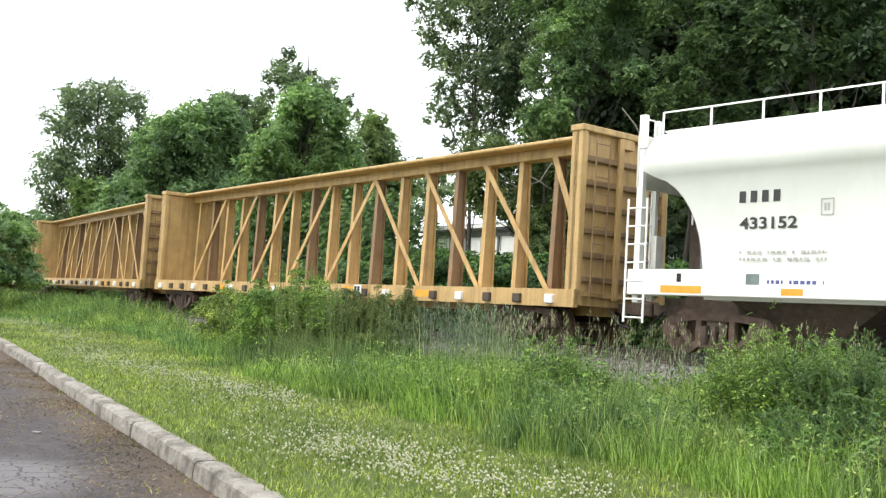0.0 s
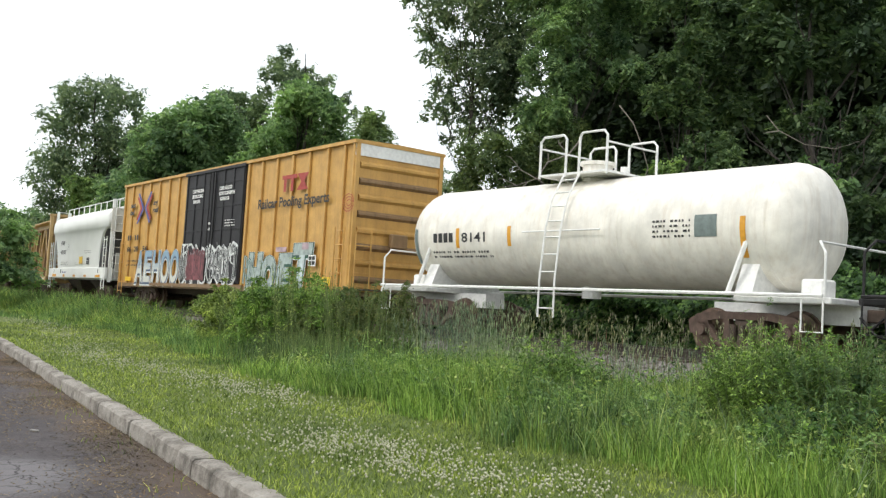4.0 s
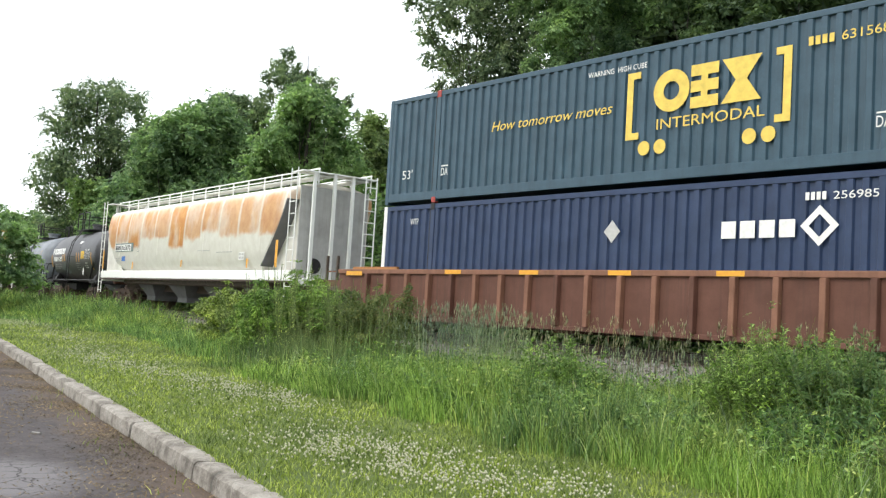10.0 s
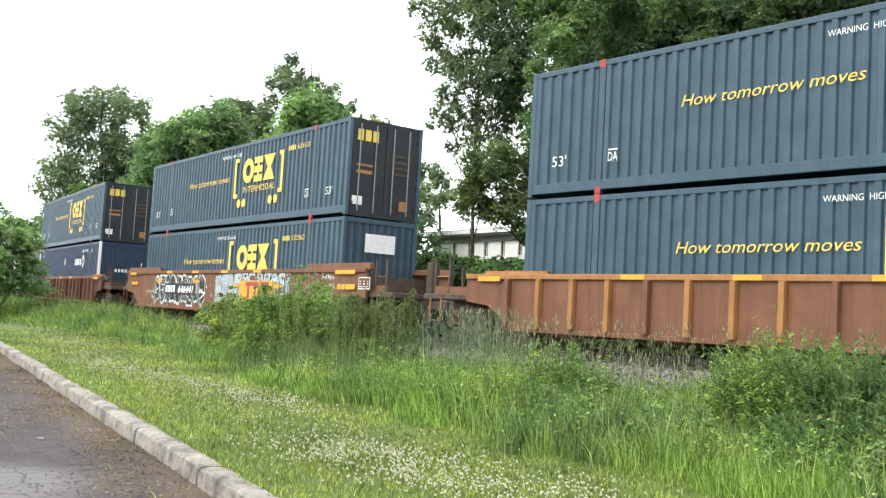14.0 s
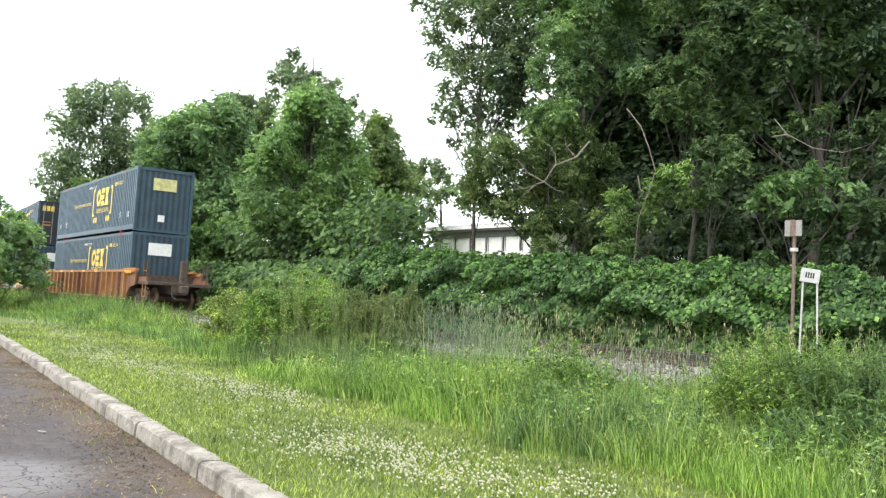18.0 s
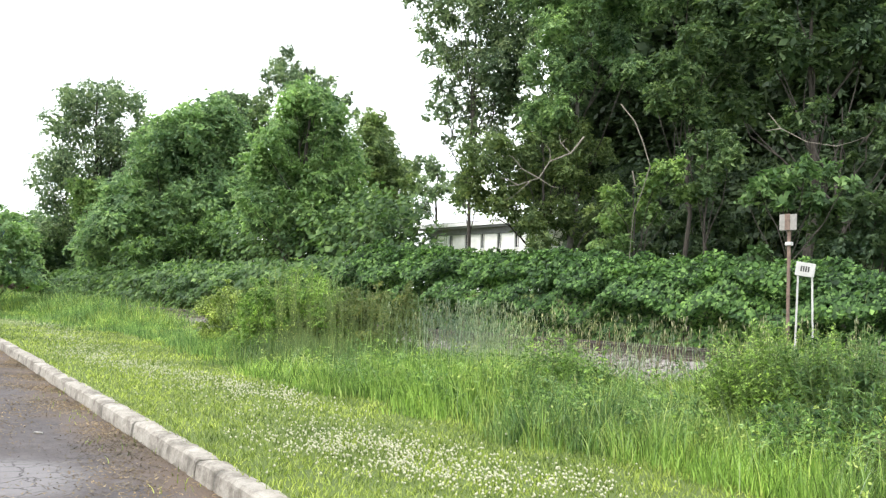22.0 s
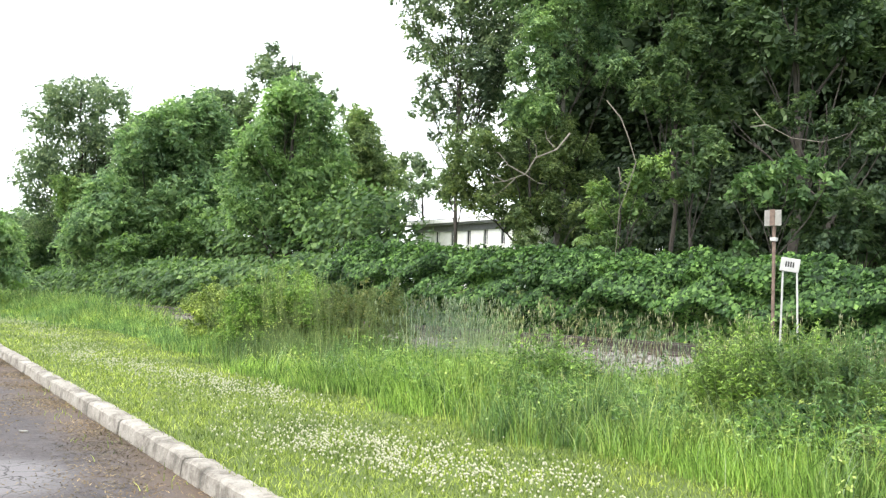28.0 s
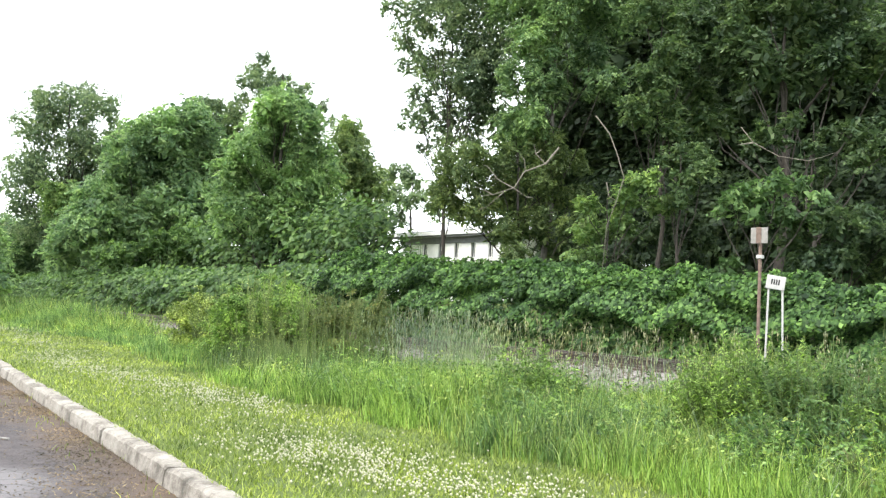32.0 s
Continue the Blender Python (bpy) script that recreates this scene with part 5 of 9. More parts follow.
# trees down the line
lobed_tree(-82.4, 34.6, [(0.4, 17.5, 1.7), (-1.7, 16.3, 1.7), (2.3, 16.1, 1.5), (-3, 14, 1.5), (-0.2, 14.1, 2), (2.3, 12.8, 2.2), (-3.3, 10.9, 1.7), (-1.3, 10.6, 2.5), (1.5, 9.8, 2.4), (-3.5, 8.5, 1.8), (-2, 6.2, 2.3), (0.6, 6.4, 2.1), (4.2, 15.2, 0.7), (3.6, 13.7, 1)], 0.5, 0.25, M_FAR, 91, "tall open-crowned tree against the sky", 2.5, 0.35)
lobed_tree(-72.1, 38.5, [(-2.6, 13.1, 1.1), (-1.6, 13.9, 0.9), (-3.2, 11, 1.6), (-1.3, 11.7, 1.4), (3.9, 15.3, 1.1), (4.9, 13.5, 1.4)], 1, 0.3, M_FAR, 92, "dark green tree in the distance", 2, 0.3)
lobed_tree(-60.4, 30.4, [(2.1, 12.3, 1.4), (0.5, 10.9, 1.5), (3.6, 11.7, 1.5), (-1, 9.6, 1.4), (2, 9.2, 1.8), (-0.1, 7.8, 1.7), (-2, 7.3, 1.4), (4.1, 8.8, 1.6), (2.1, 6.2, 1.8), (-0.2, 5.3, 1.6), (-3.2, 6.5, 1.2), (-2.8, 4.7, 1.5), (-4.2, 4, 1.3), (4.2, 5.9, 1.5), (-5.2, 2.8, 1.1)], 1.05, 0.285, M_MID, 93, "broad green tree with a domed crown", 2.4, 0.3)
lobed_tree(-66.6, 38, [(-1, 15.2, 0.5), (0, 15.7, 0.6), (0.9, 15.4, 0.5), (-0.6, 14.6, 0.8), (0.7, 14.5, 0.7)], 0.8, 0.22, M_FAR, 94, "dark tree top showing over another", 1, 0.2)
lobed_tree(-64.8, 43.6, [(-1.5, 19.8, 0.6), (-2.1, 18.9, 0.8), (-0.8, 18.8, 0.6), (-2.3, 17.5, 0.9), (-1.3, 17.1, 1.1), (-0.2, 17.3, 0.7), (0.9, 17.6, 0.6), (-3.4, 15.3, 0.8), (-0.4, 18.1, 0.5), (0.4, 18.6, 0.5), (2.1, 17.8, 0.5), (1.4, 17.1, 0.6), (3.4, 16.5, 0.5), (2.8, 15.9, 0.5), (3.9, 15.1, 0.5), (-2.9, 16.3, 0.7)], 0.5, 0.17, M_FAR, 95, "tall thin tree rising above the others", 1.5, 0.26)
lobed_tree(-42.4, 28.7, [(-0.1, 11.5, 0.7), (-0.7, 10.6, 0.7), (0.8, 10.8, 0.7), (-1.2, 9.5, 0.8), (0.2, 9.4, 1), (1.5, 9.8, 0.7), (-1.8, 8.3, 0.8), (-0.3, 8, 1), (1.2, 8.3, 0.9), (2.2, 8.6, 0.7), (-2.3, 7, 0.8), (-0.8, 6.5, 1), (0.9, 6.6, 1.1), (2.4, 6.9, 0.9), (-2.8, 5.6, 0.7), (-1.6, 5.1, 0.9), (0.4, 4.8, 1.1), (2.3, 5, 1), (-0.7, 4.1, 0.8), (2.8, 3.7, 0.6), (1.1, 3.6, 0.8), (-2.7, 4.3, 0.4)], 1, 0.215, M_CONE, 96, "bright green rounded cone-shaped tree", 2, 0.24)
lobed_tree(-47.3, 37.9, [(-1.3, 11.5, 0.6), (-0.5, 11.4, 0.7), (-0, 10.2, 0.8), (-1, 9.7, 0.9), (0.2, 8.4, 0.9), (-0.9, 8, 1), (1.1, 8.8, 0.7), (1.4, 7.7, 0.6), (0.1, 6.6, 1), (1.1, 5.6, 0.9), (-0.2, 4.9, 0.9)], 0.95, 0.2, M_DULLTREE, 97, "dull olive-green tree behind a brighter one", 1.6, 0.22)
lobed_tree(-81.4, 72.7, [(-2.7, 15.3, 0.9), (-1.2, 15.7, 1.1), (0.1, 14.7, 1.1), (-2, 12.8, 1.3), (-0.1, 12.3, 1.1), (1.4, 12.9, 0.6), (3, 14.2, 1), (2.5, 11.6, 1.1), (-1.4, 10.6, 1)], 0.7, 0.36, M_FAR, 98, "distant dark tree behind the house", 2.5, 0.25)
lobed_tree(-75.6, 31.3, [(-1, 8.5, 0.8), (0.2, 8.5, 0.7), (-0.4, 7.7, 0.8), (-0.4, 6.3, 0.8), (1.3, 8, 0.7)], 0.9, 0.24, M_BRIGHT, 99, "low bright yellow-green tree beside the line", 1.2, 0.16)
lobed_tree(-90.5, 33.4, [(-1.5, 6, 1.6), (0.4, 5.5, 1.6), (1.9, 4.6, 1.8), (-0.7, 3.9, 1.8), (-3.1, 5, 1.7), (2.5, 6.3, 1.3), (0.7, 3.3, 1.7)], 1, 0.32, M_MID, 100, "green tree where the line leaves sight", 2, 0.25)
lobed_tree(-53.7, 28.6, [(-0.4, 3.9, 0.8), (0.6, 4.1, 0.7), (1.6, 3.6, 0.8), (-1.7, 3.1, 0.8), (3.2, 3.7, 0.6), (-3.2, 2.8, 0.8)], 0.8, 0.2, M_BRAMBLE, 101, "dull green thicket below the far trees", 1, 0.06)

# bushes on the road side of the track
shrub("roadside_bush", -48.9, 15.0, (3.0, 2.6), 5.2, 90, 22000, 0.21, M_CONE, 111, "tall bright green bush beside the line")
shrub("roadside_bush", -53.5, 14.2, (3.6, 2.4), 4.8, 60, 16000, 0.20, M_CONE, 117, "tall bright green bush beside the line")
shrub("roadside_bush", -17.4, 11.8, (1.9, 1.1), 1.36, 90, 24000, 0.06, M_BUSH, 112, "rounded yellow-green bush standing in tall grass")
shrub("roadside_bush", -15.4, 12.0, (1.5, 0.9), 1.10, 70, 24000, 0.045, M_DULL, 118, "dull brownish olive bush grown into another")
shrub("roadside_bush", -19.7, 11.8, (1.4, 0.9), 1.06, 60, 25000, 0.055, M_TALLY, 113, "yellow-green bush beside an olive bush")
weed_stand("weed_stand", -17.3, 11.5, (2.1, 1.0), 1.46, 240, 0.085, M_TALLY, 121, "upright yellow-green leafy stems growing through an olive bush", 30)
weed_stand("weed_stand", -19.8, 12.0, (1.5, 0.8), 0.85, 120, 0.11, M_TALLY, 122, "yellow-green upright weed stems beside a bush", 30)
weed_stand("weed_stand", -15.2, 11.6, (1.7, 0.8), 1.16, 230, 0.075, M_DULL, 128, "dull brown-green stems growing through a bush", 26)
weed_stand("weed_stand", -5.5, 10.2, (0.85, 0.8), 0.74, 260, 0.125, M_TALL, 114, "stand of leafy green weeds in tall grass", 48)
weed_stand("weed_stand", -4.4, 10.1, (1.1, 0.9), 0.70, 270, 0.13, M_BRAMBLE, 115, "stand of leafy green weeds in tall grass", 46)
weed_stand("weed_stand", -2.9, 9.8, (1.2, 0.9), 0.70, 260, 0.12, M_TALL, 119, "stand of leafy green weeds in tall grass", 46)
weed_stand("weed_stand", -8.6, 10.0, (0.7, 0.55), 0.44, 120, 0.15, M_BUSH, 123, "clump of bright green broad-leaved weeds among the grass", 36)
weed_stand("weed_stand", -13.2, 13.6, (0.6, 0.4), 0.42, 50, 0.12, M_TALLB, 124, "clump of dull green weeds among the grass", 30)
weed_stand("weed_stand", -3.7, 8.6, (1.1, 0.7), 0.15, 120, 0.13, M_KNOT, 126, "dark green leafy weeds among coarse grass", 34)
weed_stand("weed_stand", -2.6, 7.9, (0.9, 0.6), 0.05, 80, 0.12, M_DULL, 127, "dull brownish weeds among coarse grass", 30)
shrub("roadside_bush", -5.2, 9.9, (0.5, 0.3), 0.10, 30, 3500, 0.07, M_DULL, 125, "dull green low bush inside a stand of weeds")


# ---- train ----
CARS = []


def rail_pose(x, half):
    """Pose of a car whose truck centres stand half either side of x."""
    a = Vector((x - half, track_y(x - half), 0))
    b = Vector((x + half, track_y(x + half), 0))
    d = b - a
    mid = (a + b) / 2
    return pose(mid.x, mid.y, 0, -CANT, 0, math.degrees(math.atan2(d.y, d.x)))


def car(name, x0, x1, label, category, half=None, group="cars of the freight train"):
    """Empty at the middle of a car that spans x0 to x1 at the start of the clip."""
    mid = (x0 + x1) / 2
    half = half or (x1 - x0) / 2 - 2.0
    ob = empty(name, rail_pose(mid, half), label, category, group)
    CARS.append((ob, mid, half))
    return ob


def centerbeam(x0, x1):
    c = car("centerbeam_flatcar", x0, x1, "empty tan-yellow centerbeam lumber car with truss posts and end bulkheads", "railcar")
    mid, L = (x0 + x1) / 2, (x1 - x0) / 2
    bm = boxed(-L, L, -1.42, 1.42, 1.05, 1.14)
    for s in (-1, 1):
        box(bm, -L, L, *sorted((s * 1.34, s * 1.46)), 0.80, 1.18)
    box(bm, -L + 0.5, L - 0.5, -0.35, 0.35, 0.65, 1.05)
    part("deck", bm, M_TAN, c)
    bm = boxed(-L, L, -0.62, 0.62, 4.60, 4.70, bevel=0.03)
    box(bm, -L, L, -0.2, 0.2, 4.36, 4.60)
    part("top_chord", bm, M_TAN, c)
    n = 18
    step = (2 * L - 1.6) / (n - 1)
    for i in range(n):
        x = -L + 0.8 + i * step
        bm = bmesh.new()
        prism_x(bm, [(-0.17, 1.14), (0.17, 1.14), (0.10, 4.35), (-0.10, 4.35)], x - 0.012, x + 0.012)
        for k in (-1, 1):
            prism_x(bm, [(k * 0.17, 1.14), (k * 0.20, 1.14), (k * 0.13, 4.35), (k * 0.10, 4.35)], x - 0.075, x + 0.075)
        part("post", bm, M_TANDARK if i % 3 == 1 else M_TAN, c)
        if i < n - 1 and i % 2 == 0:
            up = 1 if i < n // 2 else -1
            xa, xb = (x, x + 2 * step) if up > 0 else (x + 2 * step, x)
            xb = min(max(xb, -L + 0.6), L - 0.6)
            xa = min(max(xa, -L + 0.6), L - 0.6)
            bm = bmesh.new()
            dx = 0.09
            prism_y(bm, [(xa - dx, 1.15), (xa + dx, 1.15), (xb + dx, 4.35), (xb - dx, 4.35)], -0.24, -0.215)
            part("brace", bm, M_TAN, c)
    for s in (-1, 1):
        xa, xb = sorted((s * L, s * (L - 0.34)))
        head = part("bulkhead", boxed(xa + 0.12, xb - 0.12, -1.42, 1.42, 0.85, 4.62), M_TAN, c, "plated end bulkhead")
        for y in (-1.42, 1.24):
            part("corner_post", boxed(xa, xb, y, y + 0.18, 0.85, 4.72, bevel=0.015), M_TAN, head)
        part("cap", boxed(xa - 0.03, xb + 0.03, -1.45, 1.45, 4.58, 4.72, bevel=0.015), M_TAN, head)
        for k in range(6):
            z = 1.35 + 0.52 * k
            part("rib", boxed(*sorted((s * (L - 0.17), s * (L - 0.02))), -1.24, 1.24, z, z + 0.13, bevel=0.02), M_TANDARK, head)
        ladder(c, s * (L + 0.06), -1.05, 1.0, 4.4, 0.42, M_TANDARK, "y", 0.36)
        for y in (-0.3, 0.55):
            part("stiffener", boxed(*sorted((s * (L - 0.02), s * (L + 0.05))), y, y + 0.14, 1.0, 4.55), M_TAN, head)
        coupler(c, s * L, s)
        truck(c, s * (L - 2.0), mid)
    for k in range(22):
        x = -L + 0.7 + k * (2 * L - 1.4) / 21
        part("winch", boxed(x - 0.12, x + 0.12, -1.55, -1.44, 0.86, 1.06, bevel=0.02), M_STEEL if k % 3 else M_LETTERW, c)
    marks("data_panel", [(3.2, 3.62, 0.86, 1.16)], M_LETTERW, c, -1.567)
    marks("data_panel", row_of_bars(3.26, 0.9, 0.3, 0.22, 2), M_IRON, c, -1.572)
    marks("stripe", [(2.5, 3.1, 0.9, 1.12), (-6, -5.3, 0.9, 1.08), (6.0, 6.8, 0.9, 1.08)], M_STRIPE, c, -1.472)
    return c


def hopper_shell(x0, x1, zs, half_w, cut0, cut1, name, mat, c, label="", round_off=0.05):
    """Hopper body: rings by height; ends slope in below a knee."""
    rows = []
    for z, w in zip(zs, half_w):
        a, b = cut0(z), cut1(z)
        r = min(round_off, w * 0.4)
        rows.append([(a, -w + r, z), (a + r, -w, z), (b - r, -w, z), (b, -w + r, z), (b, w - r, z), (b - r, w, z), (a + r, w, z), (a, w - r, z)])
    ob = part(name, loft(rows), mat, c, label)
    soft(ob)
    return ob


def hopper_white(x0, x1):
    c = car("covered_hopper", x0, x1, "clean white covered hopper car with curved sides and roof walk", "railcar")
    mid, L = (x0 + x1) / 2, (x1 - x0) / 2
    def slope(z):
        return 1.42 * math.sqrt(max(1 - ((z - 1.7) / 1.75) ** 2, 0)) if z > 1.7 else 1.42

    def crest(z):
        return 0.28 * max((z - 3.7) / 0.7, 0) ** 1.5
    zs = [1.05, 1.55, 1.75, 2.0, 2.25, 2.5, 2.75, 2.95, 3.15, 3.3, 3.42, 3.55, 3.8, 4.0, 4.12, 4.25, 4.36, 4.43]
    ws = [1.45, 1.52, 1.555, 1.575, 1.585, 1.592, 1.597, 1.60, 1.60, 1.60, 1.60, 1.60, 1.595, 1.585, 1.54, 1.42, 1.12, 0.7]
    hopper_shell(x0, x1, zs, ws, lambda z: -L + 0.24 + slope(z) + crest(z), lambda z: L - 0.06 - slope(z), "body", M_WHITE, c, "glossy white riveted hopper body")
    for s in (-1, 1):
        # end sheet inside each scooped corner; its shade is put into the grey
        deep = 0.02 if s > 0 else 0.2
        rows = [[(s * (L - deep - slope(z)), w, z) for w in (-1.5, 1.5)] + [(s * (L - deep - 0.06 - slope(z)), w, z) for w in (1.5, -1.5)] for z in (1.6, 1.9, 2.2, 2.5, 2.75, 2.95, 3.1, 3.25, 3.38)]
        part("end_sheet", loft(rows), M_SHADEGREY, c, "scooped end sheet, coloured dark grey for its shade")
        part("roof_seam", boxed(-L + 0.14, L - 0.14, *sorted((s * 1.535, s * 1.56)), 3.99, 4.02), M_GREYPAINT, c)
    for s in (-1, 1):
        part("side_sill", boxed(-L, L, *sorted((s * 1.46, s * 1.60)), 1.10, 1.60, bevel=0.02), M_WHITE, c)
    for k in (-1, 1):
        bm = bmesh.new()
        x = k * 2.3
        rows = [[(x - a, -b, z), (x + a, -b, z), (x + a, b, z), (x - a, b, z)] for a, b, z in ((1.7, 1.2, 1.2), (0.5, 0.7, 0.45), (0.5, 0.7, 0.32))]
        part("outlet_chute", loft(rows), M_STEEL, c)
    part("centre_sill", boxed(-L, L, -0.3, 0.3, 0.75, 1.1), M_STEEL, c)
    # roof walk with toe rails
    for y in (-0.62, 0.62):
        part("roof_walk", boxed(-L + 0.2, L - 0.2, y - 0.22, y + 0.22, 4.44, 4.48), M_WHITE, c)
        part("roof_rail", bars([[(-L + 0.15, y * 1.35, 4.86), (L - 0.15, y * 1.35, 4.86)]], 0.018), M_WHITE, c)
        for k in range(11):
            x = -L + 0.15 + k * (2 * L - 0.3) / 10
            part("roof_rail_post", bars([[(x, y * 1.35, 4.2), (x, y * 1.35, 4.86)]], 0.025, 5), M_WHITE, c)
    for k in range(4):
        x = -4.2 + k * 2.8
        part("roof_hatch", bars([[(x, 0, 4.40), (x, 0, 4.56)]], 0.42, 16), M_WHITE, c)
    for s in (-1, 1):
        # added dark plate stands in for the shade inside the end bay
        part("bay_shade_plate", boxed(*sorted((s * (L - 0.5), s * (L - 1.5))), -0.25, 0.25, 1.1, 2.6), M_STEEL, c)
        for y in (-1.38, 1.38):
            part("corner_post", boxed(*sorted((s * (L - 0.16), s * (L - 0.02))), y - 0.06, y + 0.06, 0.95, 4.72), M_WHITE, c)
        # pale grey in place of white paints shade on the upper end
        part("end_wall", boxed(*sorted((s * (L - 0.055), s * (L - 0.005))), -1.46, 1.46, 3.25, 4.32, bevel=0.01), M_PALE, c, "flat upper end sheet, greyed for its shade")
        part("end_post", boxed(*sorted((s * (L + 0.0), s * (L + 0.07))), -0.78, -0.68, 1.0, 4.72), M_WHITE, c)
        part("end_brace", boxed(*sorted((s * (L - 0.30), s * (L - 0.20))), -1.1, -0.85, 1.1, 2.3), M_PALE, c)
        ladder(c, min(s * (L + 0.04), s * (L - 0.50)), -1.6, 0.55 if s < 0 else 0.6, 3.0, 0.46, M_WHITE, "x", 0.36, 0.024)
        ladder(c, s * (L + 0.05), -1.3, 1.0, 4.7, 0.46, M_WHITE, "y", 0.36, 0.022)
        ladder(c, s * (L + 0.05), 0.6, 1.0, 4.7, 0.42, M_WHITE, "y", 0.36, 0.022)
        part("brake_platform", boxed(*sorted((s * (L - 0.1), s * (L + 0.35))), -1.0, 1.0, 1.18, 1.22), M_STEEL, c)
        coupler(c, s * L, s)
        truck(c, s * (L - 1.75), mid)
    part("brake_wheel", bars([[(L + 0.05, 0.3, 2.3), (L + 0.10, 0.3, 2.3)]], 0.24, 14), M_SIGNGREY, c)
    part("air_reservoir", bars([[(L - 1.1, 0.2, 1.9), (L - 0.3, 0.2, 1.9)]], 0.16, 10), M_WHITE, c)
    y = -1.606
    marks("reporting_mark", row_of_bars(-9.49 - mid, 2.80, 0.90, 0.21, 4, 0.42), M_LETTERK, c, y)
    lettering("road_number", "433152", -9.47 - mid, 2.33, 0.205, M_LETTERK, c, y, 1.12, bold=0.006)
    marks("fine_print", lines_of_bars(-9.46 - mid, 1.76, 1.65, 0.24, 2, 1), M_GREYPAINT, c, -1.588)
    marks("data_square", [(-7.93 - mid, -7.91 - mid, 2.53, 2.80), (-7.72 - mid, -7.70 - mid, 2.53, 2.80), (-7.93 - mid, -7.70 - mid, 2.79, 2.81), (-7.93 - mid, -7.70 - mid, 2.52, 2.54)], M_GREYPAINT, c, y)
    marks("data_square", row_of_bars(-7.87 - mid, 2.6, 0.12, 0.13, 2, 0.4), M_GREYPAINT, c, y)
    marks("placard", [(0.76, 1.45, 1.80, 2.15)], M_SIGNY, c, -1.592)
    marks("placard", [(2.24, 2.75, 1.77, 2.08)], M_LETTERK, c, -1.592)
    marks("notice", [(2.28, 2.71, 1.93, 1.945), (2.48, 2.50, 1.8, 2.05)], M_LETTERW, c, -1.596)
    marks("fine_print", lines_of_bars(1.75, 2.30, 1.3, 0.18, 2, 2) + lines_of_bars(-0.15, 1.76, 0.6, 0.12, 2, 4), M_GREYPAINT, c, -1.602)
    marks("stripe", [(-4.98, -4.07, 1.15, 1.29), (-2.46, -2.05, 1.15, 1.27), (-0.25, 0.22, 1.15, 1.26), (1.96, 2.41, 1.15, 1.26), (4.12, 5.03, 1.15, 1.26)], M_STRIPE, c, -1.606)
    marks("sill_writing", lines_of_bars(-2.73, 1.35, 1.05, 0.15, 1, 3), M_VIOLET, c, -1.606)
    marks("placard", [(-3.15, -2.88, 1.33, 1.52)], M_GREENISH, c, -1.606)
    marks("stencil", [(-4.62, -4.52, 1.36, 1.52), (4.55, 4.64, 1.36, 1.52)], M_IRON, c, -1.606)
    return c


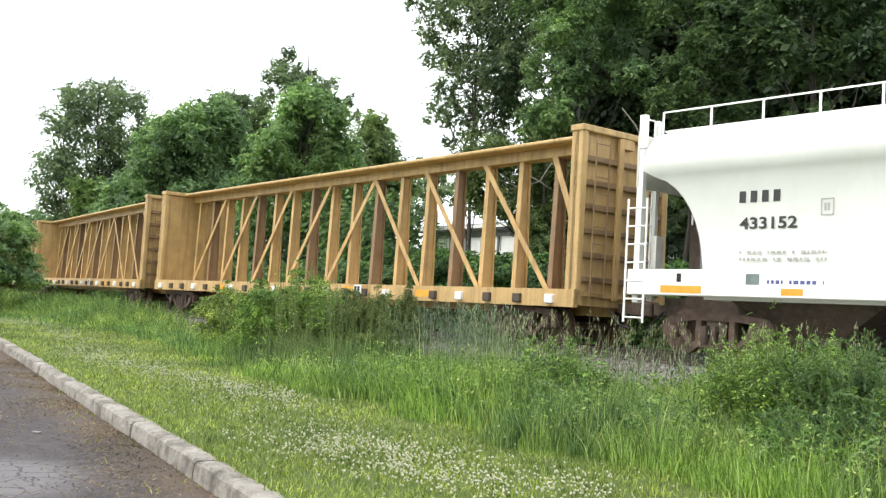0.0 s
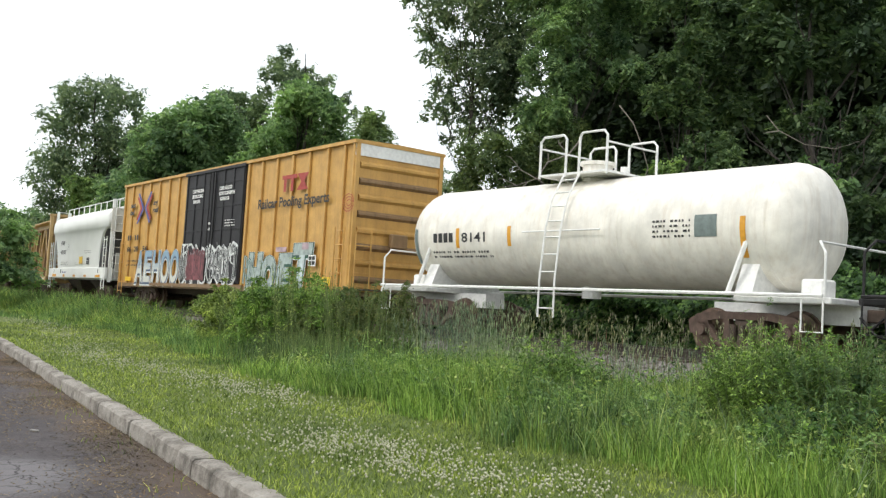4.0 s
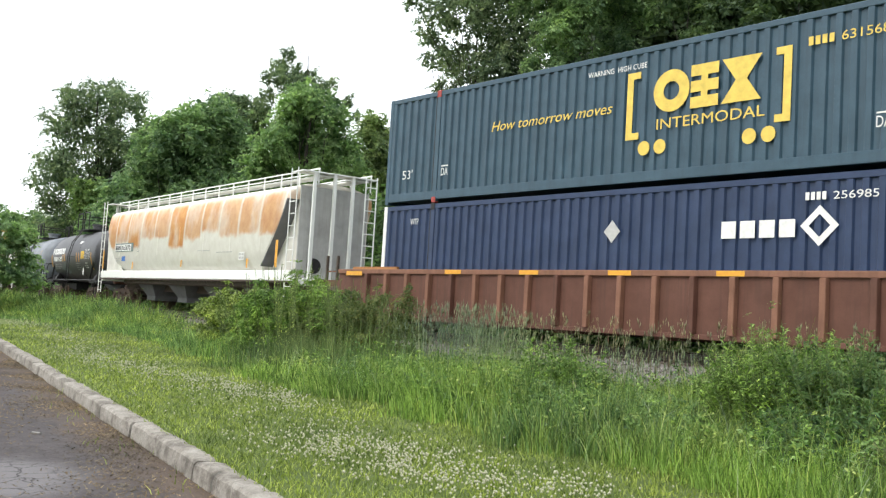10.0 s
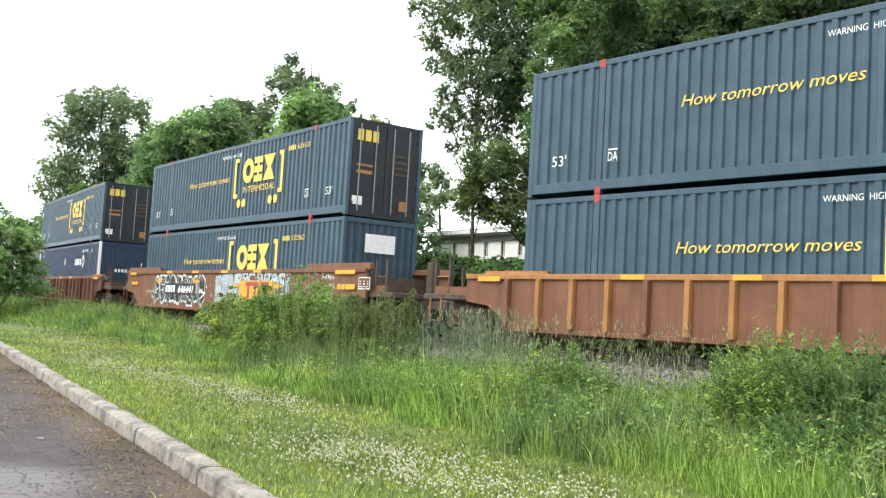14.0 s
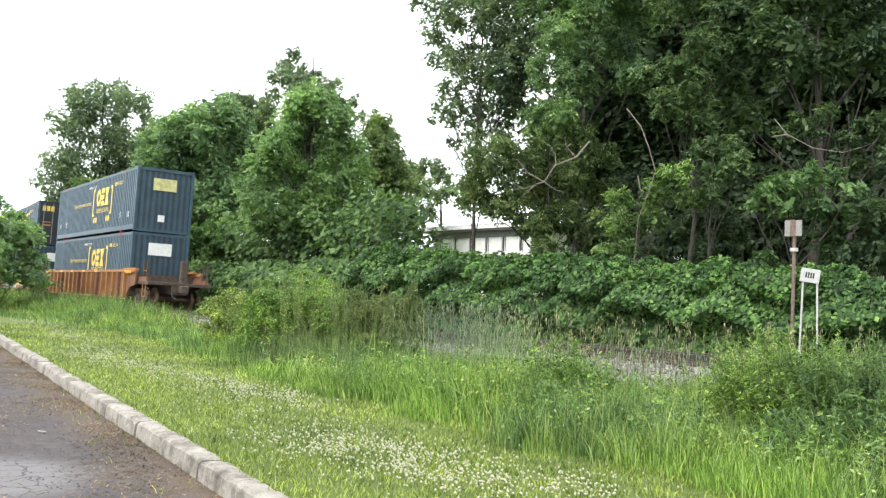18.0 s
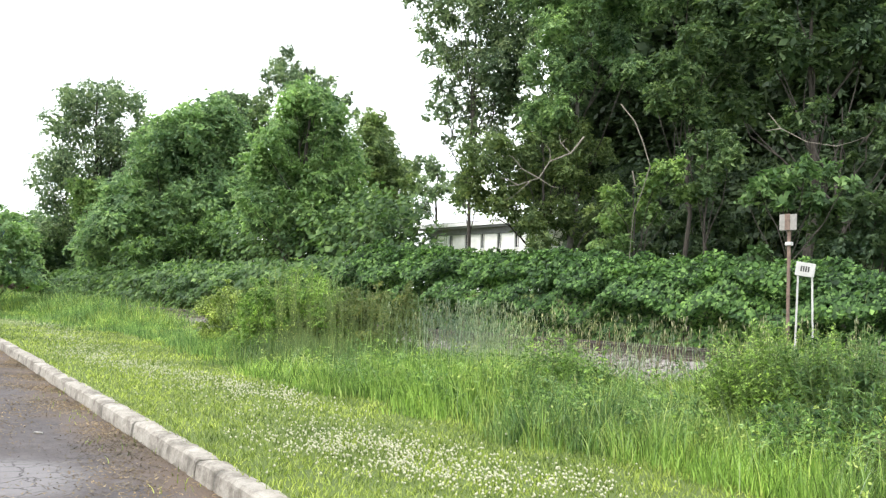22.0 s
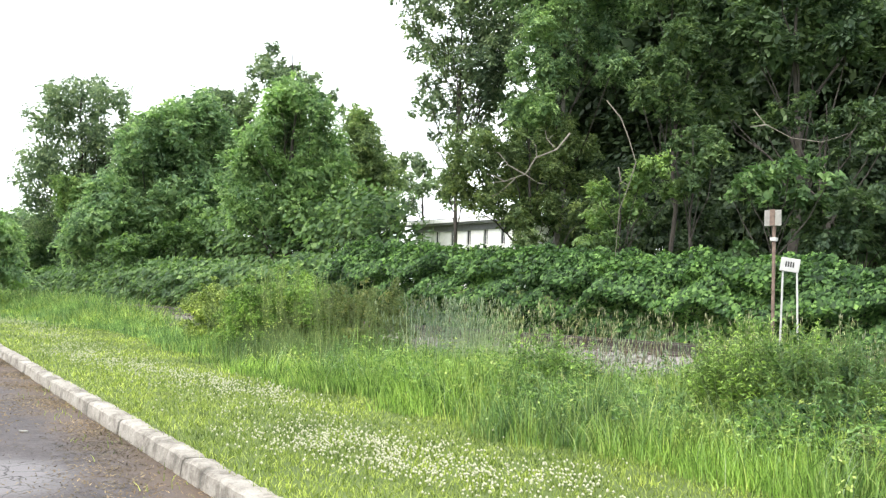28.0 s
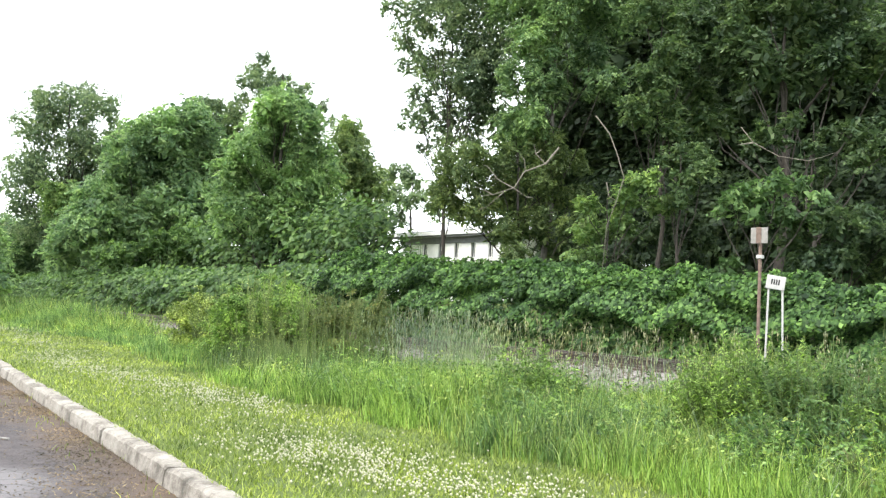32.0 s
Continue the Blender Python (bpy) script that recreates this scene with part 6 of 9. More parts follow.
def boxcar(x0, x1):
    c = car("boxcar", x0, x1, "tall yellow boxcar with black double doors and painted-over lower sides", "railcar", half=7.2)
    mid, L = (x0 + x1) / 2, (x1 - x0) / 2
    W, Z0, Z1 = 1.45, 0.92, 5.16
    part("body", boxed(-L + 0.1, L - 0.12, -W, W, Z0, Z1), M_YELLOW, c, "yellow steel boxcar body")
    roof = bmesh.new()
    prism_x(roof, [(-1.56, Z1 - 0.10), (1.56, Z1 - 0.10), (1.56, Z1), (0, Z1 + 0.03), (-1.56, Z1)], -L, L)
    part("roof", roof, M_YELLOW, c, "shallow ridged steel roof")
    part("side_sill", boxed(-L + 0.1, L - 0.1, -1.53, 1.53, 0.80, 0.95), M_TANDARK, c)
    doors = (8.5 - mid, 13.5 - mid)
    ribs = [-L + 0.12] + [x - mid for x in (2.45, 3.45, 4.5, 5.55, 6.6, 7.6, 8.4)] + [x - mid for x in (13.75, 14.75, 15.8, 16.85, 17.9, 19.0, 19.95)] + [L - 0.14]
    for x in ribs:
        for s in (-1, 1):
            part("side_post", boxed(x - 0.055, x + 0.055, *sorted((s * W, s * 1.53)), Z0, Z1 - 0.08, bevel=0.015), M_YELLOW, c)
    for i, (a, b) in enumerate(((doors[0], 10.95 - mid), (11.02 - mid, doors[1]))):
        d = part("door", boxed(a, b, -1.52, -1.44, 1.02, 5.02, bevel=0.01), M_DOORBLACK, c, "black plug door with graffiti on its lower half")
        for k in range(4):
            x = a + 0.08 + k * (b - a - 0.16) / 3
            part("door_post", boxed(x - 0.05, x + 0.05, -1.56, -1.51, 1.05, 5.0, bevel=0.012), M_DOORBLACK, d)
        for k in range(5):
            z = 1.25 + 0.82 * k
            part("door_rail", boxed(a + 0.1, b - 0.1, -1.545, -1.515, z, z + 0.06), M_DOORBLACK, d)
        part("lock_bar", bars([[((b if i == 0 else a) + (-0.2 if i == 0 else 0.2), -1.58, 1.1), ((b if i == 0 else a) + (-0.2 if i == 0 else 0.2), -1.58, 4.95)]], 0.025), M_IRON, d)
    part("door_track", boxed(doors[0] - 3.0, doors[1] + 0.4, -1.60, -1.50, 0.86, 0.98), M_TANDARK, c)
    part("door_top_track", boxed(doors[0] - 0.1, doors[1] + 0.1, -1.58, -1.50, 5.0, 5.10), M_DOORBLACK, c)
    for s in (-1, 1):
        end = part("end_wall", boxed(*sorted((s * (L - 0.12), s * (L - 0.06))), -1.48, 1.48, Z0, 4.72), M_YELLOW, c, "corrugated yellow end wall")
        part("end_panel", boxed(*sorted((s * (L - 0.12), s * (L - 0.02))), -1.5, 1.5, 4.72, Z1 - 0.05), M_LETTERW, c, "pale grey upper end panel")
        for k in range(8):
            z = 1.25 + 0.46 * k
            bm = bmesh.new()
            xa, xb = s * (L - 0.07), s * (L + 0.03)
            prism_y(bm, [(xa, z - 0.11), (xb, z - 0.03), (xb, z + 0.03), (xa, z + 0.11)], -1.34, 1.34)
            # every other rib darker: the corrugations' shadow side put into the colour
            part("end_rib", bm, M_YELLOW if k % 2 else M_TANDARK, end)
        for y in (-1.5, 1.38):
            part("corner_post", boxed(*sorted((s * (L - 0.14), s * L)), y, y + 0.12, Z0, Z1 - 0.06), M_YELLOW, c)
        part("hand_brake", boxed(*sorted((s * (L + 0.02), s * (L + 0.22))), -0.3, 0.25, 2.2, 2.6, bevel=0.03), M_TANDARK, c)
        ladder(c, s * (L + 0.08), -1.4, 0.95, 2.6, 0.5, M_YELLOW, "y", 0.38, 0.02)
        ladder(c, (L - 0.75) if s > 0 else (-L + 0.25), -1.6, 0.5, 2.7, 0.5, M_YELLOW, "x", 0.4, 0.02)
        part("crossover_step", boxed(*sorted((s * (L - 0.05), s * (L + 0.3))), -1.2, 1.2, 0.95, 1.0), M_STEEL, c)
        coupler(c, s * L, s)
        truck(c, s * 7.2, mid)
    part("centre_sill", boxed(-L, L, -0.35, 0.35, 0.6, 0.92), M_STEEL, c)
    y = -1.545
    # crossing-arrows emblem as plain bars
    for sign in (-1, 1):
        for off, mat in ((0.02, M_VIOLET), (0.24, M_RED)):
            bm = bmesh.new()
            for k in (-1, 1):
                reach = 0.82 if off < 0.1 else 0.62
                pts = [(off, 0.0), (off + 0.2, 0.0), (off + 0.2 + reach * 0.74, reach), (off + reach * 0.74, reach)]
                bm.faces.new([bm.verts.new((4.03 - mid + sign * a, y, 4.05 + k * b * 0.78)) for a, b in pts])
            part("emblem", bm, mat, c, "crossed red and blue arrow emblem")
    lettering("writing_next", "next", 2.35 - mid, 4.12, 0.20, M_LETTERK, c, y, 0.62, lean=0.2, bold=0.014)
    lettering("writing_load", "load", 2.35 - mid, 3.82, 0.20, M_LETTERK, c, y, 0.58, lean=0.2, bold=0.014)
    lettering("writing_any", "any", 5.05 - mid, 4.12, 0.20, M_LETTERK, c, y, 0.5, lean=0.2, bold=0.014)
    lettering("writing_road", "road", 5.05 - mid, 3.82, 0.20, M_LETTERK, c, y, 0.62, lean=0.2, bold=0.014)
    marks("reporting_mark", row_of_bars(2.31 - mid, 2.73, 0.52, 0.22, 2, 0.4) + row_of_bars(3.16 - mid, 2.73, 0.54, 0.22, 2, 0.4), M_LETTERK, c, y)
    for word, x in (("66", 2.30), ("20", 3.16), ("54", 4.18)):
        lettering("road_number", word, x - mid, 2.26, 0.21, M_LETTERK, c, y, 0.5, bold=0.012)
    marks("fine_print", lines_of_bars(2.4 - mid, 1.65, 2.0, 0.35, 2, 5), M_LETTERK, c, y)
    marks("placard", [(2.35 - mid, 3.05 - mid, 1.02, 1.2), (19.12 - mid, 19.66 - mid, 1.05, 1.29)], M_SIGNY, c, y)
    lettering("writing_slogan", "Railcar Pooling Experts", 14.68 - mid, 3.47, 0.31, M_LETTERK, c, y, 4.62, bold=0.01)
    bm = bmesh.new()
    for x, z, w, h in ((16.27, 4.31, 0.98, 0.13), (16.40, 3.93, 0.17, 0.38), (16.86, 3.93, 0.17, 0.38)):
        bm.faces.new([bm.verts.new((x - mid + a * w, y, z + b * h)) for a, b in ((0, 0), (1, 0), (1, 1), (0, 1))])
    for sign in (-1, 1):
        bm.faces.new([bm.verts.new((17.62 - mid + a, y, 4.185 + sign * b)) for a, b in ((-0.09, 0.0), (0.09, 0.0), (0.36, 0.255), (-0.36, 0.255))])
    part("emblem", bm, M_RED, c, "dark red angular emblem")
    ring = bmesh.new()
    for k in range(3):
        pts = [(20.37 - mid + (0.30 - 0.09 * k) * math.cos(t) + 0.02 * k, y - 0.001, 3.38 + (0.25 - 0.08 * k) * math.sin(t)) for t in (0.55 * q for q in range(12))]
        band(ring, [(a, b) for a, _, b in pts], 0.022, y - 0.002)
    part("graffiti_tag", ring, M_RED, c, "small looping red spray tag")["kind"] = "stuff"
    for x, w, n, z, rows in ((9.15, 1.10, 0, 4.52, ("CLOSE THIS DOOR", "BEFORE CLOSING", "MAIN DOOR")), (11.55, 1.22, 0, 4.50, ("CLOSE AND LOCK", "BOTH DOORS BEFORE", "MOVING CAR"))):
        for i, t in enumerate(rows):
            lettering("door_notice", t, x - mid + (0.12 if i == 2 else 0), z - 0.19 * i - 0.2, 0.12, M_LETTERW, c, -1.566, w * len(t) / 16, bold=0.008)
    marks("fine_print", lines_of_bars(12.2 - mid, 3.0, 0.8, 0.28, 3, 6) + lines_of_bars(10.7 - mid, 2.9, 0.25, 0.4, 2, 7), M_LETTERW, c, -1.566)
    # spray-painted shapes on the lower side
    for i, letter in enumerate("AEHOO"):
        x = 3.62 - mid + i * 0.96
        for grow, mat, off in ((0.30, M_GRAF_W, 0.0), (0.22, M_GRAF_N, 0.004), (0.10, M_GRAF_FADE, 0.008)):
            g = lettering("graffiti_letter", letter, x - grow * 0.5, 1.06 - grow * 0.3, 1.24, mat, c, -1.552 - off - 0.0006 * i, 0.74 + grow * 0.9, lean=0.10, bold=grow * 0.42)
            g["kind"] = "stuff"
    for i, letter in enumerate("HOET"):
        x = 14.30 - mid + i * 1.06
        for grow, mat, off in ((0.44, M_GRAF_W, 0.0), (0.38, M_GRAF_G, 0.004), (0.24, M_GRAF_T, 0.008)):
            g = lettering("graffiti_letter", letter, x - grow * 0.5, 1.0 - grow * 0.3 - (0.1, 0.0, 0.04, -0.06)[i], 1.06 + (0.12, -0.1, 0.0, 0.2)[i], mat, c, -1.552 - off - 0.0006 * i, (0.9, 0.78, 0.8, 1.0)[i] + grow * 0.9, lean=0.16, bold=grow * 0.42)
            g["kind"] = "stuff"
    wild_strokes(c, 13.95 - mid, 14.5 - mid, 0.92, 2.05, -1.566, M_GRAF_G, M_GRAF_T, 5, 2)
    marks("graffiti_linework", [(16.2 - mid, 16.9 - mid, 2.05, 2.2), (17.9 - mid, 18.3 - mid, 2.1, 2.3)], M_GRAF_Q, c, -1.567, None, "pale pink spray patches")
    # black and white tangle with a red block over the doors
    graffiti(c, 8.40 - mid, 13.40 - mid, 0.90, 2.46, -1.566, M_GRAF_W, M_GRAF_K, 2, 8)
    marks("graffiti_fill", [(9.05 - mid, 10.70 - mid, 1.12, 2.05)], M_GRAF_P, c, -1.590, None, "dull red sprayed block")
    wild_strokes(c, 8.45 - mid, 9.2 - mid, 1.0, 2.42, -1.594, M_GRAF_W, M_GRAF_K, 6, 3)
    wild_strokes(c, 9.05 - mid, 10.75 - mid, 1.05, 2.45, -1.594, M_GRAF_K, M_GRAF_P, 7, 6)
    wild_strokes(c, 10.75 - mid, 13.3 - mid, 0.98, 2.46, -1.594, M_GRAF_W, M_GRAF_K, 8, 9)
    marks("data_panel", [(18.34 - mid, 18.80 - mid, 1.60, 1.93)], M_LETTERW, c, -1.575)
    marks("data_panel", [(18.38 - mid + 0.20 * (k % 2), 18.55 - mid + 0.20 * (k % 2), 1.64 + 0.14 * (k // 2), 1.75 + 0.14 * (k // 2)) for k in range(4)], M_LETTERK, c, -1.58)
    return c


def band(bm, pts, w, y):
    """Flat painted stroke of width w along (x, z) points."""
    prev = None
    for i, (px, pz) in enumerate(pts):
        ax, az = pts[max(i - 1, 0)]
        bx, bz = pts[min(i + 1, len(pts) - 1)]
        dx, dz = bx - ax, bz - az
        ln = math.hypot(dx, dz) or 1.0
        ox, oz = -dz / ln * w / 2, dx / ln * w / 2
        row = [bm.verts.new((px - ox, y, pz - oz)), bm.verts.new((px + ox, y, pz + oz))]
        if prev:
            bm.faces.new((prev[0], row[0], row[1], prev[1]))
        prev = row


def wild_strokes(c, x0, x1, z0, z1, y, edge, fill, seed, n, wide=0.13):
    """Interlocked sprayed strokes, each a filled band with a paler or darker rim: hooks, arrows and bends."""
    rnd = random.Random(seed)
    rim, core = bmesh.new(), bmesh.new()
    w, h = x1 - x0, z1 - z0
    for i in range(n):
        cx = x0 + w * (i + 0.5) / n
        sx, sz = max(w / n * 0.75, 0.22), h * rnd.uniform(0.36, 0.5)
        cz = (z0 + z1) / 2 + rnd.uniform(-0.06, 0.06) * h
        form = rnd.randrange(4)
        if form == 0:
            pts = [(-0.5, -0.95), (-0.3, 0.9), (0.45, 0.75), (0.5, 0.1), (-0.2, 0.0), (0.6, -0.95)]
        elif form == 1:
            pts = [(0.6 * math.cos(t), 0.85 * math.sin(t)) for t in (0.6 + 0.5 * k for k in range(10))]
        elif form == 2:
            pts = [(-0.7, 0.9), (0.1, 0.6), (-0.1, -0.2), (0.5, -0.3), (0.2, -0.95), (-0.5, -0.8)]
        else:
            pts = [(-0.6, -0.9), (0.0, 0.95), (0.6, -0.9), (0.2, -0.2), (-0.3, -0.25)]
        flip = rnd.choice((-1, 1))
        pts = [(min(max(cx + flip * sx * a + rnd.uniform(-0.03, 0.03), x0), x1), min(max(cz + sz * b, z0), z1)) for a, b in pts]
        band(rim, pts, wide, y - 0.0006 * i)
        band(core, pts, wide * 0.5, y - 0.0006 * i - 0.0004)
    part("graffiti_outline", rim, edge, c, "interlocked spray-painted strokes")["kind"] = "stuff"
    part("graffiti_fill", core, fill, c, "inner colour of the painted strokes")["kind"] = "stuff"


def graffiti(c, x0, x1, z0, z1, y, edge, fill, seed, n, third=None):
    """Row of jagged overlapping spray-paint shapes with thick outlines; no letters."""
    rnd = random.Random(seed)
    w = (x1 - x0) / n

    def poly(bm, pts, yy):
        vs = [bm.verts.new((min(max(px, x0), x1), yy, min(max(pz, z0), z1))) for px, pz in pts]
        f = bm.faces.new(vs)
        bmesh.ops.triangulate(bm, faces=[f])

    def shard(cx, cz, rx, rz, k, wob):
        out = []
        for i in range(k):
            a = 2 * math.pi * (i + rnd.uniform(-0.3, 0.3)) / k
            r = rnd.uniform(1 - wob, 1 + wob)
            cs, sn = math.cos(a), math.sin(a)
            q = max(abs(cs), abs(sn))
            out.append((cx + rx * r * cs / q, cz + rz * r * sn / q))
        return out
    a, b, d, e = bmesh.new(), bmesh.new(), bmesh.new(), bmesh.new()
    for i in range(n):
        cx = x0 + (i + 0.5) * w
        h = (z1 - z0) / 2 * rnd.uniform(0.86, 1.0)
        cz = (z0 + z1) / 2 + rnd.uniform(-0.06, 0.06)
        s = shard(cx, cz, w * 0.55, h, 9, 0.18)
        poly(a, s, y - 0.0005 * i)
        poly(b, [(cx + (px - cx) * 0.80, cz + (pz - cz) * 0.84) for px, pz in s], y - 0.006 - 0.0005 * i)
        for q in range(4):
            px, pz = cx + rnd.uniform(-0.4, 0.4) * w, cz + rnd.uniform(-0.6, 0.6) * h
            t = rnd.uniform(-0.5, 0.5) + (math.pi / 2 if rnd.random() < 0.65 else 0)
            ln, th = rnd.uniform(0.12, 0.36), rnd.uniform(0.02, 0.05)
            u, v = (math.cos(t) * ln, math.sin(t) * ln), (-math.sin(t) * th, math.cos(t) * th)
            poly(d, [(px - u[0] - v[0], pz - u[1] - v[1]), (px + u[0] - v[0], pz + u[1] - v[1]), (px + u[0] + v[0], pz + u[1] + v[1]), (px - u[0] + v[0], pz - u[1] + v[1])], y - 0.016 - 0.0004 * (4 * i + q) / n)
        if third and i % 2 == 0:
            poly(e, shard(cx + 0.2 * w, cz - 0.1 * h, w * 0.35, h * 0.5, 7, 0.3), y - 0.012 - 0.0004 * i)
    for name, bm, mat, label in (("graffiti_outline", a, edge, "jagged spray-painted outline shapes"), ("graffiti_fill", b, fill, "jagged spray-painted filled shapes"), ("graffiti_linework", d, edge, "short spray-painted strokes")):
        part(name, bm, mat, c, label)["kind"] = "stuff"
    if third:
        part("graffiti_colouring", e, third, c, "spray-painted colour patches")["kind"] = "stuff"
    else:
        e.free()


def tank_car(name, x0, x1, t0, t1, r, zc, mat, frame_mat, label, plat_x, plat_w, group="cars of the freight train"):
    c = car(name, x0, x1, label, "tank car", half=(x1 - x0) / 2 - 1.8)
    mid, L = (x0 + x1) / 2, (x1 - x0) / 2
    a, b = t0 - mid, t1 - mid
    prof = [(0.0, 0.001), (0.02, 0.35), (0.07, 0.6), (0.16, 0.78), (0.30, 0.92), (0.48, 0.985), (0.62, 1.0)]
    rings = []
    xs = [(a + d, q) for d, q in prof] + [(a + (b - a) * k / 5, 1.0) for k in range(1, 5)] + [(b - d, q) for d, q in prof[::-1]]
    for x, q in xs:
        rings.append([(x, r * q * math.cos(t), zc + r * q * math.sin(t)) for t in (2 * math.pi * k / 40 for k in range(40))])
    soft(part("tank", loft(rings), mat, c, "welded steel tank with domed ends"))
    for x in (a + 0.62, a + (b - a) * 0.36, a + (b - a) * 0.64, b - 0.62):
        rr = [[(x + d, (r + h) * math.cos(t), zc + (r + h) * math.sin(t)) for t in (2 * math.pi * k / 40 for k in range(40))] for d, h in ((-0.03, 0.001), (-0.015, 0.008), (0.015, 0.008), (0.03, 0.001))]
        part("weld_seam", loft(rr), mat, c)
    for s in (-1, 1):
        part("end_frame", boxed(*sorted((s * L, s * (L - 1.9))), -1.35, 1.35, 0.98, 1.10, bevel=0.02), frame_mat, c)
        part("stub_sill", boxed(*sorted((s * L, s * (L - 3.0))), -0.32, 0.32, 0.65, 1.0), frame_mat, c)
        bm = bmesh.new()
        x = (a + 1.0) if s < 0 else (b - 1.0)
        prism_x(bm, [(-1.2, 1.1), (1.2, 1.1), (0.95, zc - 0.75), (-0.95, zc - 0.75)], x - 0.18, x + 0.18)
        part("saddle", bm, frame_mat, c)
        part("strap", bars([[(x - 0.25, -1.32, 1.1), (x, -r * 0.93, zc - 0.35)]], 0.05), frame_mat, c)
        part("hand_rail", bars([[(s * (L - 0.1), -1.38, 1.1), (s * (L - 0.1), -1.38, 1.85), (s * (L - 0.25), -1.3, 2.05), (s * (L - 0.25), 1.3, 2.05), (s * (L - 0.1), 1.38, 1.85), (s * (L - 0.1), 1.38, 1.1)]], 0.025), frame_mat, c)
        part("step_stirrup", bars([[(s * (L - 0.1), -1.42, 1.05), (s * (L - 0.1), -1.42, 0.5), (s * (L - 0.5), -1.42, 0.5), (s * (L - 0.5), -1.42, 1.05)]], 0.02), frame_mat, c)
        part("brake_gear", boxed(*sorted((s * (L - 0.5), s * (L - 0.95))), -0.7, -0.25, 1.1, 1.45, bevel=0.04), frame_mat, c)
        coupler(c, s * L, s)
        truck(c, s * (L - 1.8), mid)
    part("side_rail", bars([[(-L + 0.1, -1.45, 1.12), (L - 0.1, -1.45, 1.12)]], 0.035), frame_mat, c)
    part("side_rail", bars([[(-L + 0.1, 1.45, 1.12), (L - 0.1, 1.45, 1.12)]], 0.035), frame_mat, c)
    # manway platform
    px, top = plat_x - mid, zc + r
    w = plat_w / 2
    part("platform", boxed(px - w, px + w, -0.85, 0.85, top + 0.04, top + 0.09), frame_mat, c)
    part("manway", bars([[(px, 0, top - 0.1), (px, 0, top + 0.34)]], 0.34, 18), mat, c)
    part("manway_lid", bars([[(px, 0, top + 0.34), (px, 0, top + 0.42)]], 0.40, 18), mat, c)
    for y in (-0.85, 0.85):
        for sx in (-1, 1):
            part("platform_rail", bars([[(px + sx * w, y, top), (px + sx * w, y, top + 0.85), (px + sx * (w - 0.1), y, top + 0.95), (px + sx * 0.28, y, top + 0.95), (px + sx * 0.2, y, top + 0.85), (px + sx * 0.2, y, top)]], 0.03), frame_mat, c)
    for sx in (-1, 1):
        part("platform_rail", bars([[(px + sx * w, -0.85, top + 0.7), (px + sx * w, 0.85, top + 0.7)]], 0.025), frame_mat, c)
    # side ladder over the curve of the tank
    rail = [(0, -1.47, 0.5), (0, -1.47, 1.3), (0, -r - 0.14, zc), (0, -r * 0.88 - 0.12, zc + r * 0.55), (0, -0.85, top + 0.06)]
    for dx in (-0.23, 0.23):
        part("ladder_rail", bars([[(px + dx, y, z) for _, y, z in rail]], 0.024), frame_mat, c)
    pts = [Vector(p) for p in rail]
    for (p, q) in zip(pts, pts[1:]):
        k = max(1, int((q - p).length / 0.33))
        for i in range(k):
            m = p.lerp(q, (i + 0.5) / k)
            part("rung", bars([[(px - 0.23, m.y, m.z), (px + 0.23, m.y, m.z)]], 0.018, 5), frame_mat, c)
    part("grab_bar", bars([[(px - 1.0, -r - 0.1, zc - 0.05), (px + 1.3, -r - 0.1, zc - 0.05)]], 0.018), frame_mat, c)
    for k in range(2):
        part("safety_valve", bars([[(px + 0.62 - 1.2 * k, 0.2, top), (px + 0.62 - 1.2 * k, 0.2, top + 0.3)]], 0.09, 10), frame_mat, c)
    part("bottom_outlet", bars([[(px, 0, zc - r - 0.25), (px, 0, zc - r + 0.1)]], 0.22, 12), frame_mat, c)
    return c, mid, (r + 0.001, zc)


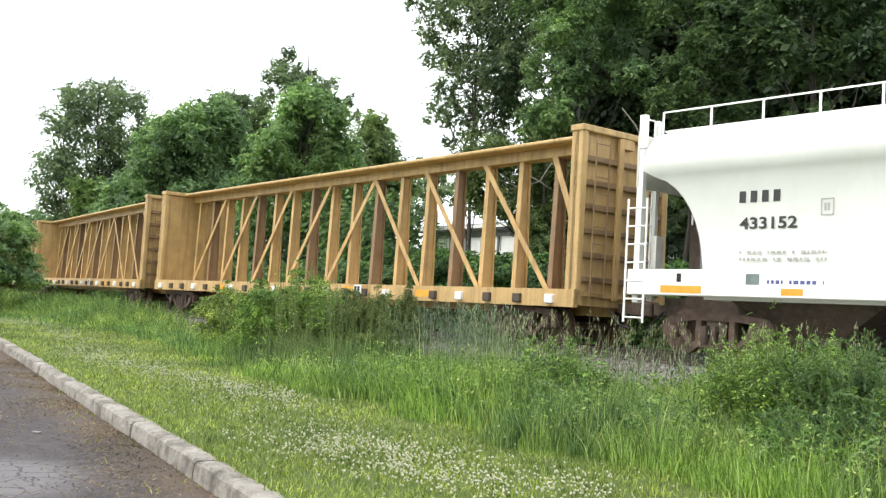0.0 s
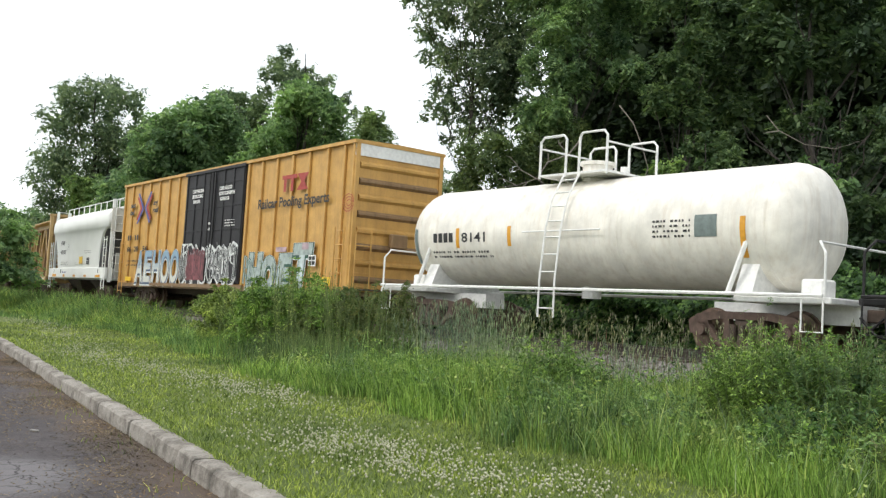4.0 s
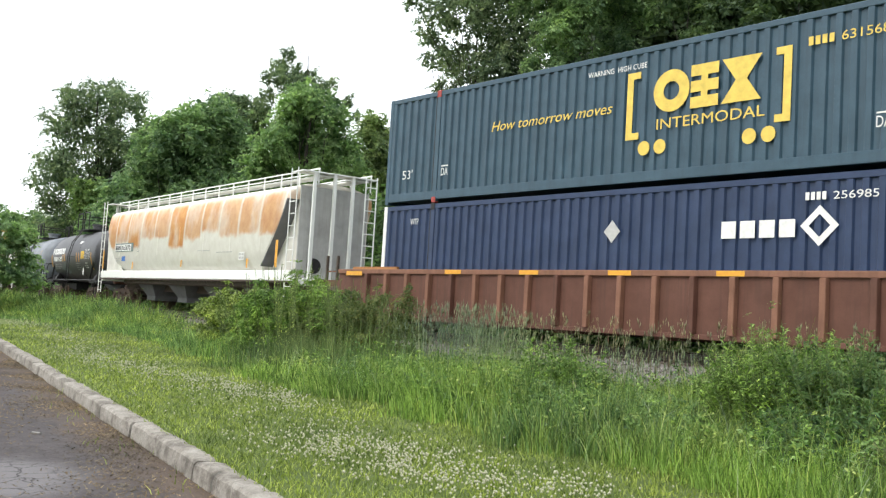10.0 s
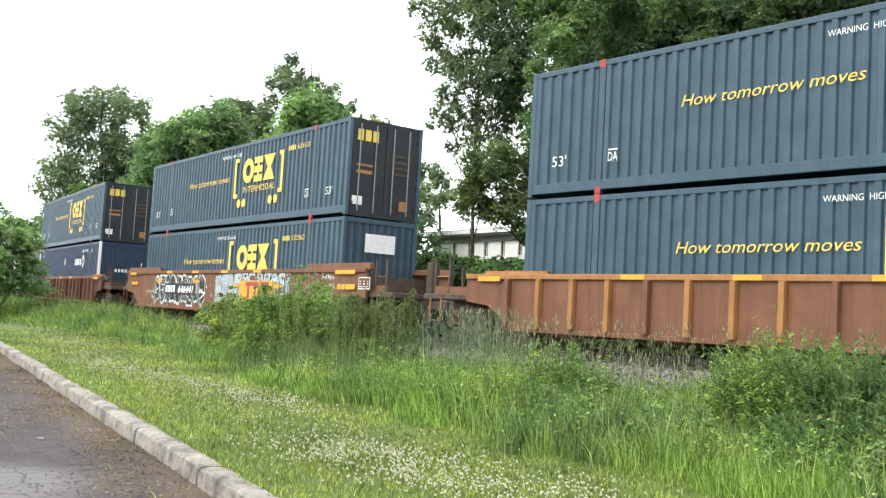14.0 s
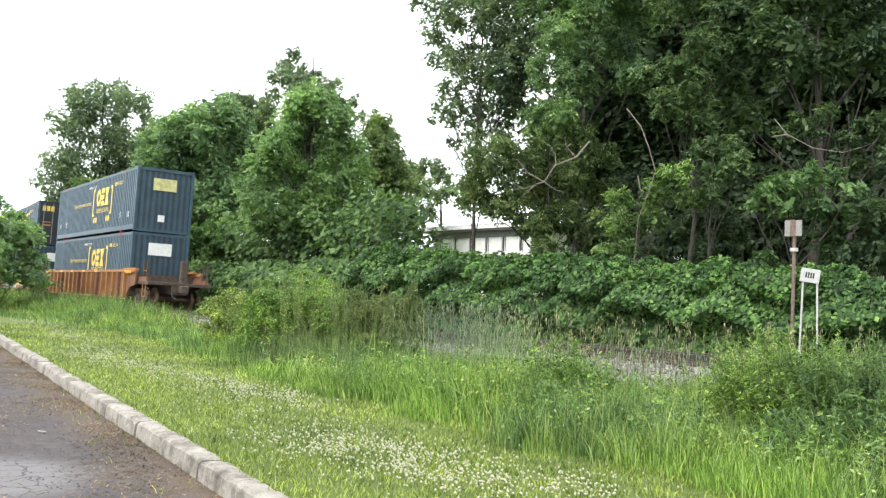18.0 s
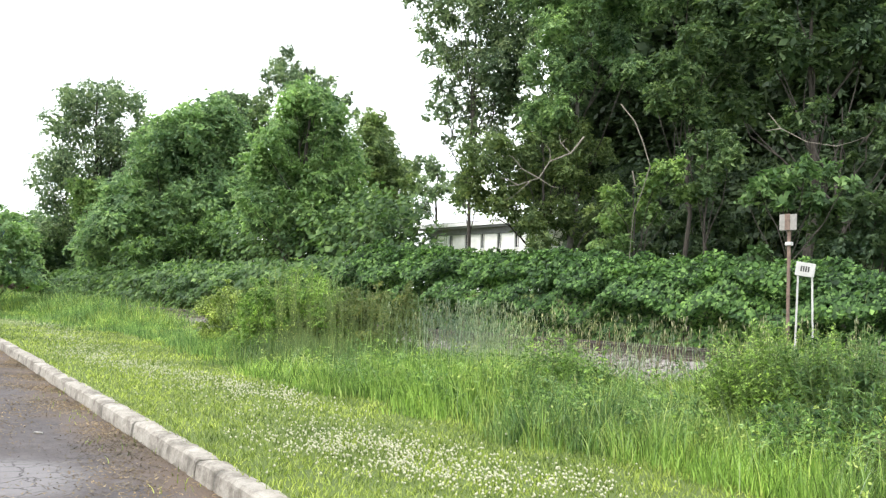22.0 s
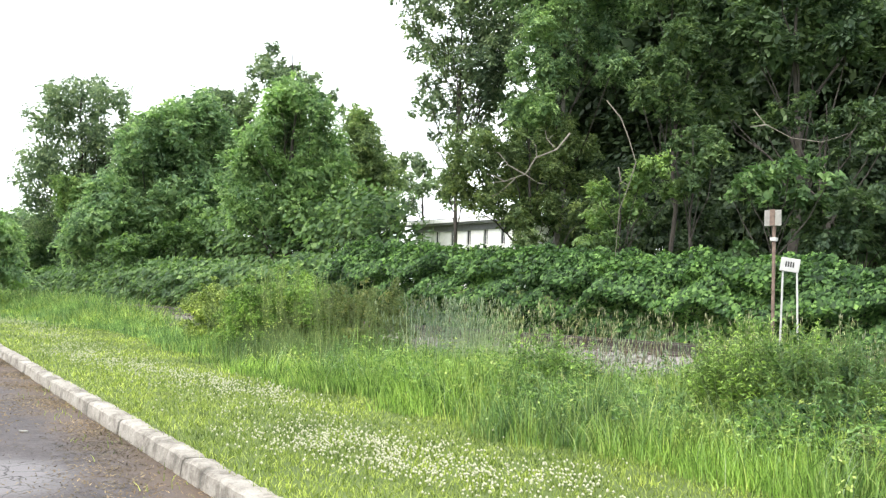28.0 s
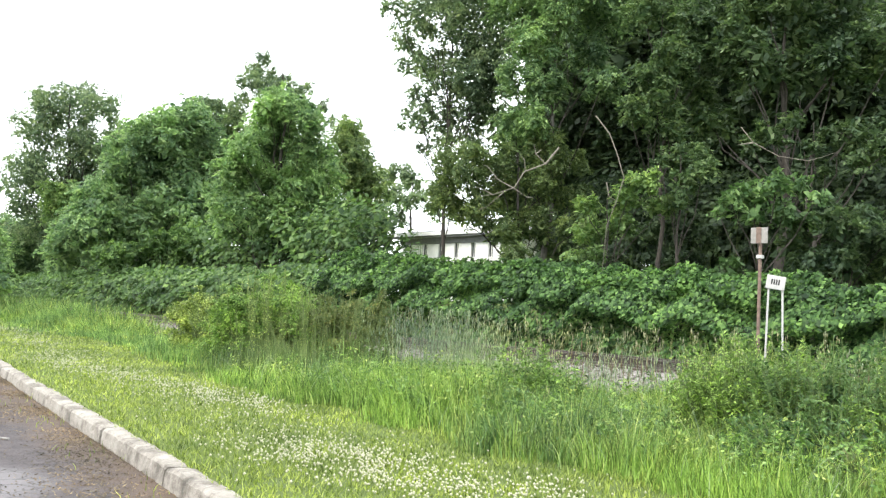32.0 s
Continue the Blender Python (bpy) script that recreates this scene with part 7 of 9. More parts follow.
def tanks():
    c, mid, bend = tank_car("tank_car", 21.8, 34.5, 22.5, 33.7, 1.22, 2.45, M_CREAM, M_LETTERW, "cream-white tank car with white handrails and platform", 28.0, 2.0)
    marks("reporting_mark", row_of_bars(23.70 - mid, 2.22, 0.80, 0.23, 4, 0.25), M_LETTERK, c, 0, bend)
    lettering("road_number", "8141", 24.78 - mid, 2.22, 0.23, M_LETTERK, c, 0, 0.85, bend, bold=0.004)
    marks("fine_print", lines_of_bars(23.64 - mid, 1.85, 2.2, 0.22, 2, 11) + lines_of_bars(30.6 - mid, 2.2, 0.9, 0.4, 4, 12), M_LETTERK, c, 0, bend)
    marks("stripe", [(22.95 - mid, 23.06 - mid, 1.71, 2.58)], M_GREENISH, c, 0, bend)
    marks("stripe", [(24.57 - mid, 24.69 - mid, 2.08, 2.56), (26.4 - mid, 26.52 - mid, 2.1, 2.56), (32.6 - mid, 32.72 - mid, 1.8, 2.56)], M_STRIPE, c, 0, bend)
    marks("placard", [(31.6 - mid, 32.1 - mid, 2.2, 2.62)], M_GREENISH, c, 0, bend)
    c, mid, bend = tank_car("tank_car", 34.9, 47.7, 35.2, 47.0, 1.33, 2.40, M_GREYTANK, M_IRON, "dusty blue-grey tank car with dark platform and ladder", 41.3, 2.4)
    marks("reporting_mark", row_of_bars(36.72 - mid, 2.27, 0.85, 0.21, 4, 0.35), M_TAN, c, 0, bend)
    marks("road_number_bars", row_of_bars(37.72 - mid, 2.27, 1.1, 0.21, 6, 0.35), M_TAN, c, 0, bend)
    marks("placard", [(41.95 - mid, 42.70 - mid, 2.16, 2.54)], M_SIGNY, c, 0, bend)
    marks("notice", lines_of_bars(42.02 - mid, 2.2, 0.6, 0.3, 3, 18), M_TANDARK, c, 0, (bend[0] + 0.003, bend[1]))
    marks("notice", lines_of_bars(42.15 - mid, 1.98, 0.4, 0.12, 2, 19), M_SIGNY, c, 0, bend)
    marks("notice", [(43.80 - mid, 44.94 - mid, 2.2, 2.66)], M_SIGNGREY, c, 0, bend)
    marks("notice", lines_of_bars(43.85 - mid, 2.22, 1.02, 0.42, 5, 13), M_GREYTANK, c, 0, (bend[0] + 0.003, bend[1]))
    marks("placard", [(43.36 - mid, 43.86 - mid, 1.82, 2.08)], M_LETTERW, c, 0, bend)
    marks("placard", [(43.40 - mid, 43.59 - mid, 1.85, 2.05), (43.63 - mid, 43.82 - mid, 1.85, 2.05)], M_IRON, c, 0, (bend[0] + 0.003, bend[1]))
    marks("stripe", [(45.25 - mid, 45.37 - mid, 2.25, 2.9), (40.3 - mid, 40.4 - mid, 2.1, 2.9), (35.5 - mid, 35.62 - mid, 1.8, 2.5)], M_TAN, c, 0, bend)
    dm = bmesh.new()
    dm.faces.new([dm.verts.new((44.50 - mid + a, -1.5, 1.5 + b)) for a, b in ((0.17, 0), (0, 0.2), (-0.17, 0), (0, -0.2))])
    part("hazard_diamond", dm, M_LETTERW, c, "white hazard diamond")
    part("air_reservoir", bars([[(45.6 - mid, -1.0, 1.42), (46.5 - mid, -1.0, 1.42)]], 0.2, 12), M_GREYTANK, c)
    c, mid, bend = tank_car("tank_car", 48.2, 60.4, 48.7, 59.7, 1.33, 2.40, M_BLACKTANK, M_IRON, "matt black tank car with white lettering and orange stripes", 54.1, 2.5)
    fan = bmesh.new()
    for k in range(3):
        band(fan, [(49.53 - mid, 2.52), (49.45 - mid + 0.08 * k, 2.70), (49.38 - mid + 0.15 * k, 2.90 - 0.04 * abs(k - 1))], 0.085, -bend[0] - 0.02)
    for v in fan.verts:
        v.co.y = -math.sqrt(max(bend[0] ** 2 - (v.co.z - bend[1]) ** 2, 0)) - 0.01
    part("emblem", fan, M_LETTERW, c, "white leaf-like emblem")
    marks("brand_bars", [(49.85 - mid + 0.42 * i, 49.85 - mid + 0.42 * i + 0.36, 2.52, 2.83) for i in range(6)], M_LETTERW, c, 0, bend, "white heavy name blocks")
    marks("brand_bars", [(49.97 - mid + 0.42 * i, 50.09 - mid + 0.42 * i, 2.62, 2.73) for i in range(6)], M_BLACKTANK, c, 0, (bend[0] + 0.004, bend[1]))
    marks("reporting_mark", row_of_bars(49.84 - mid, 2.14, 0.92, 0.24, 4, 0.22), M_LETTERW, c, 0, bend)
    lettering("road_number", "16280", 50.86 - mid, 2.14, 0.245, M_LETTERW, c, 0, 0.96, bend, bold=0.008)
    marks("fine_print", lines_of_bars(49.75 - mid, 1.75, 1.75, 0.30, 3, 14) + lines_of_bars(55.04 - mid, 1.66, 0.46, 0.40, 4, 15) + lines_of_bars(55.58 - mid, 1.66, 0.42, 0.40, 4, 16), M_GREYPAINT, c, 0, bend)
    marks("notice", lines_of_bars(57.04 - mid, 2.19, 1.09, 0.52, 7, 17), M_LETTERW, c, 0, bend)
    marks("placard", [(56.19 - mid, 56.89 - mid, 2.21, 2.59)], M_SIGNY, c, 0, bend)
    marks("notice", lines_of_bars(56.25 - mid, 2.25, 0.58, 0.28, 3, 20), M_TAN, c, 0, (bend[0] + 0.003, bend[1]))
    marks("placard", [(56.97 - mid, 57.50 - mid, 1.74, 2.0)], M_LETTERW, c, 0, bend)
    marks("placard", [(57.0 - mid, 57.22 - mid, 1.77, 1.97), (57.25 - mid, 57.47 - mid, 1.77, 1.97)], M_BLACKTANK, c, 0, (bend[0] + 0.003, bend[1]))
    marks("stripe", [(49.12 - mid, 49.26 - mid, 1.75, 2.5), (51.98 - mid, 52.10 - mid, 2.1, 2.5), (52.43 - mid, 52.55 - mid, 2.13, 2.53), (55.17 - mid, 55.29 - mid, 2.06, 2.53), (55.70 - mid, 55.82 - mid, 2.05, 2.52), (58.30 - mid, 58.42 - mid, 1.63, 2.49)], M_STRIPE, c, 0, bend)
    marks("faded_patch", [(55.2 - mid, 55.62 - mid, 3.0, 3.13), (55.62 - mid, 55.84 - mid, 3.06, 3.12)], M_LETTERW, c, 0, bend)
    dm = bmesh.new()
    dm.faces.new([dm.verts.new((57.80 - mid + a, -1.5, 1.55 + b)) for a, b in ((0.18, 0), (0, 0.22), (-0.18, 0), (0, -0.22))])
    part("hazard_diamond", dm, M_LETTERW, c, "white hazard diamond")
    spray = bmesh.new()
    rnd = random.Random(77)
    for k in range(13):
        t = math.radians(12 + 156 * k / 12)
        ln = rnd.uniform(0.45, 0.9)
        pts = [(52.3 - mid + 0.16 * math.cos(t) + ln * q * math.cos(t), 1.48 + 0.85 * ln * q * math.sin(t)) for q in (0.1, 0.55, 1.0)]
        for (ax, az), (bx, bz) in zip(pts, pts[1:]):
            band(spray, [(ax, az), (bx, bz)], 0.05 if k % 3 else 0.085, -bend[0] - 0.012)
    for v in spray.verts:
        v.co.y = -math.sqrt(max(bend[0] ** 2 - (v.co.z - bend[1]) ** 2, 0)) - 0.012
    part("graffiti_linework", spray, M_GREENISH, c, "faint grey plant-like spray strokes")["kind"] = "stuff"


def hopper_rusty(x0, x1):
    c = car("covered_hopper", x0, x1, "long pale grey covered hopper with orange rust along its upper sides", "railcar")
    mid, L = (x0 + x1) / 2, (x1 - x0) / 2
    zs = [1.30, 1.60, 1.72, 1.95, 2.2, 2.6, 3.0, 3.4, 3.8, 4.05, 4.2, 4.32, 4.38]
    ws = [1.36, 1.36, 1.48, 1.56, 1.60, 1.61, 1.60, 1.58, 1.53, 1.46, 1.30, 0.9, 0.5]
    def slope(z):
        return 0.68 + 1.8 * (1 - min(max((z - 1.6) / 1.6, 0), 1))
    def rear(z):
        return 0.75 + 1.75 * (1 - min(max((z - 1.6) / 2.45, 0), 1)) ** 1.3
    hopper_shell(x0, x1, zs, ws, lambda z: -L + slope(z), lambda z: L - rear(z), "body", M_BLOTCH, c, "rust-blotched pale hopper body")
    for k in range(7):
        x = -7.0 + k * 2.35
        part("seam", boxed(x - 0.012, x + 0.012, -1.618, -1.59, 2.2, 3.2), M_BLOTCH, c)
    for s in (-1, 1):
        part("side_sill", boxed(-L + 0.2, L - 0.2, *sorted((s * 1.46, s * 1.62)), 1.24, 1.56, bevel=0.02), M_WHITE, c)
        part("sill_lip", boxed(-L + 0.2, L - 0.2, *sorted((s * 1.5, s * 1.66)), 1.19, 1.235), M_STEEL, c)
        for e in (-1, 1):
            bm = bmesh.new()
            if e < 0:
                outline, yy = [(-L + 2.9, 1.56), (-L + 0.74, 1.56), (-L + 0.68, 2.7), (-L + 0.6, 3.0), (-L + 0.66, 3.25), (-L + 0.85, 3.3)], s * 1.50
            else:
                outline, yy = [(L - 2.7, 1.56), (L - 0.45, 1.56), (L - 0.45, 4.2), (L - 0.85, 4.2), (L - 1.2, 3.2)], s * 1.12
            prism_y(bm, outline, yy - 0.02, yy + 0.02)
            part("end_gusset", bm, M_PALE, c, "flat pale triangular end sheet")
    # added dark sheet that paints the shade on the sloping rear end
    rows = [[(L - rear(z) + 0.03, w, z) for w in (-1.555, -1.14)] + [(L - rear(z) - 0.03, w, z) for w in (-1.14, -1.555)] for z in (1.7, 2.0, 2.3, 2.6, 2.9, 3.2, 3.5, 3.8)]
    part("slope_shade_sheet", loft(rows), M_SHADEGREY, c, "sloping end sheet, coloured dark grey for its shade")
    for k in range(4):
        x = -5.4 + k * 3.6
        rows = [[(x - a, -b, z), (x + a, -b, z), (x + a, b, z), (x - a, b, z)] for a, b, z in ((1.0, 1.0, 1.2), (0.5, 0.6, 0.55), (0.5, 0.6, 0.36))]
        part("outlet_chute", loft(rows), M_SHADEGREY, c)
    part("centre_sill", boxed(-L, L, -0.3, 0.3, 0.75, 1.25), M_STEEL, c)
    # dark slab put in for the shade between the chutes
    part("underframe_shade", boxed(-L + 2.6, L - 2.6, -1.3, 1.3, 1.02, 1.2, bevel=0.02), M_STEEL, c)
    for y in (-0.62, 0.62):
        part("roof_walk", boxed(-L + 0.1, L - 0.1, y - 0.24, y + 0.24, 4.52, 4.555), M_WHITE, c)
        part("roof_rail", bars([[(-L, y * 1.5, 4.74), (L, y * 1.5, 4.74)], [(-L, y * 1.5, 4.60), (L, y * 1.5, 4.60)]], 0.022), M_WHITE, c)
        for k in range(16):
            x = -L + 0.05 + k * (2 * L - 0.1) / 15
            part("roof_rail_post", bars([[(x, y * 1.5, 4.2), (x, y * 1.5, 4.74)]], 0.026, 5), M_WHITE, c)
    for k in range(8):
        x = -7.2 + k * 2.05
        part("roof_hatch", boxed(x - 0.7, x + 0.7, -0.32, 0.32, 4.36, 4.47, bevel=0.03), M_WHITE, c)
    for s in (-1, 1):
        part("end_wall", boxed(*sorted((s * (L - 0.42), s * (L - 0.36))), -1.34, 1.05, 1.3, 4.2), M_GREYPAINT, c, "plain grey end wall")
        part("end_sill", boxed(*sorted((s * (L - 0.35), s * L)), -1.5, 1.5, 1.12, 1.34, bevel=0.02), M_WHITE, c)
        for y in (-1.05, -0.35, 0.3):
            part("end_post", boxed(*sorted((s * (L - 0.10), s * (L - 0.02))), y - 0.05, y + 0.05, 1.3, 4.6), M_WHITE, c)
        ladder(c, (L - 0.5) if s > 0 else (-L + 0.02), -1.63, 0.6, 4.7, 0.42, M_WHITE, "x", 0.37, 0.02)
        ladder(c, s * (L + 0.02), 0.72, 1.3, 4.7, 0.40, M_WHITE, "y", 0.37, 0.024)
        part("roof_end_deck", boxed(*sorted((s * (L - 0.7), s * (L + 0.02))), -1.5, 1.12, 4.60, 4.64), M_WHITE, c)
        part("brake_rigging", boxed(*sorted((s * (L - 0.05), s * (L + 0.2))), -0.9, -0.3, 1.0, 1.35, bevel=0.04), M_RUSTCAR, c)
        coupler(c, s * L, s)
        truck(c, s * (L - 1.9), mid)
        part("vent_hole", bars([[(s * (L - 0.37), -0.75, 1.75), (s * (L - 0.33), -0.75, 1.75)]], 0.24, 14), M_IRON, c)
    y = -1.622
    marks("number_board", [(63.40 - mid, 65.75 - mid, 2.38, 2.74)], M_GREENISH, c, y, None, "grey-green number board")
    marks("number_board", [(63.43 - mid, 64.20 - mid, 2.41, 2.69), (64.26 - mid, 65.46 - mid, 2.41, 2.69)], M_LETTERW, c, y - 0.004)
    marks("reporting_mark", row_of_bars(63.48 - mid, 2.45, 0.68, 0.2, 4, 0.3), M_LETTERK, c, y - 0.008)
    lettering("road_number", "165870", 64.32 - mid, 2.45, 0.2, M_LETTERK, c, y - 0.008, 1.08, bold=0.006)
    marks("placard", [(64.26 - mid, 64.72 - mid, 1.98, 2.18)], M_BLUEPLATE, c, y + 0.02)
    marks("fine_print", lines_of_bars(63.45 - mid, 1.96, 0.55, 0.22, 2, 21), M_GREYPAINT, c, y + 0.025)
    marks("data_square", [(66.28 - mid, 66.30 - mid, 2.36, 2.58), (66.48 - mid, 66.50 - mid, 2.36, 2.58), (66.28 - mid, 66.50 - mid, 2.57, 2.59), (66.28 - mid, 66.50 - mid, 2.35, 2.37)], M_GREYPAINT, c, y)
    marks("data_panel", [(76.50 - mid, 76.95 - mid, 1.91, 2.16)], M_LETTERW, c, y)
    marks("data_panel", [(76.54 - mid + 0.2 * (k % 2), 76.71 - mid + 0.2 * (k % 2), 1.94 + 0.11 * (k // 2), 2.02 + 0.11 * (k // 2)) for k in range(4)], M_GREYPAINT, c, y - 0.004)
    marks("stripe", [(65.63 - mid, 65.77 - mid, 1.62, 1.94), (71.2 - mid, 71.33 - mid, 1.7, 1.95), (77.05 - mid, 77.17 - mid, 1.65, 1.95)], M_STRIPE, c, y + 0.03)
    marks("scrape", [(74.6 - mid, 75.9 - mid, 2.18, 2.20), (72.9 - mid, 74.0 - mid, 2.26, 2.275)], M_GREYPAINT, c, y)
    marks("stripe", [(79.25 - mid, 79.42 - mid, 1.65, 2.5), (61.75 - mid, 61.9 - mid, 1.65, 2.5)], M_STRIPE, c, -1.645)
    return c


M_GREYPAINT = paint("hopper_grey", (0.40, 0.40, 0.38), (0.18, 0.14, 0.11), 0.35, 0.6, grime=0.15)
# dark grey that paints shade on hopper end sheets; also colours the chutes
M_SHADEGREY = paint("shade_dark_grey", (0.15, 0.15, 0.155), (0.09, 0.07, 0.055), 0.3, 0.6, grime=0.15)
M_PALE = paint("pale_grey", (0.62, 0.61, 0.55), (0.40, 0.34, 0.26), 0.25, 0.6, grime=0.1)
M_OLIVE = plain("graffiti_olive", (0.10, 0.085, 0.06), 0.6, 0, 0.4, 5)
M_RUSTRIB = paint("rusty_rib", (0.21, 0.095, 0.055), (0.09, 0.042, 0.028), 0.6, 0.75)
M_PALEYELLOW = plain("pale_yellow_panel", (0.55, 0.52, 0.24), 0.6, 0, 0.3, 6)
M_GREENISH = plain("grey_green_board", (0.16, 0.20, 0.19), 0.6, 0, 0.2, 9)
M_BLUEPLATE = plain("blue_placard", (0.06, 0.16, 0.45), 0.6, 0, 0.15, 9)


def corrugated(bm, x0, x1, z0, z1, y, s, pitch=0.28, depth=0.05):
    """Side sheet pressed in upright corrugations."""
    pts = []
    n = max(2, int((x1 - x0) / pitch))
    p = (x1 - x0) / n
    for i in range(n):
        x = x0 + i * p
        pts += [(x, 0), (x + p * 0.40, 0), (x + p * 0.50, depth), (x + p * 0.90, depth)]
    pts.append((x1, 0))
    a = [bm.verts.new((px, y - s * d, z0)) for px, d in pts]
    b = [bm.verts.new((px, y - s * d, z1)) for px, d in pts]
    for i in range(len(pts) - 1):
        bm.faces.new((a[i], a[i + 1], b[i + 1], b[i]))


def container(x0, z0, wide, mat, label, half, name="shipping_container", door=True):
    """53-foot container, set in or on a well car."""
    mid, L, W, H = x0 + 8.08, 8.08, 1.295, 2.89
    c = empty(name, rail_pose(mid, half), label, "container", "containers on the train")
    CARS.append((c, mid, half))
    Z = z0
    bm = boxed(-L + 0.06, L - 0.06, -W + 0.09, W - 0.09, Z + 0.15, Z + H - 0.06)
    part("box", bm, mat, c)
    spans = ((-L + 0.12, -L + 2.0), (-L + 2.16, L - 2.16), (L - 2.0, L - 0.12))
    for s in (-1, 1):
        for a, b in spans:
            bm = bmesh.new()
            corrugated(bm, a + 0.02, b - 0.02, Z + 0.30, Z + H - 0.12, s * (W - 0.015), s)
            part("side_sheet", bm, mat, c)
        for x in (-L, -L + 2.0, L - 2.16, L - 0.14):
            part("corner_post" if abs(x) > L - 0.2 else "mid_post", boxed(x, x + (0.16 if abs(x) < L - 0.2 else 0.14), *sorted((s * (W - 0.12), s * W)), Z + 0.02, Z + H, bevel=0.012),
                 (M_LETTERW if wide and abs(x) > L - 0.2 else mat), c)
        part("bottom_rail", boxed(-L + 0.14, L - 0.14, *sorted((s * (W - 0.10), s * (W - 0.004))), Z + 0.08, Z + 0.30, bevel=0.012), mat, c)
        part("top_rail", boxed(-L + 0.14, L - 0.14, *sorted((s * (W - 0.08), s * (W - 0.006))), Z + H - 0.13, Z + H - 0.005, bevel=0.012), mat, c)
        for x in (-L + 1.965, L - 2.0):
            part("post_seam", boxed(x, x + 0.035, *sorted((s * (W - 0.1), s * (W - 0.012))), Z + 0.30, Z + H - 0.13), M_IRON, c)
        for x in (-L + 2.0, L - 2.16):
            part("lift_casting", boxed(x + 0.005, x + 0.155, *sorted((s * (W - 0.1), s * (W + 0.006))), Z + H - 0.16, Z + H + 0.012), M_RED if not wide else M_IRON, c)
            part("lift_casting", boxed(x + 0.005, x + 0.155, *sorted((s * (W - 0.1), s * (W + 0.006))), Z - 0.002, Z + 0.14), M_RED if not wide else M_IRON, c)
    part("roof", boxed(-L + 0.05, L - 0.05, -W + 0.05, W - 0.05, Z + H - 0.05, Z + H - 0.012), mat, c)
    dm = M_DARKEND if door else mat
    if door:
        for y in (-W + 0.13, 0.01):
            d = part("end_door", boxed(L - 0.08, L - 0.015, y, y + W - 0.15, Z + 0.14, Z + H - 0.12, bevel=0.01), dm, c, "dark container door")
            for k in (0.25, 0.8):
                yy = y + k
                part("lock_rod", bars([[(L + 0.02, yy, Z + 0.16), (L + 0.02, yy, Z + H - 0.14)]], 0.02), M_SIGNGREY, d)
            for k in range(4):
                part("hinge", boxed(L - 0.015, L + 0.015, (y if y < 0 else y + W - 0.25), (y if y < 0 else y + W - 0.25) + 0.1, Z + 0.3 + 0.7 * k, Z + 0.42 + 0.7 * k), M_IRON, d)
    else:
        bm = bmesh.new()
        n = 9
        step = (2 * W - 0.3) / n
        prof = []
        for i in range(n):
            y = -W + 0.15 + i * step
            prof += [(L - 0.03, y), (L - 0.03, y + step * 0.4), (L - 0.10, y + step * 0.55), (L - 0.10, y + step * 0.85)]
        prof.append((L - 0.03, W - 0.15))
        low = [bm.verts.new((u, v, Z + 0.14)) for u, v in prof]
        high = [bm.verts.new((u, v, Z + H - 0.12)) for u, v in prof]
        for i in range(len(prof) - 1):
            bm.faces.new((low[i], low[i + 1], high[i + 1], high[i]))
        part("end_sheet", bm, M_ENDSHADE, c, "corrugated end sheet, blue darkened for its shade")
    part("end_sill", boxed(L - 0.1, L - 0.003, -W + 0.13, W - 0.13, Z + 0.02, Z + 0.15), dm, c)
    part("end_header", boxed(L - 0.1, L - 0.003, -W + 0.13, W - 0.13, Z + H - 0.13, Z + H - 0.003), dm, c)
    part("front_wall", boxed(-L + 0.02, -L + 0.08, -W + 0.13, W - 0.13, Z + 0.03, Z + H - 0.02), mat, c)
    return c


def yellow_emblem(c, x, z, h, y, mat):
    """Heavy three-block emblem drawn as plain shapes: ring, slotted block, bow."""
    k = 22

    def ring(bm, cx, cz, ro, ri):
        rows = [[bm.verts.new((cx + r * 1.02 * math.cos(t), y, cz + r * math.sin(t))) for r in (ri, ro)] for t in (2 * math.pi * i / k for i in range(k))]
        for i in range(k):
            u, v = rows[i], rows[(i + 1) % k]
            bm.faces.new((u[0], u[1], v[1], v[0]))

    def quad(bm, pts):
        bm.faces.new([bm.verts.new((px, y, pz)) for px, pz in pts])
    bm = bmesh.new()
    ring(bm, x + h * 0.48, z + h / 2, h * 0.5, h * 0.22)
    part("emblem", bm, mat, c, "heavy yellow ring")
    bm = bmesh.new()
    a, w = x + h * 1.02, h * 0.74
    for z0, z1 in ((0.0, 0.26), (0.37, 0.63), (0.74, 1.0)):
        quad(bm, [(a, z + z0 * h), (a + w, z + z0 * h), (a + w, z + z1 * h), (a, z + z1 * h)])
    quad(bm, [(a + 0.38 * w, z + 0.26 * h), (a + 0.62 * w, z + 0.26 * h), (a + 0.62 * w, z + 0.37 * h), (a + 0.38 * w, z + 0.37 * h)])
    quad(bm, [(a + 0.38 * w, z + 0.63 * h), (a + 0.62 * w, z + 0.63 * h), (a + 0.62 * w, z + 0.74 * h), (a + 0.38 * w, z + 0.74 * h)])
    part("emblem", bm, mat, c, "heavy yellow slotted block")
    bm = bmesh.new()
    b, w = x + h * 1.84, h * 1.0
    quad(bm, [(b, z), (b + w, z), (b + 0.64 * w, z + 0.5 * h), (b + 0.36 * w, z + 0.5 * h)])
    quad(bm, [(b + 0.36 * w, z + 0.5 * h), (b + 0.64 * w, z + 0.5 * h), (b + w, z + h), (b, z + h)])
    part("emblem", bm, mat, c, "heavy yellow waisted block")


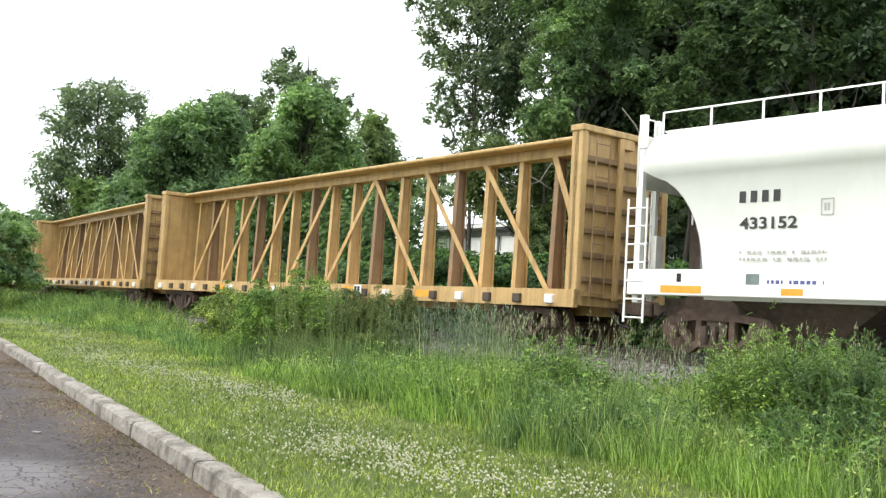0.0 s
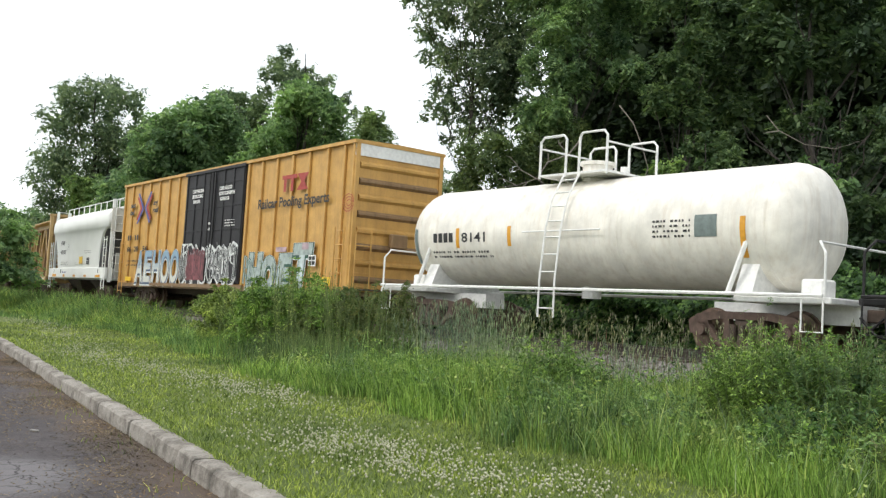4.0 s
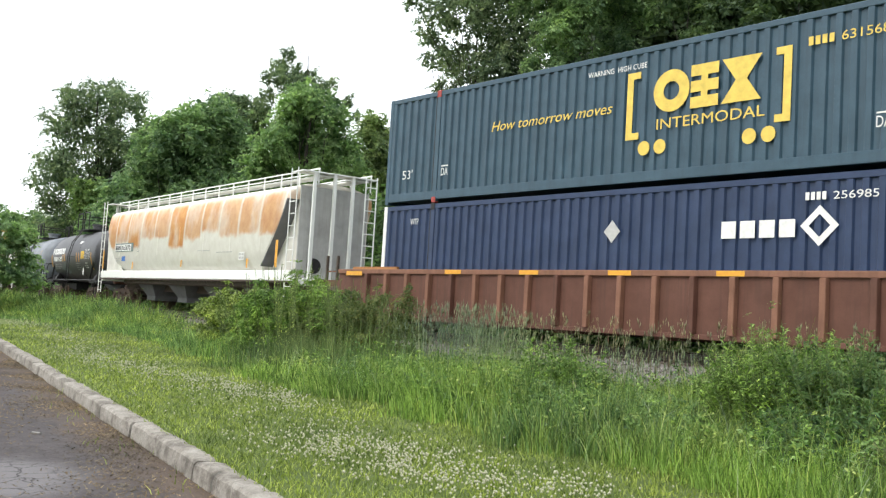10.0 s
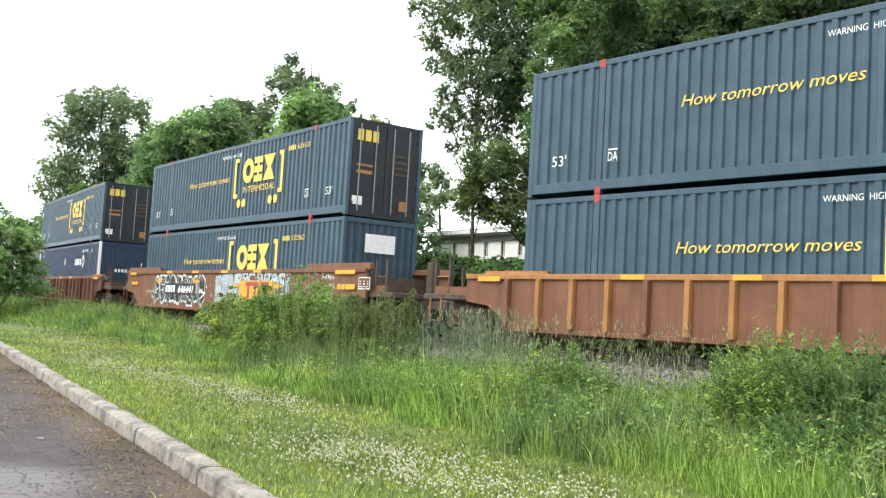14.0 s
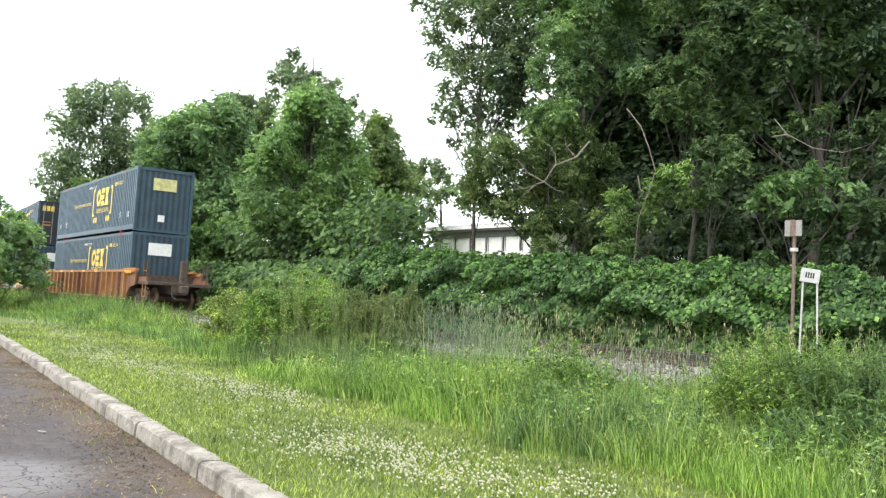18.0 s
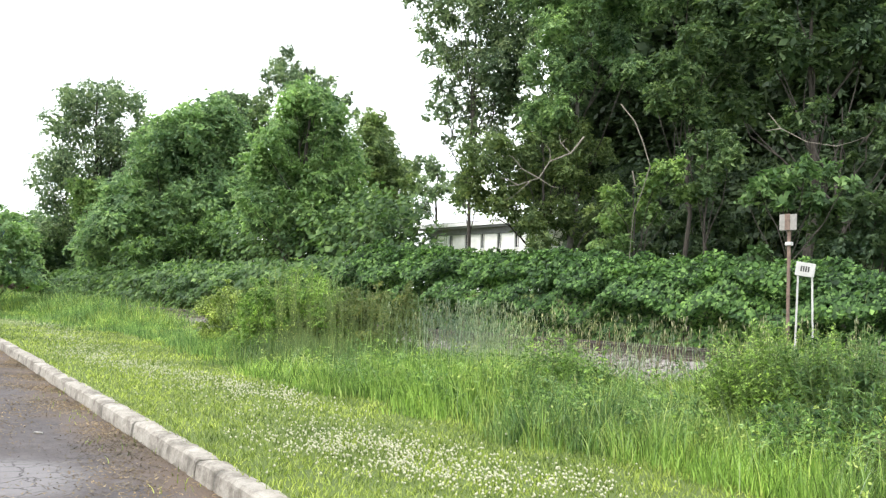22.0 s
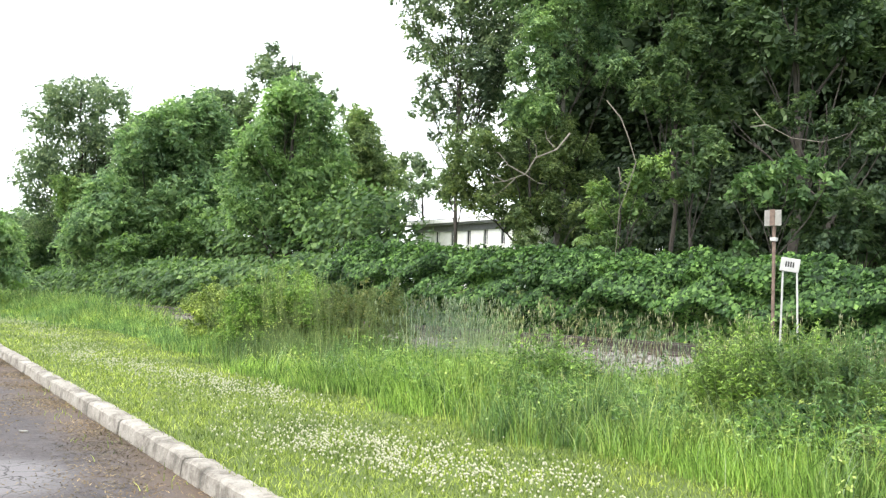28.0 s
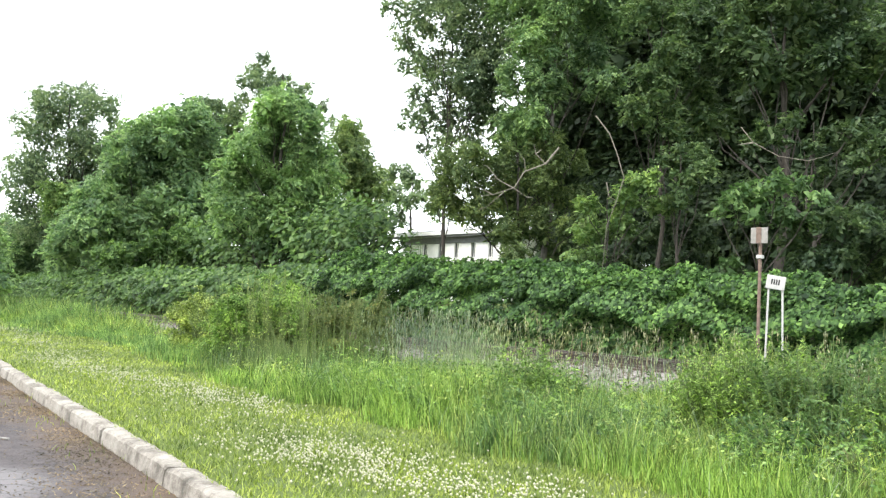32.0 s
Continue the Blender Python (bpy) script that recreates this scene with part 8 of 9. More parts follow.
def intermodal_marks(c, x0, Z, upper, seed):
    """Brackets, wheels and slogan as on the side of a container; x0: front end."""
    mid, y = x0 + 8.08, -1.302
    o = x0 - 107.97 - mid
    dz = Z - 3.33
    def rel(a):
        return a + o
    low = 4.30
    marks("bracket", [(rel(116.26), rel(116.42), low + dz, 5.71 + dz), (rel(116.42), rel(116.60), 5.57 + dz, 5.71 + dz), (rel(119.86), rel(120.02), low + dz, 5.68 + dz), (rel(119.70), rel(119.86), 5.54 + dz, 5.68 + dz)]
          + ([(rel(116.42), rel(116.60), low + dz, low + 0.14 + dz), (rel(119.70), rel(119.86), low + dz, low + 0.14 + dz)]), M_LETTERY, c, y, None, "yellow corner bracket")
    yellow_emblem(c, rel(116.97), (4.78 if upper else 4.69) + dz, 0.86, y, M_LETTERY)
    lettering("writing_service", "INTERMODAL", rel(117.05), 4.45 + dz, 0.22, M_LETTERY, c, y, 2.45)
    lettering("writing_slogan", "How tomorrow moves", rel(112.12), 4.93 + dz, 0.24, M_LETTERY, c, y, 3.75, lean=0.25)
    for a in (116.75, 117.15, 119.19, 119.59):
        bm = bmesh.new()
        tube(bm, [(rel(a), y + 0.001, 4.10 + dz), (rel(a), y - 0.001, 4.10 + dz)], 0.15, 18)
        part("wheel_dot", bm, M_LETTERY, c, "round yellow wheel dot")
    lettering("writing_caution", "WARNING  HIGH CUBE", rel(115.15), 5.78 + dz, 0.12, M_LETTERW, c, y, 1.6)["kind"] = "stuff"
    marks("reporting_mark", row_of_bars(rel(120.33), 5.60 + dz, 0.52, 0.16, 4, 0.3), M_LETTERY, c, y)
    lettering("container_number", ("631568", "631314", "634207", "632562", "635120")[seed % 5], rel(120.95), 5.60 + dz, 0.17, M_LETTERY, c, y, 0.85)
    lettering("writing_length", "53'", rel(122.9), 4.0 + dz, 0.24, M_LETTERW, c, y, 0.42)
    lettering("writing_length", "53'", rel(108.7), 4.0 + dz, 0.24, M_LETTERW, c, y, 0.42)
    lettering("writing_code", "DA", rel(121.6), 4.0 + dz, 0.2, M_LETTERW, c, y, 0.26)
    lettering("writing_code", "DA", rel(110.3), 4.0 + dz, 0.2, M_LETTERW, c, y, 0.26)
    marks("code_bar", [(rel(121.6), rel(121.86), 4.23 + dz, 4.26 + dz), (rel(110.3), rel(110.56), 4.23 + dz, 4.26 + dz)], M_LETTERW, c, y)


def end_marks(c, Z, kind):
    """Patches on the rear end of a container."""
    x = 8.08 + 0.012
    def patch(y0, y1, z0, z1, mat, name="end_patch"):
        bm = bmesh.new()
        bm.faces.new([bm.verts.new(p) for p in ((x, y0, Z + z0), (x, y1, Z + z0), (x, y1, Z + z1), (x, y0, Z + z1))])
        part(name, bm, mat, c)
    if kind == "door":
        for i in range(3):
            patch(-1.02 + 0.26 * i, -0.82 + 0.26 * i, 2.25, 2.58, M_LETTERY, "emblem")
        patch(-1.0, -0.45, 1.5, 1.56, M_ORANGERIB)
        patch(-1.0, -0.45, 1.28, 1.38, M_ORANGERIB)
        patch(-1.1, -0.75, 0.35, 0.6, M_LETTERW)
        patch(0.55, 0.85, 0.3, 0.6, M_ORANGERIB)
        for i in range(4):
            patch(0.2, 0.9, 1.9 - 0.18 * i, 1.97 - 0.18 * i, M_STEEL)
    elif kind == "panel":
        patch(-0.55, 0.5, 1.9, 2.45, M_LETTERW if Z < 2 else M_PALEYELLOW, "sign_panel")
        patch(-0.25, 0.05, 0.5, 0.8, M_LETTERW)
    else:
        for i in range(4):
            patch(-0.5 + 0.16 * i, -0.39 + 0.16 * i, 1.45, 1.6, M_LETTERW, "emblem")
        patch(0.22, 0.42, 1.42, 1.64, M_LETTERW, "emblem")
        patch(-1.0, -0.8, 0.9, 1.2, M_GREENISH)
        for i in range(6):
            patch(0.75, 0.8, 0.6 + 0.24 * i, 0.78 + 0.24 * i, M_LETTERW)


def well_car(x0, x1, w0, w1, mat, rib_mat, label, style, top=1.55):
    """Double-stack well car: side sills with ribs, end platforms, trucks."""
    c = car("well_car", x0, x1, label, "railcar", half=(x1 - x0) / 2 - 1.9)
    mid, L = (x0 + x1) / 2, (x1 - x0) / 2
    a, b = w0 - mid, w1 - mid
    for s in (-1, 1):
        bm = bmesh.new()
        y0, y1 = sorted((s * 1.40, s * 1.47))
        prism_y(bm, [(a - 0.1, 0.34), (b + 0.1, 0.34), (b + 0.35, 0.62), (b + 0.75, 0.86), (b + 1.5, 0.95), (b + 1.5, top), (a - 1.5, top), (a - 1.5, 0.95), (a - 0.75, 0.86), (a - 0.35, 0.62)], y0, y1)
        part("side_sill", bm, mat, c)
        part("top_chord", boxed(a - 1.5, b + 1.5, *sorted((s * 1.36, s * 1.53)), top - 0.07, top + 0.05, bevel=0.012), rib_mat, c)
        part("bottom_chord", boxed(a - 0.1, b + 0.1, *sorted((s * 1.30, s * 1.52)), 0.30, 0.40, bevel=0.012), mat, c)
        if style == "ribs":
            n = 18 if mat is M_RUSTORANGE else 20
            for k in range(n):
                x = a - 0.05 + k * (b - a + 0.1) / (n - 1)
                zz = 0.4
                part("rib", boxed(x - 0.06, x + 0.06, *sorted((s * 1.46, s * 1.60)), zz, top - 0.07, bevel=0.012), rib_mat if k % 4 else mat, c)
        else:
            for e in (-1, 1):
                xx = (a - 1.5, a + 2.2) if e < 0 else (b - 2.0, b + 1.6)
                part("raised_sill", boxed(xx[0], xx[1], *sorted((s * 1.28, s * 1.44)), top, top + 0.20, bevel=0.02), mat, c)
        for e in (-1, 1):
            xe = sorted((e * L * 0.999, e * (L - 2.6)))
            part("sill_guide", boxed(*sorted(((a if e < 0 else b) - 1.0, (a if e < 0 else b) + 1.0)), *sorted((s * 1.20, s * 1.36)), top + 0.05, top + 0.13), M_ORANGERIB if style == "ribs" else mat, c)
    part("well_floor", boxed(a - 0.1, b + 0.1, -1.3, 1.3, 0.30, 0.36), mat, c)
    for k in range(6):
        x = a + 1.5 + k * (b - a - 3.0) / 5
        part("cross_member", boxed(x - 0.15, x + 0.15, -1.36, 1.36, 0.24, 0.31), mat, c)
    for e in (-1, 1):
        we = a if e < 0 else b
        # darker steel here also puts the shade under the car ends into the colour
        part("end_platform", boxed(*sorted((we + e * 0.4, e * L)), -1.35, 1.35, 0.98, 1.12, bevel=0.02), M_STEEL, c)
        part("end_bulkhead", boxed(*sorted((we + e * 0.25, we + e * 0.4)), -1.4, 1.4, 0.5, top - 0.1), M_STEEL, c)
        part("stub_sill", boxed(*sorted((we + e * 0.4, e * L)), -0.35, 0.35, 0.62, 0.98), M_STEEL, c)
        for y in (-1.32, 1.24):
            part("end_beam", boxed(*sorted((we + e * 1.4, e * (L - 0.35))), y, y + 0.08, 1.12, 1.3), mat, c)
            part("grab_post", boxed(*sorted((e * (L - 0.42), e * (L - 0.36))), y, y + 0.07, 1.1, 2.0), M_STEEL, c)
            part("grab_post", boxed(*sorted((e * (L - 0.95), e * (L - 0.89))), y, y + 0.07, 1.1, 2.0), M_STEEL, c)
        part("grab_bar", bars([[(e * (L - 0.39), -1.28, 1.55), (e * (L - 0.92), -1.28, 1.55)]], 0.018), rib_mat, c)
        part("step_stirrup", bars([[(e * (L - 0.3), -1.36, 1.0), (e * (L - 0.3), -1.36, 0.45), (e * (L - 0.7), -1.36, 0.45), (e * (L - 0.7), -1.36, 1.0)]], 0.022), rib_mat, c)
        part("brake_stand", boxed(*sorted((e * (L - 0.55), e * (L - 0.3))), 0.1, 0.4, 1.1, 2.05 if e > 0 else 1.6, bevel=0.03), M_STEEL, c)
        coupler(c, e * L, e)
        truck(c, e * (L - 1.9), mid)
    marks("stripe", [(b - 0.1, b + 1.0, top - 0.12, top - 0.005), (a - 1.05, a - 0.3, top - 0.12, top - 0.005)] + [(a + 3.2 + 2.6 * k, a + 3.8 + 2.6 * k, top - 0.06, top + 0.04) for k in range(4)], M_STRIPE, c, -1.542)
    return c


def train():
    L = centerbeam(-36.6, -13.3)
    centerbeam(-61.6, -38.1)
    centerbeam(-86.5, -63.0)
    hopper_white(-11.95, -0.35)
    boxcar(1.4, 20.6)
    tanks()
    hopper_rusty(61.3, 80.5)
    w1 = well_car(81.5, 103.9, 84.3, 100.9, M_RUSTCAR, M_RUSTRIB, "brown ribbed well car carrying stacked containers", "ribs")
    w2 = well_car(105.3, 127.0, 107.85, 124.35, M_RUSTORANGE, M_RUSTORANGE, "rusty smooth-sided well car covered in spray paint", "smooth", 1.72)
    w3 = well_car(128.2, 151.0, 131.45, 148.0, M_RUSTORANGE, M_ORANGERIB, "rusty orange ribbed well car carrying stacked containers", "ribs")
    mid = (105.3 + 127.0) / 2
    y = -1.474
    graffiti(w2, 109.65 - mid, 114.8 - mid, 0.42, 1.68, y, M_GRAF_W, M_GRAF_K, 31, 9)
    wild_strokes(w2, 109.7 - mid, 114.7 - mid, 0.46, 1.66, y - 0.03, M_GRAF_T, M_GRAF_K, 41, 11, 0.12)
    marks("number_board", [(110.9 - mid, 113.95 - mid, 0.86, 1.28)], M_GRAF_K, w2, y - 0.045)
    marks("reporting_mark", row_of_bars(111.0 - mid, 0.93, 1.05, 0.27, 4, 0.25), M_LETTERW, w2, y - 0.05)
    lettering("road_number", "646441", 112.3 - mid, 0.93, 0.27, M_LETTERW, w2, y - 0.05, 1.5, lean=0.2, bold=0.012)
    lettering("writing_length", "53", 107.80 - mid, 1.46, 0.12, M_IRON, w2, y - 0.004, 0.2)
    lettering("writing_tag", "Living in", 108.75 - mid, 0.90, 0.13, M_GRAF_W, w2, y - 0.004, 0.85)
    lettering("writing_tag", "Hell", 109.35 - mid, 0.68, 0.14, M_GRAF_W, w2, y - 0.004, 0.4)
    graffiti(w2, 115.7 - mid, 117.7 - mid, 0.45, 1.68, y, M_GRAF_B, M_GRAF_T, 32, 4, M_GRAF_W)
    wild_strokes(w2, 115.8 - mid, 118.0 - mid, 0.5, 1.66, y - 0.024, M_GRAF_W, M_GRAF_N, 42, 5)
    graffiti(w2, 119.9 - mid, 121.4 - mid, 0.5, 1.68, y, M_GRAF_B, M_OLIVE, 33, 3, M_GRAF_T)
    wild_strokes(w2, 117.4 - mid, 121.2 - mid, 1.30, 1.68, y - 0.028, M_GRAF_W, M_GRAF_B, 43, 7, 0.1)
    marks("emblem_panel", [(117.79 - mid, 120.40 - mid, 0.66, 1.40)], M_STRIPE, w2, y - 0.036, None, "orange emblem panel")
    marks("emblem", [(118.28 - mid, 119.28 - mid, 1.22, 1.36), (118.44 - mid, 118.60 - mid, 0.75, 1.22), (118.94 - mid, 119.10 - mid, 0.75, 1.22)], M_RED, w2, y - 0.04)
    waist = bmesh.new()
    for sign in (-1, 1):
        waist.faces.new([waist.verts.new((119.70 - mid + a, y - 0.04, 1.055 + sign * b)) for a, b in ((-0.1, 0.0), (0.1, 0.0), (0.34, 0.305), (-0.34, 0.305))])
    part("emblem", waist, M_RED, w2, "dark red waisted block")
    wild_strokes(w2, 120.9 - mid, 122.7 - mid, 0.44, 0.98, y - 0.01, M_GRAF_W, M_RUSTORANGE, 44, 5, 0.07)
    wild_strokes(w2, 121.8 - mid, 123.2 - mid, 0.95, 1.68, y - 0.01, M_GRAF_Q, M_RUSTORANGE, 45, 3, 0.07)
    rnd = random.Random(9)
    for mat in (M_GRAF_W, M_GRAF_B, M_GRAF_Q):
        marks("graffiti_linework", [(a, a + rnd.uniform(0.03, 0.08), b, b + rnd.uniform(0.03, 0.07)) for a, b in ((rnd.uniform(114.4, 124.0) - mid, rnd.uniform(0.5, 1.62)) for _ in range(34))], mat, w2, y - 0.008, None, "spots of spray paint")
    tags = bmesh.new()
    for q in range(5):
        px = 123.40 - mid
        while px < 124.05 - mid:
            hook = rnd.uniform(0.07, 0.14)
            zz = 1.52 - 0.25 * q
            band(tags, [(px, zz - 0.08), (px + rnd.uniform(-0.02, 0.05), zz + rnd.uniform(0.0, 0.09)), (px + hook, zz + rnd.uniform(-0.08, 0.08)), (px + hook * 0.5, zz - rnd.uniform(0.0, 0.09))], 0.03, y - 0.006)
            px += hook + 0.05
    part("graffiti_linework", tags, M_GRAF_W, w2, "thin white scrawled tag")["kind"] = "stuff"
    marks("stripe", [(124.38 - mid, 125.35 - mid, 1.17, 1.32), (107.0 - mid, 107.75 - mid, 1.2, 1.32), (110.0 - mid, 110.55 - mid, 1.30, 1.42), (113.75 - mid, 114.35 - mid, 1.30, 1.42), (117.35 - mid, 117.8 - mid, 1.18, 1.28), (120.42 - mid, 120.95 - mid, 1.18, 1.28)], M_STRIPE, w2, y - 0.05)
    marks("data_panel", [(125.47 - mid, 126.06 - mid, 1.18, 1.52)], M_GRAF_W, w2, y - 0.004)
    marks("data_panel", [(125.50 - mid, 126.03 - mid, 1.21, 1.49)], M_RUSTCAR, w2, y - 0.008)
    marks("notice", lines_of_bars(125.54 - mid, 1.24, 0.45, 0.22, 3, 35), M_GRAF_W, w2, y - 0.011)
    for x0, half, lower, label2, top_kind, low_kind in ((84.5, 9.25, M_NAVY, "navy blue container with white corner posts in a well car", "door", "navy"),
                                                        (108.0, 8.75, M_BLUE, "blue corrugated container with yellow emblem in a well car", "door", "panel"),
                                                        (131.65, 9.4, M_BLUE, "blue corrugated container with yellow emblem in a well car", "panel", "panel")):
        low = container(x0, 0.42, lower is M_NAVY, lower, label2, half, door=False)
        end_marks(low, 0.42, low_kind)
        if lower is M_NAVY:
            m = x0 + 8.08
            marks("brand_bars", row_of_bars(95.21 - m, 2.21, 1.6, 0.32, 4, 0.22), M_LETTERW, low, -1.302, None, "white name blocks")
            bm = bmesh.new()
            for r, mt in ((0.36, 0.2),):
                for k in range(4):
                    a0, a1 = k * math.pi / 2, (k + 1) * math.pi / 2
                    p = [(r * math.cos(a0), r * math.sin(a0)), (r * math.cos(a1), r * math.sin(a1)), (mt * math.cos(a1), mt * math.sin(a1)), (mt * math.cos(a0), mt * math.sin(a0))]
                    bm.faces.new([bm.verts.new((97.18 - m + u, -1.302, 2.40 + v)) for u, v in p])
            part("emblem", bm, M_LETTERW, low, "white open diamond")
            bm = bmesh.new()
            bm.faces.new([bm.verts.new((92.55 - m + u, -1.302, 2.42 + v)) for u, v in ((0.22, 0), (0, 0.24), (-0.22, 0), (0, -0.24))])
            part("placard", bm, M_SIGNWHITE, low)
            lettering("container_number", "256985", 97.42 - m, 2.85, 0.14, M_LETTERW, low, -1.302, 0.8)
            marks("reporting_mark", row_of_bars(96.9 - m, 2.85, 0.42, 0.14, 4, 0.3), M_LETTERW, low, -1.302)
            lettering("writing_code", "WTP", 98.9 - m, 2.78, 0.17, M_LETTERW, low, -1.302, 0.34)
            lettering("writing_code", "WTP", 85.7 - m, 2.78, 0.17, M_LETTERW, low, -1.302, 0.34)
        else:
            intermodal_marks(low, x0, 0.42, False, int(x0))
        up = container(x0, 3.34, False, M_BLUE, "blue shipping container with yellow emblem, stacked on another container", half, door=top_kind == "door")
        intermodal_marks(up, x0, 3.34, True, int(x0) + 1)
        end_marks(up, 3.34, top_kind)


train()


# ---- signs and house ----
def build_signs():
    z0 = land_z(-10.75, 19.95)
    s = empty("trackside_sign", pose(-10.75, 19.95, z0 - 0.05), "small weathered square sign on a rusty post beside the track", "sign")
    part("post", bars([[(0, 0, -0.2), (0.0, 0, 2.98 - z0)]], 0.038, 8), M_SIGNRUST, s, "rusty steel post")
    part("plate", boxed(-0.20, 0.20, -0.075, -0.045, 2.63 - z0, 2.98 - z0, bevel=0.01), M_SIGNGREY, s, "faded grey plate")
    part("strip", boxed(-0.065, 0.055, -0.085, -0.075, 2.64 - z0, 2.99 - z0), M_SIGNRUST, s)
    part("clamp", boxed(-0.07, 0.07, -0.06, 0.06, 2.3 - z0, 2.38 - z0, bevel=0.01), M_SIGNWHITE, s)
    z1 = land_z(-10.5, 20.2)
    w = empty("station_sign", pose(-10.5, 20.2, z1 - 0.05, 0, 0, 30), "white name board with dark writing on two white posts", "sign")
    for x in (-0.20, 0.20):
        part("post", bars([[(x, 0, -0.2), (x * 0.7, 0, 1.86 - z1)]], 0.022, 8), M_SIGNWHITE, w)
    board = part("board", boxed(-0.20, 0.20, -0.055, -0.03, -0.15, 0.15, bevel=0.01), M_SIGNWHITE, w, "tilted weathered white board")
    board.matrix_basis = pose(0, 0, 1.79 - z1, 0, 8, 0)
    marks("writing_bar", row_of_bars(-0.10, -0.05, 0.20, 0.12, 4, 0.35), M_LETTERK, board, -0.0575)


def build_house():
    """Flat-roofed white house among the trees."""
    z0 = land_z(-47, 46)
    h = empty("house", pose(-49.1, 42.3, z0, 0, 0, -6), "low white house with a flat overhanging roof among trees", "house")
    top = 5.22 - z0
    # wall in piers between windows, with sill and head strips
    wins = (1.35, 2.95, 4.55, 6.15, 7.75, 9.35)
    edges = [0.65]
    for x in wins:
        edges += [x, x + 0.38]
    edges.append(11.0)
    bm = bmesh.new()
    for a, b in zip(edges[0::2], edges[1::2]):
        box(bm, a, b, 0.5, 0.7, top - 1.25, top - 0.38)
    box(bm, 0.65, 11.0, 0.5, 0.7, -0.5, top - 1.25)
    box(bm, 0.65, 11.0, 0.5, 0.7, top - 0.38, top)
    box(bm, 0.65, 0.85, 0.7, 6.5, -0.5, top)
    box(bm, 10.8, 11.0, 0.7, 6.5, -0.5, top)
    box(bm, 0.65, 11.0, 6.3, 6.5, -0.5, top)
    part("wall", bm, M_PLASTER, h, "white painted wall")
    for x in wins:
        f = part("window", boxed(x, x + 0.38, 0.6, 0.64, top - 1.25, top - 0.38), M_GLASS, h, "narrow dark window")
        part("sill", boxed(x - 0.03, x + 0.41, 0.44, 0.6, top - 1.31, top - 1.25), M_PLASTER, f)
        part("frame", boxed(x + 0.17, x + 0.21, 0.56, 0.6, top - 1.25, top - 0.38), M_PLASTER, f)
    part("roof", boxed(-0.1, 11.5, 0.0, 7.0, top + 0.18, top + 0.40, bevel=0.03), M_ROOF, h)
    part("fascia", boxed(-0.15, 11.55, -0.06, -0.003, top + 0.12, top + 0.34), M_PLASTER, h, "white roof edge")
    # added dark strip paints the roof overhang's shadow on the wall
    part("eaves_shade_band", boxed(0.6, 11.05, 0.44, 0.497, top - 0.38, top - 0.004), M_ROOF, h, "dark band standing in for the eaves' shadow")
    part("soffit", boxed(0.0, 11.4, 0.05, 6.9, top, top + 0.18), M_ROOF, h)


build_signs()
build_house()


# ---- dead branches ----
def dead_branch(x, y, z, paths, label):
    rnd = random.Random(int(x * 10))
    b = empty("dead_branch", pose(x, y, z, 0, 0, math.degrees(math.atan2(-x, y))), label, "branch")
    for p, r in paths:
        bm = bmesh.new()
        tube(bm, [Vector(q) + Vector((rnd.uniform(-0.02, 0.02), 0, rnd.uniform(-0.02, 0.02))) for q in p], r, 6, r * 0.25)
        part("limb", bm, M_DEAD, b)


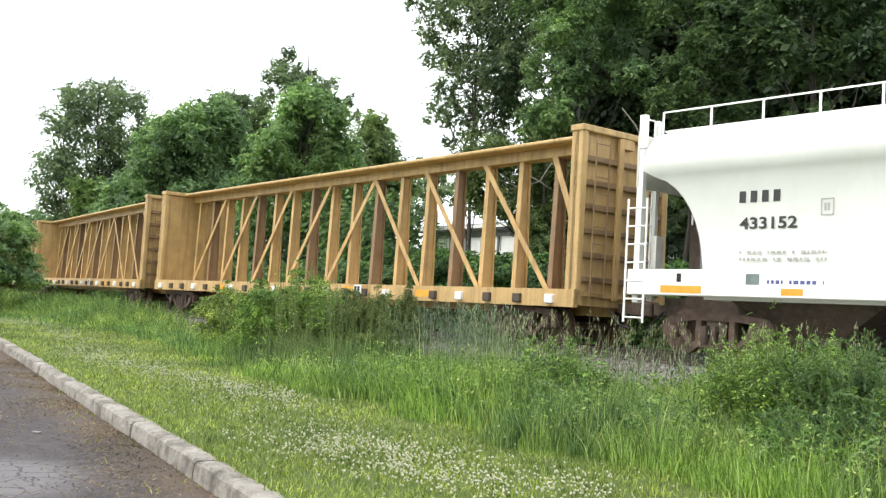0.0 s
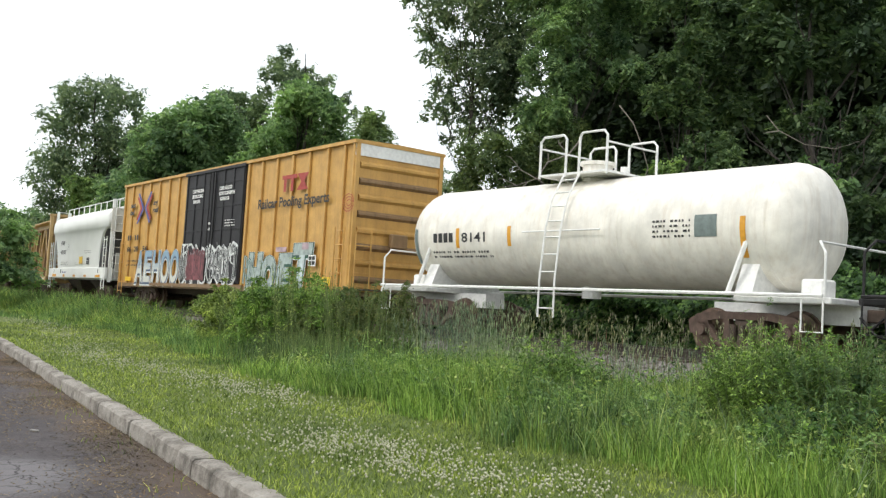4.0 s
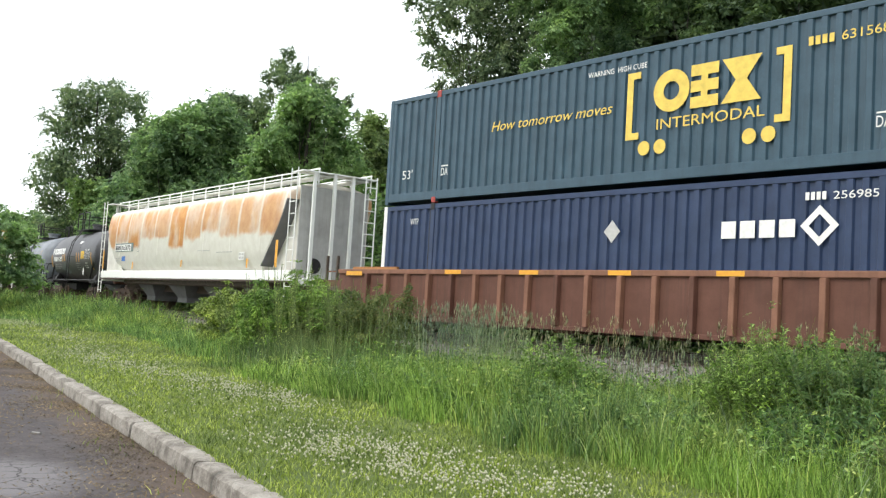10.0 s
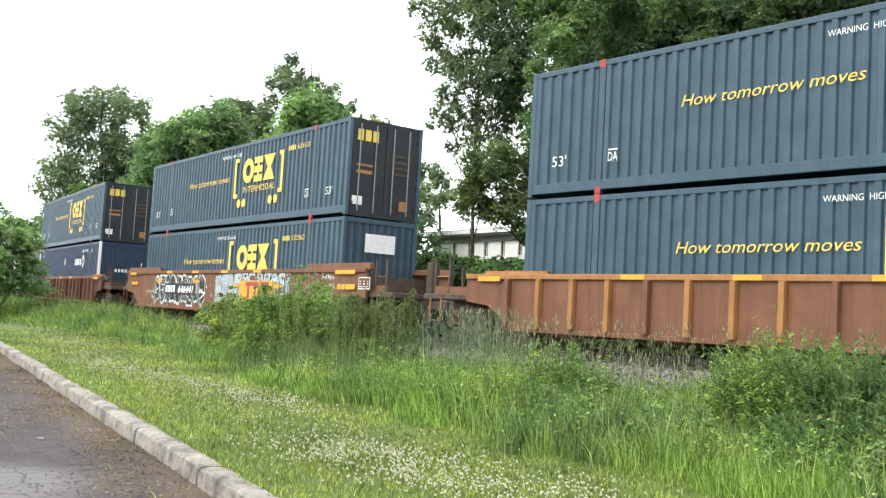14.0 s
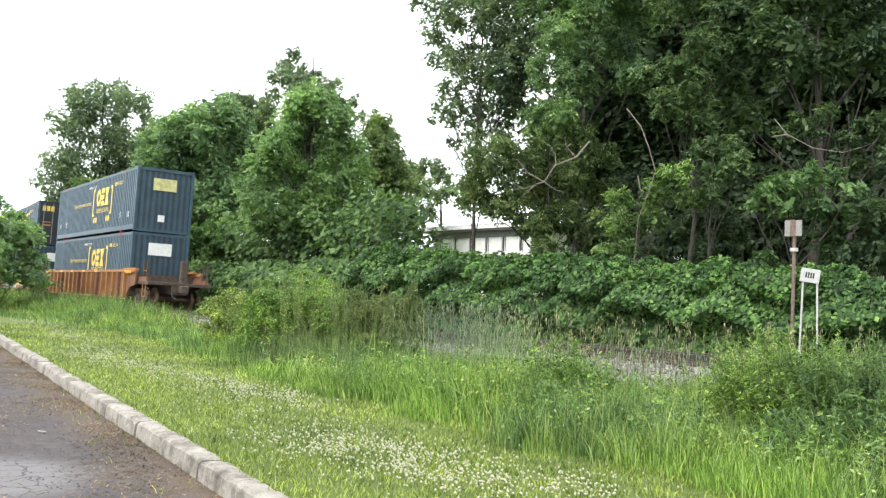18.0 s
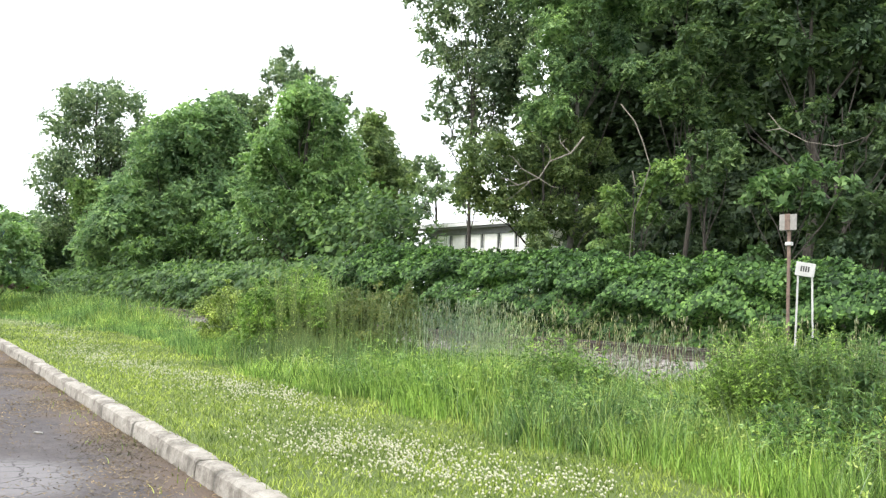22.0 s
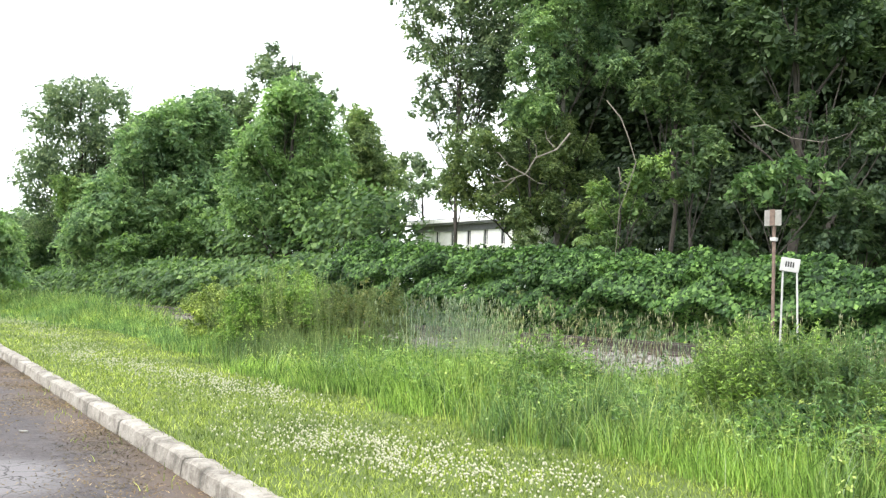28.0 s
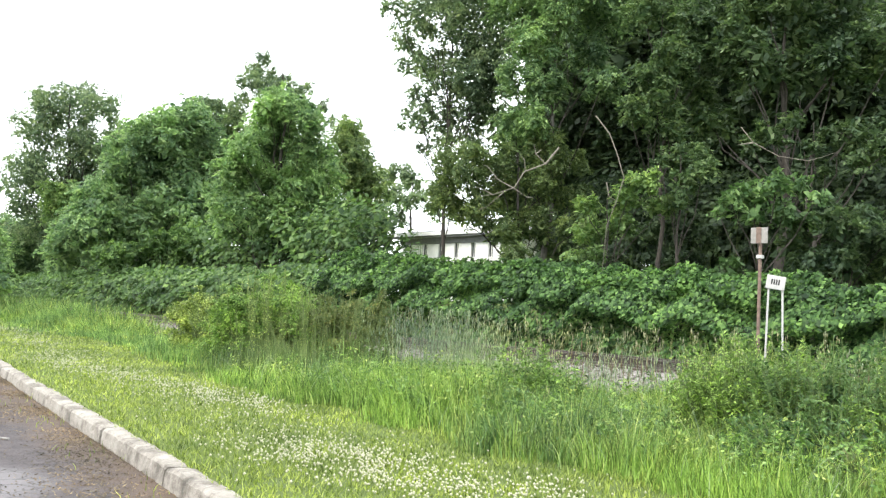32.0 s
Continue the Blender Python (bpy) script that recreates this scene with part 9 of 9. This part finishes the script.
dead_branch(-19.6, 21.6, 4.5, [([(1.28, 0, 1.25), (0.9, 0, 0.75), (0.3, 0, 0.5), (0, 0, 0), (-0.6, 0, -0.22), (-1.0, 0.1, -0.25)], 0.032), ([(0.62, 0, 1.05), (0.8, 0, 1.2)], 0.015), ([(-0.55, 0, 0.3), (-0.8, 0, 0.62), (-0.95, 0, 0.66)], 0.016), ([(-0.6, 0, -0.22), (-0.95, 0, -0.05), (-1.15, 0, 0.0)], 0.016), ([(0.27, 0, 0.85), (0.12, 0, 1.02)], 0.014), ([(0.35, 0, -0.25), (0.6, 0, -0.28)], 0.014), ([(-0.8, 0, -0.6), (-1.0, 0, -0.68)], 0.012), ([(0.3, 0, 0.5), (0.27, 0, 0.85)], 0.02), ([(0.9, 0, 0.75), (0.62, 0, 1.05), (0.55, 0, 1.35)], 0.02), ([(0, 0, 0), (-0.55, 0, 0.3), (-0.7, 0, 0.2)], 0.02), ([(-0.3, 0, -0.12), (-0.8, 0, -0.6)], 0.017), ([(0, 0, 0), (0.35, 0, -0.25)], 0.017)],
            "bleached bare dead branch in front of dark leaves")
dead_branch(-16.6, 22.6, 4.6, [([(-0.65, 0, 1.9), (-0.25, 0, 1.4), (0, 0, 0.8), (0.17, 0, 0.15), (0, 0, -0.5), (-0.25, 0, -1.2), (-0.3, 0, -2.4), (-0.25, 0, -4.4)], 0.02), ([(-0.28, 0, 0.0), (-0.2, 0, -0.4), (0, 0, -0.5)], 0.02)],
            "thin grey dead stem standing among leaves")
dead_branch(-11.9, 22.4, 4.95, [([(-0.7, 0, 0.75), (-0.4, 0, 0.35), (0.2, 0, 0), (0.9, 0, -0.1), (1.3, 0, -0.02), (1.5, 0, 0.1)], 0.013), ([(-0.4, 0, 0.35), (-0.75, 0, 0.3)], 0.02)],
            "thin grey dead bough with bare twigs")
stick = part("paper_roll", bars([[(-0.05, 0, 0), (0.05, 0, 0)]], 0.011, 8), M_SIGNGREY, None)
stick.matrix_basis = pose(-10.13, 3.79, -0.645, 0, 0, 30)
tagged(stick, "small pale scrap lying on the asphalt", "litter")


def travel(t):
    ts = [a for a, _ in TRAVEL]
    if t >= ts[-1]:
        return TRAVEL[-1][1] + (t - ts[-1]) * 11.3
    return float(np.interp(t, ts, [b for _, b in TRAVEL]))


def motions():
    """The train runs past and away; its wheels turn while it is near."""
    for ob, mid, half in CARS:
        view_shift = 0.15 if mid > 81 else 0.0  # shift of the well cars and containers, set to fit the camera's view
        walk(ob, [(0.5 * k, rail_pose(mid - view_shift - travel(0.5 * k), half)) for k in range(65)])
    for w, dx, mid in WHEELS:
        where = Vector(w.location)
        near = [k * 0.05 for k in range(641) if -28 < mid + dx - travel(k * 0.05) < -5]
        ts = sorted({0.0, 32.0, *[round(t, 2) for t in near]})
        start = travel(ts[1]) if len(ts) > 2 else 0.0
        rows = []
        for t in ts:
            roll = -(min(max(travel(t), start), travel(ts[-2])) - start) / 0.42 if len(ts) > 2 else 0.0
            rows.append((t, Matrix.Translation(where) @ Matrix.Rotation(roll, 4, "Y")))
        walk(w, rows)


motions()
